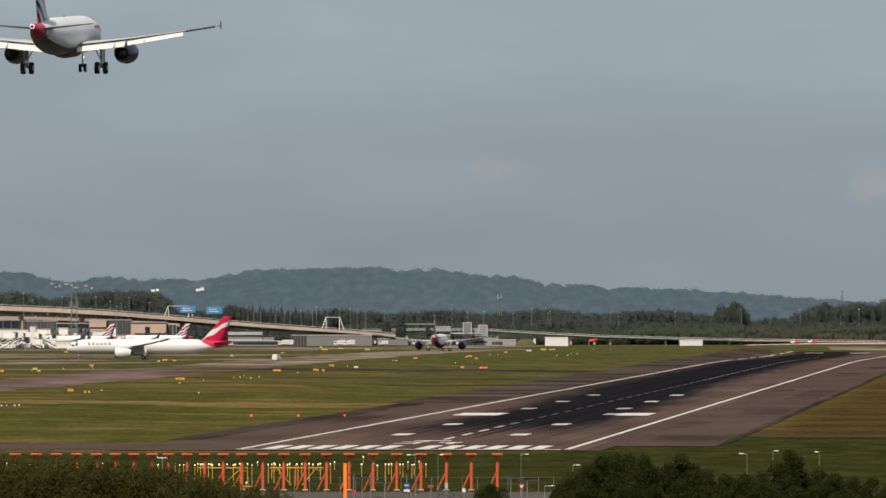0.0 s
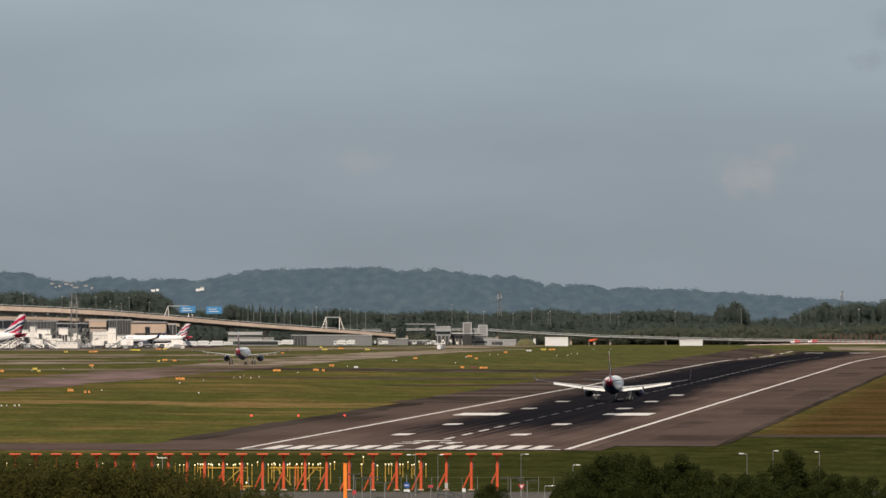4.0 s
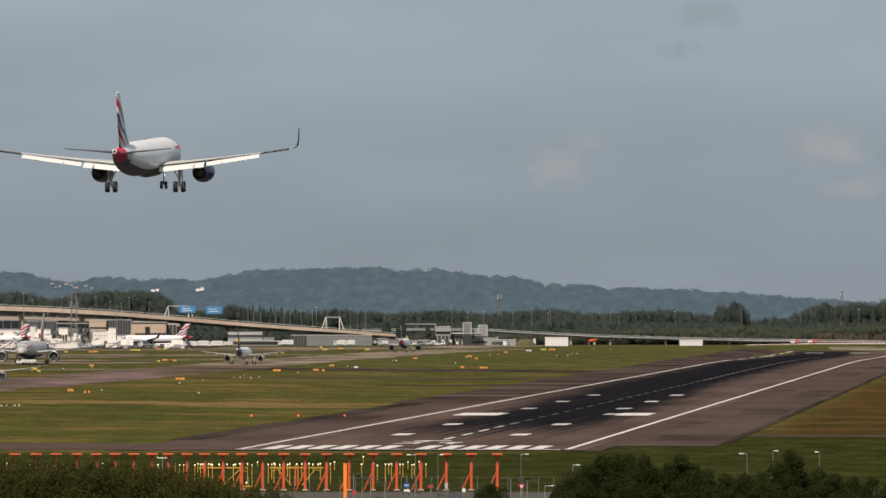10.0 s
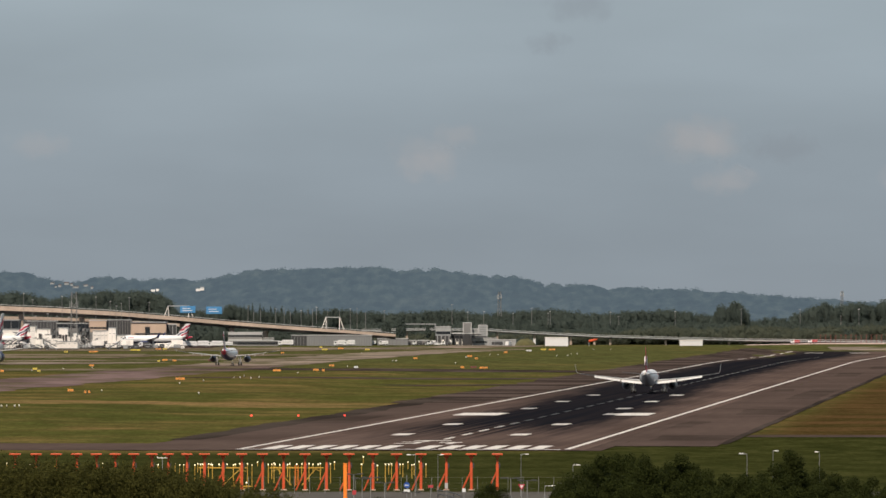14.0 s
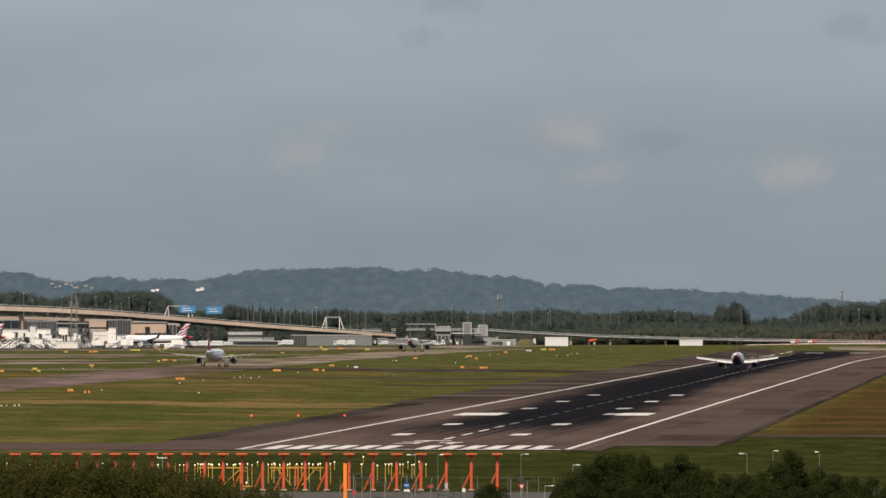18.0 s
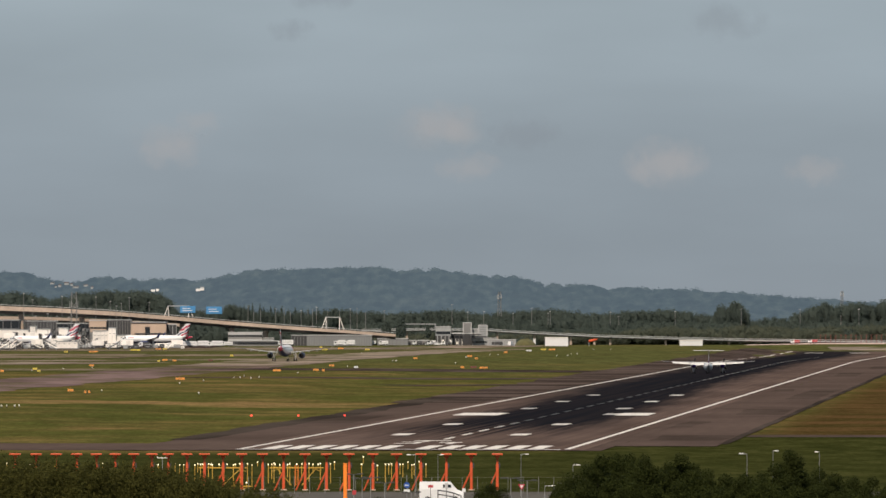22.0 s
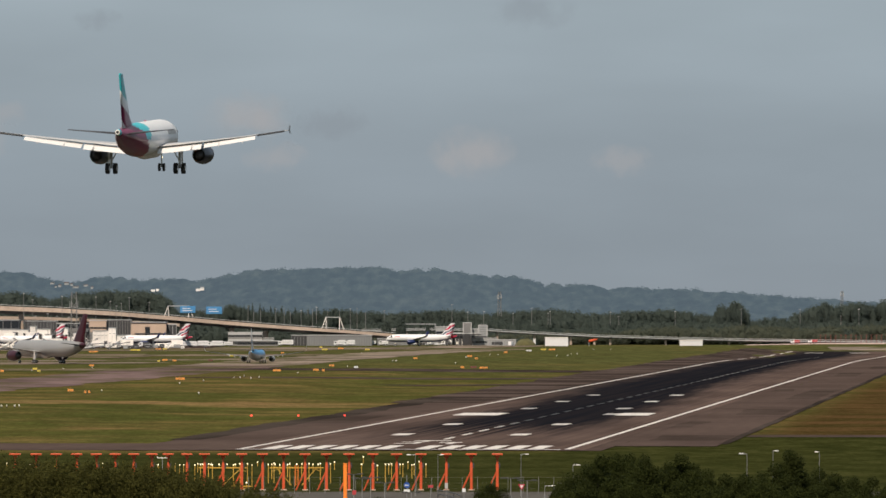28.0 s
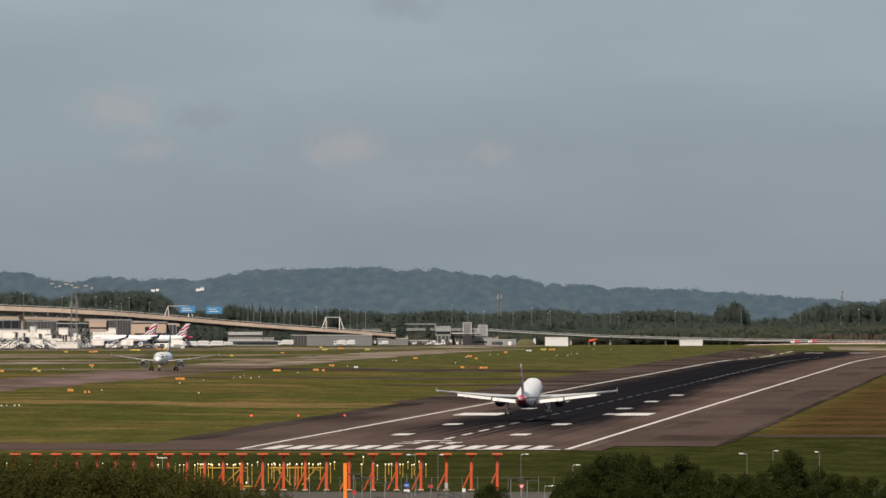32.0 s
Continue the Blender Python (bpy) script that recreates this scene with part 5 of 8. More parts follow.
deck("slip_road_bridge", ramp, FY2, 2.6, 9, (M["bridge"], M["bridge_shaded"]), "lower pale concrete slip road bridge", 0)
FY3 = 4668.0
low = [((c - 784) * FY3 / 15120.0, 25 - (v - 530) * FY3 / 15120.0) for c, v in ((640, 585), (760, 583), (860, 584), (940, 589), (1060, 595), (1200, 599), (1330, 602), (1568, 605), (1800, 607))]
b3 = deck("access_road_bridge", low, FY3, 1.0, 9, (M["grey"], M["bridge_shaded"]), "low pale elevated road with metal barrier", 0.7)
for c in (720, 800, 880, 946, 1010, 1052, 1080, 1178, 1290):
    x = (c - 784) * (FY3 + 3) / 15120.0
    z = 25 - (np.interp(c, (640, 760, 860, 940, 1060, 1200, 1330, 1568), (585, 583, 584, 589, 595, 599, 602, 605)) - 530) * FY3 / 15120.0 - 1.4
    part("pier", boxed(x - 0.6, x + 0.6, FY3 + 2, FY3 + 7, 0, z, 0.15), M["bridge"], b3)


def gantry(c0, c1, vt, vb, y, label, signs=(), steel="offwhite", leg=0.19):
    x0, x1 = ((c - 784) * y / 15120.0 for c in (c0, c1))
    zt, zb = (25 - (v - 530) * y / 15120.0 for v in (vt, vb))
    g = thing("sign_gantry", pose(0, 0, 0), label, "gantry")
    for x, s in ((x0, -1), (x1, 1)):
        for dx in (-1.3, 1.3):
            part("leg", tubed((x + dx + s * 1.2, y, zb), (x, y, zt), leg, n=6), M[steel], g)
    part("beam", boxed(x0 - 0.5, x1 + 0.5, y - 0.4, y + 0.4, zt - 0.2, zt + 0.25, 0.06), M["steel"] if steel == "offwhite" else M[steel], g)
    for a, b, p, q in signs:
        xa, xb = ((c - 784) * y / 15120.0 for c in (a, b))
        za, zc = (25 - (v - 530) * y / 15120.0 for v in (p, q))
        s = part("sign_panel", boxed(xa, xb, y - 0.8, y - 0.6, zc, za, 0.1), M["sign_blue"], g, "blue motorway direction sign")
        for k in (0.3, 0.62):
            part("writing_bar", boxed(xa + (xb - xa) * 0.15, xa + (xb - xa) * (0.55 + k * 0.4), y - 0.86, y - 0.81, za - (za - zc) * k - 0.35, za - (za - zc) * k), M["white"], s)


gantry(298, 334, 542, 562, FY + 3, "white lattice motorway gantry with blue signs", ((319, 346, 542, 554), (365, 393, 543, 556)))
gantry(577, 601, 562, 584, FY + 3, "white lattice motorway gantry")
gantry(712, 770, 574, 590, FY3 + 3, "grey steel motorway gantry", (), "grey", 0.2)

def block(name, c0, c1, vt, y, depth, m, label, base=None, extra=None):
    x0, x1 = ((c - 784) * y / 15120.0 for c in (c0, c1))
    zt = 25 - (vt - 530) * y / 15120.0
    g = thing(name, pose((x0 + x1) / 2, y, 0), label, "building")
    w, b = x1 - x0, gz((x0 + x1) / 2, y) - 0.3 if base is None else base
    wall = part("wall", boxed(-w / 2, w / 2, 0, depth, b, zt - 0.4, 0.05), m, g)
    part("roof", boxed(-w / 2 - 0.25, w / 2 + 0.25, -0.25, depth + 0.25, zt - 0.4, zt, 0.08), M["grey"] if m is M["offwhite"] else (M["offwhite"] if m is M["white"] else M["lightgrey"]), g)
    if extra:
        extra(g, wall, w, zt, b)
    return g


def windows(rows, n, m="glass", hfrac=0.24):
    def add(g, wall, w, zt, b):
        for r in range(rows):
            z = b + (zt - b) * (r + 0.35) / rows
            for k in range(n):
                x = -w / 2 + w * (k + 0.5) / n
                part("window", boxed(x - w / n * 0.46, x + w / n * 0.46, -0.12, 0.1, z, z + (zt - b) / rows * hfrac), M[m], wall)
    return add


def ribs(n, m="grey"):
    def add(g, wall, w, zt, b):
        for k in range(n + 1):
            x = -w / 2 + w * k / n
            part("panel_rib", boxed(x - 0.12, x + 0.12, -0.14, 0.05, b, zt - 0.45), M[m], wall)
    return add


def canopy_posts(g, wall, w, zt, b):
    for k in range(6):
        x = -w / 2 + w * (k + 0.5) / 6
        part("post", tubed((x, 0.4, gz(0, 4625)), (x, 0.4, b + 0.1), 0.2, n=6), M["darkgrey"], wall)


def ledge(g, wall, w, zt, b):
    """A dark canopy line, a tall dark stair window and small bays."""
    h = zt - b
    part("ledge", boxed(-w * 0.40, w / 2 + 1.5, -1.3, 0.1, b + h * 0.50, b + h * 0.50 + 0.55), M["darkgrey"], wall)
    part("stair_window", boxed(-w * 0.10, w * 0.04, -0.12, 0.1, b + h * 0.12, b + h * 0.80), M["glass"], wall)
    for k in (0.18, 0.27, 0.36):
        part("window", boxed(w * k, w * k + 0.9, -0.12, 0.1, b + h * 0.22, b + h * 0.40), M["glass"], wall)
    part("coping", boxed(-w / 2 - 0.3, w / 2 + 0.3, -0.3, 0.1, zt - 0.8, zt - 0.42), M["darkgrey"], wall)


def bays(n, lo=0.0, hi=0.45):
    """Dark panels for doors and for the shade of open bays under a raised floor, with uneven widths."""
    def add(g, wall, w, zt, b):
        q = random.Random(int(w * 100))
        for k in range(n):
            x = -w / 2 + w * (k + 0.5) / n
            d = w / n * q.uniform(0.30, 0.47)
            # a flat panel on the wall; the bay's darkness is its colour
            part("open_bay", boxed(x - d, x + d, -0.15, 0.1, b + (zt - b) * lo, b + (zt - b) * (hi + q.uniform(-0.06, 0.06))), M["darkgrey"], wall)
    return add


def joints(n):
    """Fine panel joints and a row of small dark vents."""
    def add(g, wall, w, zt, b):
        for k in range(1, n):
            x = -w / 2 + w * k / n
            part("panel_joint", boxed(x - 0.05, x + 0.05, -0.06, 0.05, b, zt - 0.45), M["lightgrey"], wall)
        for k in range(n):
            x = -w / 2 + w * (k + 0.5) / n
            part("vent", boxed(x - 0.5, x + 0.5, -0.08, 0.05, b + (zt - b) * 0.68, b + (zt - b) * 0.68 + 0.35), M["grey"], wall)
        part("kerb", boxed(-w / 2 - 0.1, w / 2 + 0.1, -0.12, 0.05, b, b + 1.0), M["darkgrey"], wall)
    return add


def steel_frame(c0, c1, vt, y, label):
    """An open steel service tower: posts, floors and cross bracing."""
    x0, x1 = ((c - 784) * y / 15120.0 for c in (c0, c1))
    zt = 25 - (vt - 530) * y / 15120.0
    b = gz(x0, y) - 0.1
    g = thing("service_tower", pose((x0 + x1) / 2, y, 0), label, "tower")
    w, n = x1 - x0, max(2, int((zt - b) / 2.8))
    for sx in (-1, 1):
        for dy in (0, 3):
            part("post", boxed(sx * w / 2 - 0.16, sx * w / 2 + 0.16, dy - 0.16, dy + 0.16, b, zt), M["post_grey"], g)
    for k in range(1, n + 1):
        z = b + (zt - b) * k / n
        part("floor_grating", boxed(-w / 2 - 0.2, w / 2 + 0.2, -0.3, 3.3, z - 0.22, z), M["darkgrey"], g)
        part("brace", tubed((-w / 2, 0, z - (zt - b) / n), (w / 2, 0, z - 0.2), 0.13, n=5), M["post_grey"], g)
        if k % 2:
            part("cabinet", boxed(-w * 0.3, w * 0.15, 1.6, 3.0, z - 1.9, z - 0.25, 0.05), M["offwhite"], g)
    # dark sheet added behind the frame so that its gaps look shaded
    part("back_panel", boxed(-w / 2, w / 2, 3.15, 3.3, b, zt - 0.3), M["darkgrey"], g)


block("terminal_building", 232, 294, 570, 4580, 18, M["beige"], "beige clad terminal block with dark ledge", extra=ledge)
block("terminal_building", 158, 188, 567, 4585, 18, M["beige"], "beige clad airport terminal block", extra=windows(2, 4, "glass", 0.12))
block("terminal_building", 189, 231, 566, 4588, 16, M["darkgrey"], "dark glazed terminal link with pale mullions", extra=ribs(9, "post_grey"))
block("terminal_building", 293, 312, 574, 4590, 12, M["darkgrey"], "dark glazed terminal end bay", extra=ribs(3, "grey"))
block("terminal_building", -80, 34, 566, 4588, 20, M["shed"], "grey terminal block with dark glazing", extra=windows(2, 8, "glass", 0.55))
block("terminal_building", 44, 100, 568, 4592, 18, M["darkgrey"], "dark glazed terminal link with pale mullions", extra=ribs(10, "shed"))
block("terminal_building", 100, 157, 572, 4590, 18, M["building"], "grey terminal block with dark glazing", extra=windows(3, 9, "glass", 0.5))
block("cargo_building", 164, 192, 585, 4520, 12, M["offwhite"], "white panelled cargo building", extra=joints(4))
block("cargo_building", 192, 205, 580, 4519, 12, M["offwhite"], "tall white end bay of the cargo building", extra=joints(2))
block("cargo_building", 53, 64, 577, 4525, 8, M["offwhite"], "tall white service building", extra=joints(2))
block("cargo_building", 65, 89, 582, 4526, 8, M["offwhite"], "white service building over dark open bays", extra=bays(5))
block("cargo_building", 100, 137, 604, 4225, 6, M["offwhite"], "large white panelled cargo shed on the apron", extra=joints(4))
block("cargo_building", 104, 120, 580, 4528, 8, M["offwhite"], "white panelled service building", extra=bays(3, 0.0, 0.6))
block("cargo_building", 138, 150, 592, 4500, 8, M["offwhite"], "low white service building with dark doors", extra=bays(3, 0.1, 0.6))
block("cargo_building", 207, 233, 593, 4512, 8, M["offwhite"], "low pinkish white passenger link over dark bays", extra=bays(6, 0.0, 0.4))
block("pier_building", -60, 50, 583, 4545, 8, M["offwhite"], "long white passenger pier with a dark undercroft", extra=bays(12))
for c0, c1, vt in ((90, 98, 583), (121, 128, 588), (139, 145, 578), (150, 159, 581), (24, 31, 588), (42, 50, 590), (80, 87, 592), (214, 219, 598)):
    steel_frame(c0, c1, vt, 4508, "open grey steel service tower with gratings")
for c0, c1, vt in ((69, 74, 591), (92, 99, 586), (143, 151, 587), (155, 160, 594)):
    steel_frame(c0, c1, vt, 4375, "grey steel access staging beside the stands")
block("pier_building", 420, 492, 603, 4560, 6, M["building"], "low grey glazed walkway", extra=windows(1, 16, "glass", 0.4))
block("boundary_wall", 862, 913, 601, 4590, 1.0, M["grey"], "long low grey concrete wall", extra=ribs(10, "shed"))
block("canopy", 800, 852, 590, 4625, 9, M["darkgrey"], "dark open canopy on posts", base=25 - (593 - 530) * 4625 / 15120.0, extra=canopy_posts)
block("pier_building", 234, 330, 594, 4540, 10, M["offwhite"], "low white glazed passenger pier", extra=windows(1, 14, "glass", 0.25))
block("office_building", 404, 464, 588, 4594, 12, M["building"], "two-storey grey office with flat white roof", extra=lambda g, wall, w, zt, b: [part("white_band", boxed(-w / 2 - 0.1, w / 2 + 0.1, -0.2, 0.1, b + (zt - b) * k, b + (zt - b) * (k + 0.15)), M["lightgrey"], wall) for k in (0.36, 0.80)] and windows(2, 11, "glass", 0.22)(g, wall, w, zt, b))
block("office_building", 466, 484, 598, 4595, 10, M["grey"], "small grey office annex", extra=windows(1, 3))
def raised(g, wall, w, zt, b):
    """A pale upper storey over an open ground floor, its shade a dark panel, with small white stores in it."""
    h = zt - b
    part("open_floor", boxed(-w / 2 - 0.05, w / 2 + 0.05, -0.14, 0.1, b, b + h * 0.52), M["darkgrey"], wall)
    part("window_band", boxed(-w / 2 + 0.3, w / 2 - 0.3, -0.16, 0.1, b + h * 0.60, b + h * 0.74), M["glass"], wall)
    for k in range(4):
        x = -w / 2 + w * (k + 0.5) / 4
        part("column", boxed(x - 0.15, x + 0.15, -0.3, 0.0, b, b + h * 0.52), M["lightgrey"], wall)
        if k % 2:
            part("store", boxed(x + 0.3, x + 1.4, -0.6, 0.0, b + h * 0.1, b + h * 0.32, 0.05), M["offwhite"], wall)


def framed(g, wall, w, zt, b):
    """A louvred grey face in a pale frame."""
    for sx in (-1, 1):
        part("corner_trim", boxed(sx * w / 2 - 0.28, sx * w / 2 + 0.28, -0.2, 0.1, b, zt - 0.42), M["lightgrey"], wall)
    part("dark_base", boxed(-w / 2 - 0.35, w / 2 + 0.35, -0.3, 0.1, b, b + (zt - b) * 0.46), M["darkgrey"], wall)
    for k in range(5):
        z = b + (zt - b) * (0.45 + 0.1 * k)
        part("louvre", boxed(-w / 2 + 0.5, w / 2 - 0.5, -0.12, 0.05, z, z + 0.35), M["shed"], wall)


block("warehouse", 516, 543, 593, 4603, 9, M["darkgrey"], "dark grey lean-to of the warehouse", extra=ribs(5, "shed"))
block("warehouse", 543, 658, 593, 4598, 9, M["shed"], "long blue-grey ribbed warehouse", extra=ribs(26, "cladding_rib"))
block("warehouse", 668, 722, 599, 4640, 14, M["shed"], "low grey ribbed warehouse", extra=ribs(8, "cladding_rib"))
block("office_building", 722, 760, 602, 4642, 8, M["building"], "low grey hut row with dark doors", extra=bays(6, 0.0, 0.6))
block("office_building", 771, 798, 578, 4640, 12, M["grey"], "grey office block with white top over an open floor", extra=raised)
block("control_building", 820, 834, 571, 4642, 10, M["building"], "tall grey louvred plant tower in a pale frame", extra=framed)
block("control_building", 847, 862, 575, 4642, 10, M["grey"], "tall pale grey louvred plant tower", extra=framed)
block("office_building", 835, 847, 583, 4646, 10, M["grey"], "low grey building between towers", extra=windows(1, 3))
block("office_building", 798, 820, 589, 4648, 10, M["darkgrey"], "dark low link with white stores", extra=raised)
block("office_building", 836, 880, 598, 4630, 6, M["grey"], "low grey panelled hut row", extra=windows(1, 8))
block("equipment_cabin", 965, 1005, 597, 4560, 5, M["white"], "plain white equipment cabin in the grass", extra=ribs(3, "white"))
block("equipment_cabin", 1203, 1243, 602, 4600, 5, M["white"], "plain white equipment cabin in the grass", extra=ribs(4, "white"))
block("gate_post", 944, 948, 600, 4600, 1.2, M["white"], "white upright cabinet in grass")


def box_truck(x, y, rz, length, h, m, label, z=None):
    g = thing("box_truck", pose(x, y, gz(x, y) + 0.06 if z is None else z, 0, 0, rz), label, "truck", "service vehicles")
    part("body", boxed(-1.2, 1.2, -length / 2, length / 2 - 2.2, 0.9, h, 0.06), m, g)
    cab = part("cab", boxed(-1.15, 1.15, length / 2 - 2.1, length / 2, 0.6, min(h, 2.7), 0.15), M["white"], g)
    part("windscreen", boxed(-1.0, 1.0, length / 2 - 0.05, length / 2 + 0.03, 1.6, 2.3), M["glass"], cab)
    for sx in (-1, 1):
        part("side_window", boxed(sx * 1.16 - 0.03, sx * 1.16 + 0.03, length / 2 - 1.4, length / 2 - 0.4, 1.6, 2.3), M["glass"], cab)
        for wy in (-length / 2 + 1.5, length / 2 - 1.2):
            part("wheel", wheel_bm(sx * 1.0, wy, 0.48, 0.34), [M["black"], M["silver"]], g)
    part("chassis", boxed(-0.5, 0.5, -length / 2, length / 2 - 0.3, 0.55, 0.9), M["darkgrey"], g)
    for sx in (-1, 1):
        part("side_skirt", boxed(sx * 1.21 - 0.02, sx * 1.21 + 0.02, -length / 2 + 2.2, length / 2 - 2.6, 0.55, 0.9), M["darkgrey"], g)
        part("side_stripe", boxed(sx * 1.21 - 0.015, sx * 1.21 + 0.015, -length / 2 + 0.3, length / 2 - 2.5, h * 0.62, h * 0.70), M["grey"], g)
    return g


TRK = "white box truck parked on the apron"
trng = random.Random(9)
for c, v, ln, h in ((8, 616, 8, 4.0), (22, 612, 9, 4.2), (38, 614, 7, 3.4), (56, 613, 9, 4.5), (75, 611, 9, 4.8), (88, 616, 7, 3.2), (104, 613, 9, 3.8), (133, 616, 7, 3.0), (150, 612, 7, 4.0), (176, 615, 8, 3.2),
                    (196, 613, 7, 3.4), (215, 615, 6, 3.0), (234, 614, 7, 3.0), (256, 616, 6, 2.8), (268, 613, 6, 3.0)):
    Y = 25 * 15120.0 / (v - 530)
    dark_one = int(c) % 2 == 0
    box_truck((c - 784) * Y / 15120.0, Y, 90 + trng.uniform(-25, 25), ln, h, M["darkgrey" if dark_one else "offwhite"], TRK.replace("white", "dark grey") if dark_one else TRK)
for c, v, ln, h in ((329, 615, 11, 3.2), (356, 615, 8, 3.4), (381, 615, 8, 3.3), (402, 614, 6, 2.6), (506, 613, 8, 3.3), (601, 613, 6, 3.2), (618, 613, 6, 3.2), (657, 612, 5, 2.5), (679, 612, 5, 2.6), (738, 612, 5, 2.2), (751, 611, 4.5, 2.6), (764, 612, 5, 2.0), (777, 611, 4.5, 2.4), (789, 612, 5, 2.2), (846, 611, 5, 2.2)):
    Y = 25 * 15120.0 / (v - 530)
    box_truck((c - 784) * Y / 15120.0, Y, 90, ln, h, M["white"], "white trailer truck parked beside the apron road") if not 700 < c < 850 else box_truck((c - 784) * Y / 15120.0, Y, 70 + 3 * (c % 13), ln, h, M["grey" if c % 3 else "darkgrey"], "small grey service van among the huts")


def jet_bridge(x, y, rz, n, label):
    """A passenger boarding bridge: two telescoping tunnels on a wheeled leg, with a cab."""
    g = thing("boarding_bridge", pose(x, y, gz(x, y) + 0.06, 0, 0, rz), label, "boarding bridge", "boarding bridges")
    shell = M["grey"] if n % 2 else M["offwhite"]
    part("outer_tunnel", boxed(-1.6, 1.6, 0, n * 0.55, 4.0, 6.9, 0.1), shell, g)
    part("inner_tunnel", boxed(-1.4, 1.4, n * 0.5, n, 4.2, 6.7, 0.1), M["offwhite"], g)
    part("cab", boxed(-1.9, 1.9, n, n + 3.2, 3.9, 7.2, 0.3), M["grey"], g)
    for k in range(4):
        part("tunnel_window", boxed(-1.63, 1.63, n * (0.06 + 0.12 * k), n * (0.13 + 0.12 * k), 5.0, 6.2), M["glass"], g)
    part("service_stair", tubed((2.0, n * 0.95, 0.2), (2.0, n * 0.6, 4.2), 0.16, n=6), M["darkgrey"], g)
    leg = part("leg", tube(tubed((-1.2, n * 0.85, 0.4), (-1.2, n * 0.85, 4.2), 0.2), (1.2, n * 0.85, 0.4), (1.2, n * 0.85, 4.2), 0.2), M["steel"], g)
    for sx in (-1, 1):
        part("wheel", wheel_bm(sx * 1.2, n * 0.85, 0.45, 0.4), [M["black"], M["silver"]], leg)
    part("rotunda", tubed((0, -1.5, 0), (0, -1.5, 7.4), 2.0, n=14), M["building"], g)


for c, v, rz, n in ((70, 612, 60, 14), (112, 611, 115, 12), (28, 613, 80, 13), (196, 612, 70, 12), (232, 612, 250, 9), (10, 612, 110, 12), (92, 612, 75, 13), (140, 612, 95, 10), (158, 613, 60, 9)):
    Y = 25 * 15120.0 / (v - 530)
    jet_bridge((c - 784) * Y / 15120.0, Y, rz, n, ("grey" if n % 2 else "white") + " boarding bridge on a wheeled leg")


def lift_truck(x, y, rz, h, label):
    """A catering lorry with its body raised on scissor legs."""
    g = thing("catering_truck", pose(x, y, gz(x, y) + 0.06, 0, 0, rz), label, "truck", "service vehicles")
    part("chassis", boxed(-1.1, 1.1, -4, 4, 0.5, 1.1, 0.05), M["darkgrey"], g)
    cab = part("cab", boxed(-1.15, 1.15, 2.2, 4.1, 0.6, 2.6, 0.15), M["white"], g)
    part("windscreen", boxed(-1.0, 1.0, 4.06, 4.13, 1.5, 2.3), M["glass"], cab)
    body = part("body", boxed(-1.25, 1.25, -4, 2.0, h, h + 2.6, 0.06), M["offwhite"], g)
    for sx in (-1, 1):
        part("roller_door", boxed(sx * 1.26 - 0.02, sx * 1.26 + 0.02, -2.6, -0.4, h + 0.3, h + 2.1), M["offwhite"], body)
    part("platform", boxed(-1.3, 1.3, 2.0, 3.9, h - 0.1, h + 0.1), M["darkgrey"], body)
    for sx in (-1, 1):
        part("scissor_leg", tubed((sx * 0.9, -3.2, 1.1), (sx * 0.9, 0.8, h), 0.12, n=6), M["steel"], g)
        part("scissor_leg", tubed((sx * 0.9, 0.8, 1.1), (sx * 0.9, -3.2, h), 0.12, n=6), M["steel"], g)
        for wy in (-2.6, 2.8):
            part("wheel", wheel_bm(sx * 1.0, wy, 0.48, 0.34), [M["black"], M["silver"]], g)


for c, v, rz, h in ((14, 614, 80, 4.5), (52, 615, 100, 5.2), (82, 615, 70, 3.6), (97, 618, 95, 2.6), (126, 614, 85, 2.6), (170, 617, 92, 1.4), (222, 617, 88, 1.6), (310, 616, 90, 1.4), (62, 618, 88, 2.2)):
    Y = 25 * 15120.0 / (v - 530)
    lift_truck((c - 784) * Y / 15120.0, Y, rz, h, "white catering truck with raised body")


def cargo_crate(x, y, w, h, m):
    g = thing("cargo_container", pose(x, y, gz(x, y) + 0.06, 0, 0, (x * 7) % 20 - 10), "pale metal air cargo container on the apron", "container", "cargo containers")
    part("shell", boxed(-w / 2, w / 2, -1, 1, 0.3, h, 0.12), m, g)
    part("dolly", boxed(-w / 2 - 0.1, w / 2 + 0.1, -1.1, 1.1, 0.1, 0.3), M["darkgrey"], g)
    part("door_bar", boxed(-w * 0.3, w * 0.3, -1.06, -0.99, h * 0.45, h * 0.6), M["grey"], g)


crng = random.Random(2)
for k in range(90):
    c = crng.uniform(-40, 340) if k < 50 else crng.uniform(-40, 150)
    v = crng.uniform(614.5, 619)
    Y = 25 * 15120.0 / (v - 530)
    cargo_crate((c - 784) * Y / 15120.0, Y, crng.uniform(1.8, 3.2), crng.uniform(1.6, 2.2), M[crng.choice(("offwhite", "offwhite", "silver", "grey", "darkgrey", "darkgrey"))])


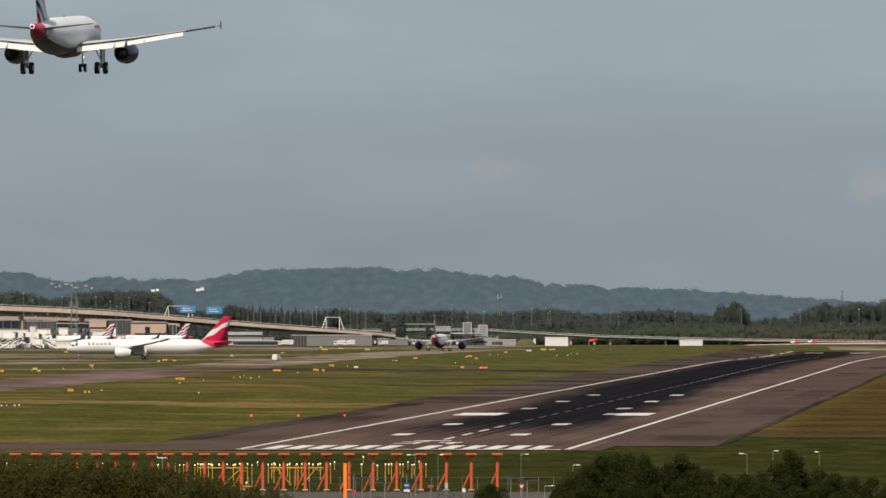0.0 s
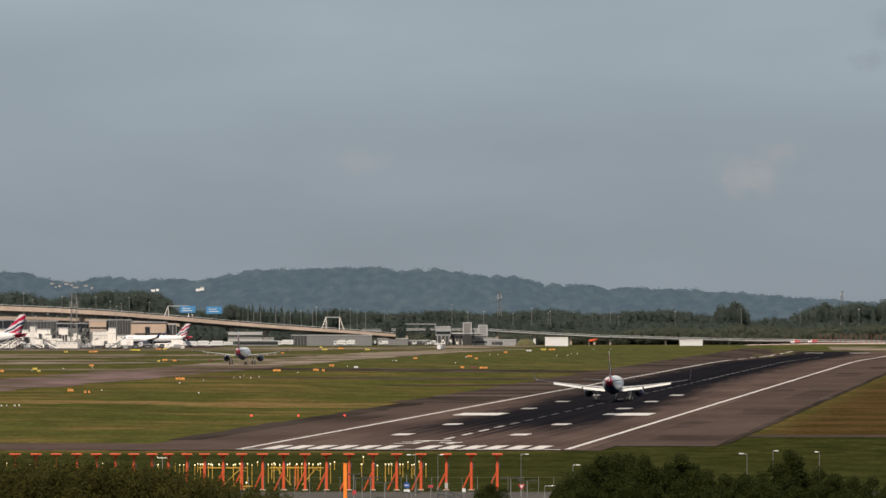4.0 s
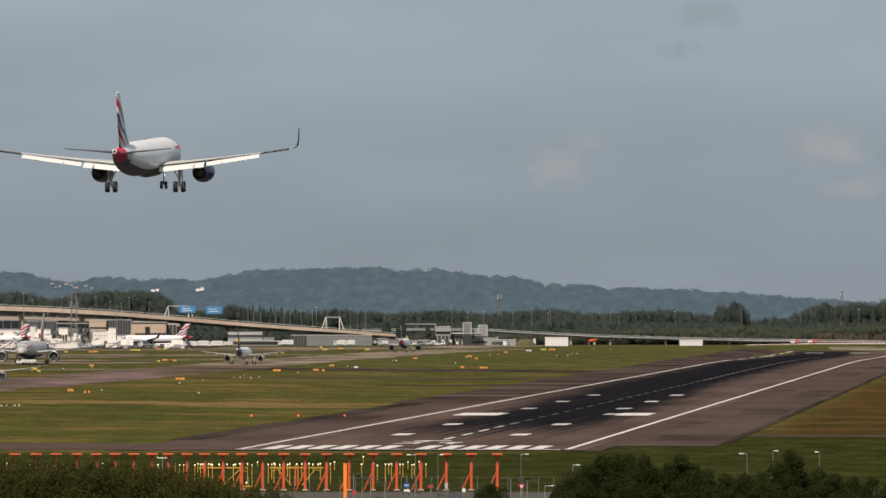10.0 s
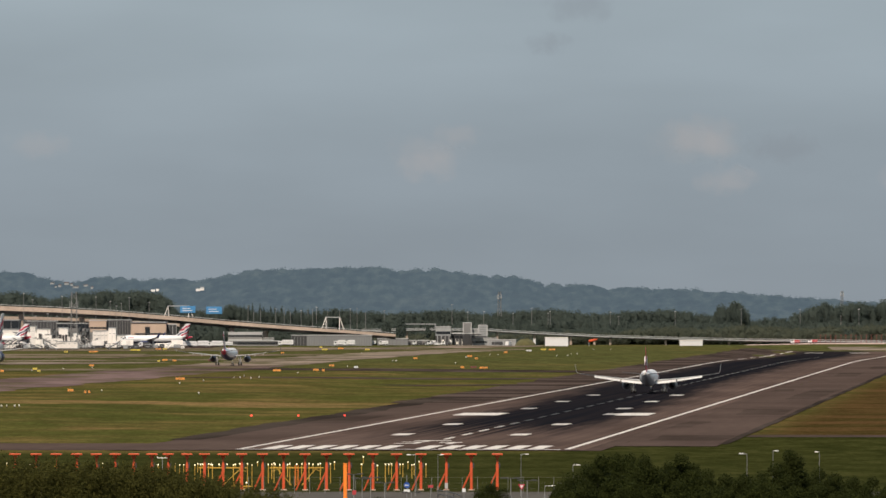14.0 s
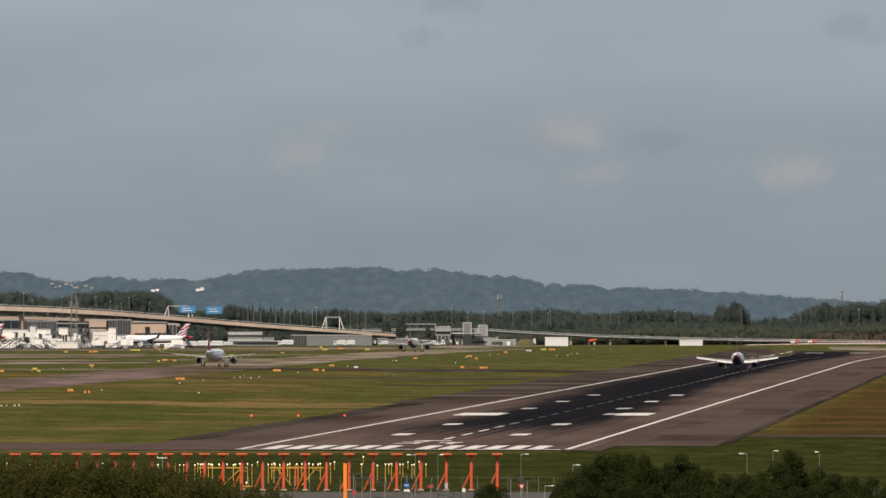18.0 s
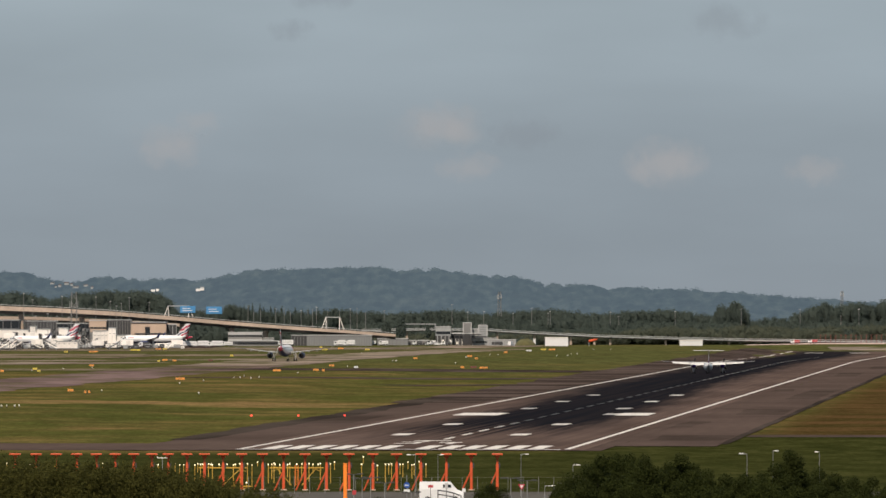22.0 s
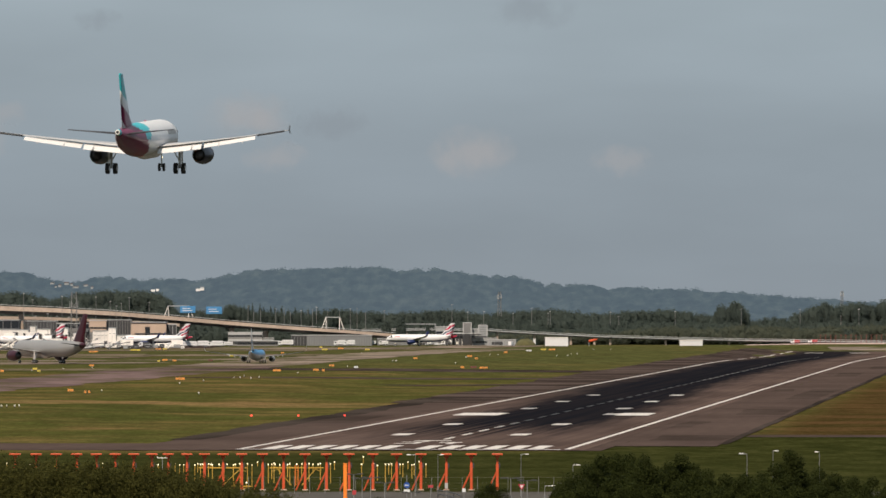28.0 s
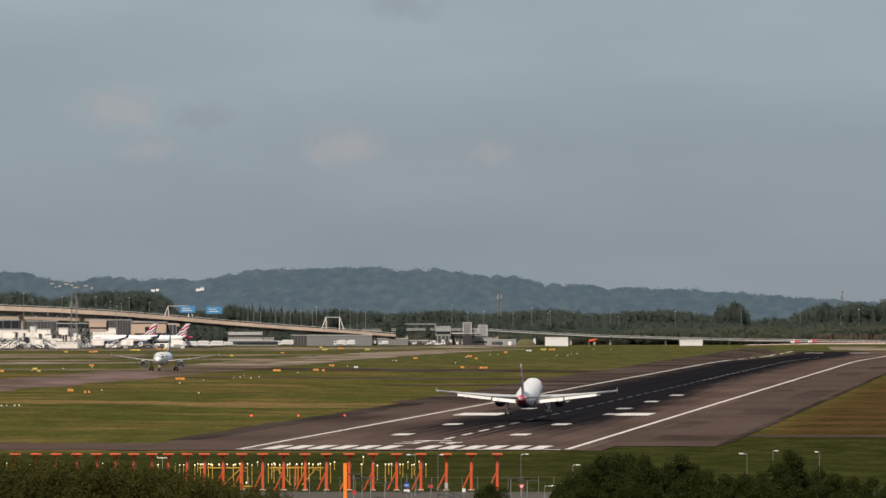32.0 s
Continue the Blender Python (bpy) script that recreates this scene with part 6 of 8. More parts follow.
def stair_truck(x, y, rz, h, paint="shed"):
    """Mobile passenger stairs: a sloping flight with rails on a low chassis."""
    g = thing("passenger_stairs", pose(x, y, gz(x, y) + 0.06, 0, 0, rz), ("grey" if paint == "shed" else "white") + " mobile passenger stairs on the apron", "stairs", "mobile stairs")
    part("chassis", boxed(-0.9, 0.9, -3.2, 3.2, 0.4, 0.9, 0.05), M["darkgrey"], g)
    part("flight", loft([[(-0.8, -3.0 + 5.6 * u, 0.9 + (h - 0.9) * u), (0.8, -3.0 + 5.6 * u, 0.9 + (h - 0.9) * u), (0.8, -2.6 + 5.6 * u, 0.6 + (h - 0.9) * u), (-0.8, -2.6 + 5.6 * u, 0.6 + (h - 0.9) * u)] for u in (0, 1)], smooth=False), M[paint], g)
    part("landing", boxed(-0.85, 0.85, 2.5, 3.9, h - 0.2, h, 0.03), M["grey"], g)
    for sx in (-1, 1):
        part("handrail", tubed((sx * 0.8, -3.0, 1.9), (sx * 0.8, 2.6, h + 1.0), 0.06, n=5), M["offwhite"], g)
        part("prop", tubed((sx * 0.7, 2.4, 0.9), (sx * 0.7, 2.6, h - 0.2), 0.09, n=5), M["darkgrey"], g)
        for wy in (-2.2, 2.2):
            part("wheel", wheel_bm(sx * 0.8, wy, 0.4, 0.28), [M["black"], M["silver"]], g)


for k in range(22):
    c, v = crng.uniform(-30, 235), crng.uniform(612, 619.5)
    Y = 25 * 15120.0 / (v - 530)
    stair_truck((c - 784) * Y / 15120.0, Y, crng.choice((80, 95, 110, 260, 275, 290)), crng.uniform(2.6, 5.4))
for c, v, rz, h in ((8, 622, 275, 4.6), (20, 621, 268, 5.0), (30, 620, 272, 4.2), (64, 620, 95, 3.6), (92, 621, 88, 4.0)):
    Y = 25 * 15120.0 / (v - 530)
    stair_truck((c - 784) * Y / 15120.0, Y, rz, h, "offwhite")


def tall_lamp(c, vt, y, vb=None, heads=True):
    x = (c - 784) * y / 15120.0
    zt = 25 - (vt - 530) * y / 15120.0
    zb = gz(x, y) if vb is None else 25 - (vb - 530) * y / 15120.0
    g = thing("lamp_post", pose(x, y, 0), "tall slim grey lamp post", "lamp post", "far lamp posts")
    part("pole", tubed((0, 0, zb), (0, 0, zt), 0.14, 0.10, n=6), M["post_grey"], g)
    if heads:
        part("lantern", boxed(-0.55, 0.55, -0.3, 0.3, zt - 0.1, zt + 0.15, 0.05), M["lightgrey"], g)


for c, vt in ((42, 520), (58, 531), (110, 525), (170, 526), (195, 534), (215, 537), (264, 536), (206, 542), (229, 527), (63, 560), (85, 556), (91, 563), (101, 560), (122, 562), (126, 556)):
    tall_lamp(c, vt, 4590 if vt < 540 else 4505)
for k, c in enumerate((439, 449, 461, 488, 503, 514, 533, 545, 553, 560, 580, 601, 620, 632, 647, 680)):
    tall_lamp(c, 544 + (k * 7) % 9, 4660, 585, k % 3 == 0)
for c, vt in ((800, 540), (828, 553), (856, 552), (908, 556), (941, 546), (970, 555), (974, 552), (1080, 553), (1095, 560), (1195, 552), (1312, 548), (1416, 548), (1520, 548), (1488, 560)):
    tall_lamp(c, vt, 4700, 575)


bank = thing("grass_bank", pose(44.27, 4585, gz(44.27, 4585) - 0.3), "rounded olive grass bank beside the cabin", "mound")
part("turf", loft([[(r * 5.2 * math.cos(a), r * 6 * math.sin(a), h * (1 + 0.12 * math.sin(3 * a))) for a in [k * math.pi / 9 for k in range(18)]] for r, h in ((1.15, 0.0), (1.02, 1.2), (0.86, 2.4), (0.55, 3.4), (0.15, 3.8))]), mat("mound_turf", (0.085, 0.078, 0.030), 0.95, var=0.3, size=1.5), bank)


def mast(c, vt, y, w, vb, label):
    x = (c - 784) * y / 15120.0
    zt, zb = 25 - (vt - 530) * y / 15120.0, 25 - (vb - 530) * y / 15120.0
    g = thing("lattice_mast", pose(x, y, 0), label, "mast")
    for sx in (-1, 1):
        for sy in (-1, 1):
            part("leg", tubed((sx * w / 2, sy * w / 2, zb), (sx * w / 3, sy * w / 3, zt), 0.05 + 0.055 * w, n=5), M["post_grey"], g)
    n = int((zt - zb) / w / 1.2)
    for k in range(n):
        z0, z1 = zb + (zt - zb) * k / n, zb + (zt - zb) * (k + 1) / n
        s = -1 if k % 2 else 1
        for sy in (-1, 1):
            part("brace", tubed((-s * sy * w / 2.3, sy * w / 2.3, z0), (s * sy * w / 2.3, sy * w / 2.3, z1), 0.05 + 0.025 * w, n=4), M["post_grey"], g)
    zp = zt - (zt - zb) * 0.27
    part("platform", boxed(-w * 0.62, w * 0.62, -w * 0.62, w * 0.62, zp, zp + 0.3), M["post_grey"], g)
    for k in (-0.58, -0.3, 0.32, 0.58):
        part("aerial", tubed((k * w, -w * 0.6, zp - 0.6), (k * w, -w * 0.6, zp + 1.0 + 0.5 * w), 0.10, n=5), M["lightgrey"], g)
    part("ring_beam", boxed(-w * 0.5, w * 0.5, -w * 0.5, w * 0.5, zt - (zt - zb) * 0.62, zt - (zt - zb) * 0.62 + 0.25), M["post_grey"], g)


mast(131, 517, 4500, 3.6, 613, "grey steel floodlight lattice mast")
mast(884, 516, 4720, 2.0, 560, "slim reddish lattice mast above trees")
mast(1490, 515, 4860, 1.5, 545, "distant lattice water tower mast")
# windsock
g = thing("windsock", pose(77.81, 4560, gz(77.81, 4560)), "orange-red windsock on a slim pole", "windsock")
part("pole", tubed((0, 0, 0), (0, 0, 3.4), 0.12, n=6), M["steel"], g)
part("sock", loft([[(x, y * r, 2.6 + 0.22 * x + z * r) for y, z in ((1, 0), (0.7, 0.7), (0, 1), (-0.7, 0.7), (-1, 0), (-0.7, -0.7), (0, -1), (0.7, -0.7))] for x, r in ((0, 0.75), (2.5, 0.6), (4.6, 0.4))]), M["orange"], g)
for k, c in enumerate(range(1452, 1640, 9)):
    antenna_frame((c - 784) * 4655 / 15120.0, 4655, 4.6, False, "far faded red localizer antenna frame", "far_red")
for c in (1407, 1438):
    box_truck((c - 784) * 4640 / 15120.0, 4640, 90, 5, 2.2, M["sign_red"], "red and white works vehicle at the runway end")
dark = thing("fuel_bowser", pose(28.95, 4560, gz(28.95, 4560) + 0.05, 0, 0, 90), "dark service vehicle on the taxiway edge", "truck")
part("body", boxed(-1.2, 1.2, -3, 1.2, 0.7, 2.4, 0.3), M["darkgrey"], dark)
part("cab", boxed(-1.1, 1.1, 1.3, 3, 0.6, 2.2, 0.2), M["darkgrey"], dark)
for sx in (-1, 1):
    for wy in (-1.8, 2.0):
        part("wheel", wheel_bm(sx * 1.0, wy, 0.45, 0.3), [M["black"], M["silver"]], dark)


# ---- woods and hills ----
def wood(name, crowns, quads, size, leaf, label, seed):
    """Many tree crowns as one mesh: lumpy bodies with leaf clumps standing out of them."""
    rng = np.random.default_rng(seed)
    na, nb = 11, 7
    th = np.linspace(0, 2 * np.pi, na, endpoint=False)
    ph = np.linspace(0.06, np.pi - 0.06, nb)
    unit = np.array([(math.sin(p) * math.cos(t), math.sin(p) * math.sin(t), math.cos(p)) for p in ph for t in th])
    faces = np.array([(j * na + i, j * na + (i + 1) % na, (j + 1) * na + (i + 1) % na, (j + 1) * na + i) for j in range(nb - 1) for i in range(na)])
    P, Q, cs, ss, ds, base = [], [], [], [], [], 0
    for x, y, zb, zt, r in crowns:
        h = (zt - zb) / 2
        bump = 0.60 + 0.24 * rng.random(len(unit))
        P.append(np.array((x, y, zb + h)) + unit * bump[:, None] * np.array((r, r, h)))
        Q.append(faces + base)
        base += len(unit)
        d = rng.normal(size=(quads, 3))
        d /= np.linalg.norm(d, axis=1)[:, None]
        rr = 0.70 + 0.36 * rng.random(quads)
        cs.append(np.stack([x + d[:, 0] * r * rr, y + d[:, 1] * r * rr, zb + h + d[:, 2] * h * rr], 1))
        ss.append(size * (0.5 + 0.8 * rng.random(quads)))
        ds.append(d)
    p, q = leaf_quads(np.concatenate(cs), np.concatenate(ss), rng, np.concatenate(ds) * np.array((0.5, 1.0, 0.5)) + np.array((-0.15, -0.6, 0.45)), 0.9)
    P, Q = np.concatenate(P + [p]), np.concatenate(Q + [q + base])
    return tagged(new(name, soup(name, P, Q, leaf)), label, "woods", kind="stuff")


wr = random.Random(12)
crowns = []


def belt(c0, c1, tops, y, step, r, low=None):
    c = c0
    while c < c1:
        v = np.interp(c, *zip(*tops)) + wr.uniform(-1.8, 4.5)
        yy = y + wr.uniform(-14, 14)
        zt = 25 - (v - 530) * yy / 15120.0
        rad = 0.74 * r * wr.uniform(0.6, 1.4)
        crowns.append(((c - 784) * yy / 15120.0, yy, 0 if low is None else zt - low, zt, rad))
        c += 0.56 * step * wr.uniform(0.5, 1.5)


belt(-700, 300, ((-700, 505), (-100, 512), (0, 517), (30, 514), (60, 519), (90, 527), (105, 525), (150, 514), (200, 512), (260, 513), (285, 518), (300, 530)), 4800, 8, 6.0, 13)
belt(-700, 312, ((-700, 525), (0, 529), (300, 540)), 4785, 9, 5.5, 14)
belt(-700, 660, ((-700, 546), (0, 549), (300, 562), (420, 566), (660, 566)), 4765, 9, 5.0, 14)
belt(-700, 700, ((-700, 572), (300, 580), (700, 590)), 4745, 9, 4.5, 12)
belt(300, 420, ((300, 550), (400, 547), (412, 538), (420, 538)), 4790, 8, 3.6, 10)
belt(400, 660, ((400, 539), (420, 537), (440, 548), (500, 550), (560, 551), (600, 546), (660, 550)), 4775, 7, 3.6, 11)
belt(432, 610, ((432, 537), (475, 538), (500, 543), (610, 545)), 4760, 16, 1.2, 16)
belt(600, 1270, ((600, 553), (700, 551), (790, 547), (860, 553), (910, 549), (975, 544), (1040, 553), (1100, 550), (1180, 547), (1260, 556)), 4790, 8, 4.6, 10)
belt(640, 1268, ((640, 570), (800, 566), (1000, 562), (1260, 568)), 4760, 8, 4.6, 12)
belt(1262, 1325, ((1262, 558), (1269, 541), (1282, 538), (1288, 543), (1296, 532), (1310, 533), (1319, 543), (1325, 556)), 4760, 6, 3.6, 14)
belt(1320, 1420, ((1320, 564), (1420, 559)), 4780, 8, 4.4, 12)
belt(1405, 1800, ((1405, 552), (1430, 545), (1462, 531), (1480, 540), (1500, 534), (1535, 532), (1550, 540), (1560, 528), (1800, 525)), 4760, 7, 4.4, 14)
belt(1255, 1800, ((1255, 570), (1400, 568), (1568, 564), (1800, 564)), 4740, 8, 4.6, 12)
belt(640, 1800, ((640, 584), (900, 580), (1100, 578), (1400, 580), (1568, 580), (1800, 580)), 4722, 7, 4.2, 12)
belt(908, 948, ((908, 602), (925, 597), (948, 601)), 4640, 5, 2.2, 5)
for c, v, r in ((538, 572, 1.8), (560, 572, 1.8), (681, 564, 1.7), (686, 568, 1.5), (706, 560, 1.8), (712, 563, 1.8), (757, 577, 1.6), (545, 558, 1.2)):
    for k in range(3):
        yy = 4648
        crowns.append(((c + k % 2 - 784) * yy / 15120.0, yy, 3 + k, 25 - (v + 3 * k - 530) * yy / 15120.0, r * (0.8 + 0.2 * k)))
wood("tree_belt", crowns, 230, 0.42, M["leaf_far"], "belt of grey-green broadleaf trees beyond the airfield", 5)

crowns = []
belt(640, 1800, ((640, 592), (800, 589), (900, 592), (1000, 586), (1100, 590), (1200, 584), (1300, 589), (1400, 585), (1500, 590), (1568, 588), (1800, 588)), 4703, 7, 4.2, 6.5)
belt(1100, 1800, ((1100, 584), (1180, 576), (1260, 580), (1340, 574), (1420, 580), (1500, 575), (1800, 578)), 4712, 9, 5.0, 7)
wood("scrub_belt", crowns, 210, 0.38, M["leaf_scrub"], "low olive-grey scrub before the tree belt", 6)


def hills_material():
    m = bpy.data.materials.new("hazed_wooded_hills")
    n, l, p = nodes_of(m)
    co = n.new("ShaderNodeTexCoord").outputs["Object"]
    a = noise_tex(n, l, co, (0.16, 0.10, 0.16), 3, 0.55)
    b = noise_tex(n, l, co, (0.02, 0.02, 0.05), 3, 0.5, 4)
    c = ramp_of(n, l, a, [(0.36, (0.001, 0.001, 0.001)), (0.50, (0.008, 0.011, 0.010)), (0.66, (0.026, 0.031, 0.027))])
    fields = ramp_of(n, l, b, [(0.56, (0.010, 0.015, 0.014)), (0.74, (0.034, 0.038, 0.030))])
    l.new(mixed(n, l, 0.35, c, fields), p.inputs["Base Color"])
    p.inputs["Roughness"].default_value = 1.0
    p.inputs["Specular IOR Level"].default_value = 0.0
    # blue-grey emission stands in for the haze in front of the hills
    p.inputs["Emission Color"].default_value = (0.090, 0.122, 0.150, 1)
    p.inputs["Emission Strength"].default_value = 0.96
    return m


def hills():
    prof = ((-3000, 500), (-900, 488), (0, 481), (40, 481), (60, 487), (100, 496), (125, 501), (165, 490), (210, 491), (250, 497), (300, 493), (350, 497), (390, 488), (430, 483), (455, 478), (520, 477), (560, 475), (600, 473), (640, 474),
            (680, 473), (700, 479), (790, 477), (830, 485), (900, 490), (930, 492), (960, 503), (990, 507), (1020, 502), (1050, 504), (1080, 511), (1115, 505), (1140, 506), (1160, 513), (1215, 511), (1280, 518), (1340, 521), (1370, 520), (1430, 528),
            (1480, 531), (1568, 536), (1900, 540), (4000, 520))
    xs, vs = zip(*prof)
    P, Q = [], []
    nx, nz = 900, 34
    for j in range(nz + 1):
        u = j / nz
        for i in range(nx + 1):
            c = -1500 + 4600 * i / nx
            y = 4840 + 80 * u
            z = (25 - (np.interp(c, xs, vs) - 530) * 4920 / 15120.0) * u ** 0.8
            x = (c - 784) * y / 15120.0
            lump = noise.turbulence(Vector((x * 0.09, y * 0.2, z * 0.16)), 3, False) * 2.2 - 1.0
            P.append((x, y - lump * 1.6, z + lump * (0.8 if u > 0 else 0)))
    for j in range(nz):
        for i in range(nx):
            a = j * (nx + 1) + i
            Q.append((a, a + 1, a + nx + 2, a + nx + 1))
    b = len(P)
    P.extend((P[nz * (nx + 1) + i][0], 4965, 0) for i in range(nx + 1))
    for i in range(nx):
        Q.append((nz * (nx + 1) + i, nz * (nx + 1) + i + 1, b + i + 1, b + i))
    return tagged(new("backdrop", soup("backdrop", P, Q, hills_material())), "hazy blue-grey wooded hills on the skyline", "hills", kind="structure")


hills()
ridge = []
wr.seed(3)
HP = ((0, 481), (40, 481), (60, 487), (100, 496), (125, 501), (165, 490), (210, 491), (250, 497), (300, 493), (350, 497), (390, 488), (430, 483), (455, 478), (520, 477), (600, 473), (680, 473), (700, 479), (790, 477), (830, 485), (930, 492), (960, 503), (1020, 502), (1080, 511), (1115, 505), (1160, 513), (1215, 511), (1340, 521), (1430, 528), (1568, 536))
c = -300
while c < 1850:
    v = np.interp(c, *zip(*HP)) + wr.uniform(-2.5, 3)
    yy = 4925
    zt = 25 - (v - 530) * yy / 15120.0
    r = wr.uniform(2.4, 6.0)
    ridge.append(((c - 784) * yy / 15120.0, yy, zt - 6.0, zt + (r - 3.2) * 0.5, r))
    c += wr.uniform(5, 15)
# the ridge trees glow in the same blue-grey, as painted haze
M["leaf_ridge"] = leaf_material("hazed_skyline_foliage", (0.006, 0.009, 0.009), (0.020, 0.026, 0.022), (0.090, 0.122, 0.150), 0.95, through_leaf=0.0)
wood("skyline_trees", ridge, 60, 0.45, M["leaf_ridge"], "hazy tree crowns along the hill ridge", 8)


def hill_spot(c, v):
    """The point of the hillside at a bearing and height."""
    top = np.interp(c, *zip(*HP))
    best = min((k / 400 for k in range(20, 400)), key=lambda u: abs((25 - (top - 530) * 4920 / 15120.0) * u ** 0.8 - (25 - (v - 530) * (4840 + 80 * u) / 15120.0)))
    y = 4840 + 80 * best
    return (c - 784) * y / 15120.0, y - 2.6, 25 - (v - 530) * y / 15120.0


M["roof_tile"] = mat("faded_roof_tile", (0.085, 0.052, 0.046), 0.8, var=0.2, size=2)
for c, v, w, h, roof in ((351, 513, 2.6, 1.3, 0), (358, 512, 2.2, 1.9, 0), (118, 502, 2.4, 1.2, 1), (106, 506, 1.6, 1.1, 1), (93, 501, 2.4, 0.7, 1), (127, 504, 1.4, 1.0, 1), (134, 508, 3.2, 0.7, 1), (152, 505, 2.4, 0.6, 1), (163, 509, 1.4, 0.9, 1), (99, 507, 1.2, 0.6, 1),
                         (271, 514, 2.2, 0.9, 0), (279, 513, 1.6, 0.9, 0), ):
    g = thing("hillside_house", pose(*hill_spot(c, v)), "distant pale house on the hillside" if not roof else "distant red-roofed house on the hillside", "house", "hillside houses")
    h *= 0.7
    part("wall", boxed(-w / 2, w / 2, 0, 3, -0.8, h * 0.55), M["grey"] if roof else M["offwhite"], g)
    part("roof", loft([[(sx * w * 0.52, -0.2, h * 0.55), (sx * w * 0.52, 1.5, h), (sx * w * 0.52, 3.2, h * 0.55)] for sx in (-1, 1)], smooth=False), M["roof_tile"] if roof else M["grey"], g)


# ---- what moves ----
plane["PK"].matrix_basis = pose(-150.59, 4447.06, 0.06, 0, 0, 88)


def bus(label):
    g = thing("double_decker_bus", pose(0, 0, 0), label, "bus")
    prof = ((-5.5, 0.5, 4.0, 1.1), (-5.42, 0.36, 4.22, 1.22), (-5.2, 0.35, 4.30, 1.25), (4.5, 0.35, 4.33, 1.25), (5.0, 0.35, 4.26, 1.22), (5.3, 0.36, 4.05, 1.15), (5.45, 0.4, 3.6, 1.05), (5.5, 0.5, 2.9, 1.0))
    body = part("body", loft([[(-w, y, a), (w, y, a), (w, y, b - 0.3), (w * 0.93, y, b - 0.08), (w * 0.75, y, b), (-w * 0.75, y, b), (-w * 0.93, y, b - 0.08), (-w, y, b - 0.3)] for y, a, b, w in prof], smooth=False), M["bus_red"], g)
    part("roof_pod", boxed(-0.9, 0.9, -5.0, 4.2, 4.34, 4.40, 0.03), M["bus_red"], g)
    part("front_trim", loft([[(-w, y, z), (w, y, z), (w, y + 0.05, z + 0.06), (-w, y + 0.05, z + 0.06)] for y, z, w in ((2.9, 4.34, 0.9), (4.5, 4.34, 1.05), (5.05, 4.25, 1.1), (5.33, 4.05, 1.1), (5.48, 3.6, 1.0))], smooth=False), M["offwhite"], body, "white trim round the upper front")
    for sx in (-1, 1):
        for z0, z1, ya, yb, n in ((0.95, 1.75, -4.6, 3.6, 6), (3.0, 3.80, -4.75, 4.95, 6)):
            part("glazing_band", boxed(sx * 1.25 - 0.02, sx * 1.25 + 0.02, ya, yb, z0 - 0.05, z1 + 0.05), M["black"], body)
            for k in range(n):
                d = (yb - ya) / n
                part("window", boxed(sx * 1.26 - 0.03, sx * 1.26 + 0.03, ya + d * k + 0.04, ya + d * (k + 1) - 0.04, z0, z1), M["glass"], body)
        part("advert_panel", boxed(sx * 1.25 - 0.025, sx * 1.25 + 0.025, -3.3, 4.3, 2.08, 2.54), M["darkgrey"], body, "dark advertising strip")
        for p, q in ((-3.0, -1.9), (-1.7, 0.2), (2.2, 3.8)):
            part("writing_bar", boxed(sx * 1.25 - 0.04, sx * 1.25 + 0.04, p, q, 2.22, 2.42), M["white"], body)
        part("route_plate", boxed(sx * 1.25 - 0.04, sx * 1.25 + 0.04, 0.6, 2.0, 1.95, 2.66), M["purple"], body, "purple and blue poster square")
        part("door", boxed(sx * 1.25 - 0.03, sx * 1.25 + 0.03, 3.8, 5.0, 0.45, 1.9), M["glass"], body)
        part("mirror", boxed(sx * 1.35 - 0.08, sx * 1.35 + 0.08, 5.3, 5.7, 2.0, 2.35, 0.03), M["black"], body)
        for wy in (-3.2, 3.0):
            part("wheel", wheel_bm(sx * 1.08, wy, 0.5, 0.3), [M["black"], M["silver"]], g)
    part("windscreen", boxed(-0.95, 0.95, 5.45, 5.54, 1.1, 2.2), M["glass"], body)
    part("upper_windscreen", boxed(-0.95, 0.95, 5.40, 5.50, 3.0, 3.6), M["glass"], body)
    return g


def car(label, paint, van=False):
    g = thing("van" if van else "car", pose(0, 0, 0), label, "van" if van else "car")
    if van:
        prof = ((-2.7, 0.45, 2.3), (-2.65, 0.4, 2.45), (1.1, 0.4, 2.45), (1.9, 0.4, 1.5), (2.7, 0.4, 1.2), (2.75, 0.5, 0.9))
        w = 0.98
    else:
        prof = ((-2.1, 0.5, 0.95), (-1.9, 0.35, 1.05), (-1.2, 0.3, 1.45), (0.3, 0.3, 1.45), (1.0, 0.3, 1.0), (1.9, 0.35, 0.85), (2.1, 0.45, 0.7))
        w = 0.88
    body = part("body", loft([[(-w, y, a), (w, y, a), (w, y, (a + b) / 2 + 0.1), (w * 0.82, y, b), (-w * 0.82, y, b), (-w, y, (a + b) / 2 + 0.1)] for y, a, b in prof], smooth=False), paint, g)
    zt = 2.2 if van else 1.38
    for sx in (-1, 1):
        part("side_window", boxed(sx * w * 0.90 - 0.06, sx * w * 0.90 + 0.06, 0.2 if van else -1.1, 1.2 if van else 0.3, zt - 0.5, zt - 0.08), M["glass"], body)
        for wy in ((-1.7, 1.75) if van else (-1.3, 1.3)):
            part("wheel", wheel_bm(sx * (w - 0.08), wy, 0.33, 0.22), [M["black"], M["silver"]], g)
    part("windscreen", loft([[(-w * 0.75, y, z), (w * 0.75, y, z), (w * 0.75, y - 0.08, z + 0.05), (-w * 0.75, y - 0.08, z + 0.05)] for y, z in (((1.95, 1.55), (1.2, 2.38)) if van else ((1.02, 1.05), (0.42, 1.42)))], smooth=False), M["glass"], body)
    return g


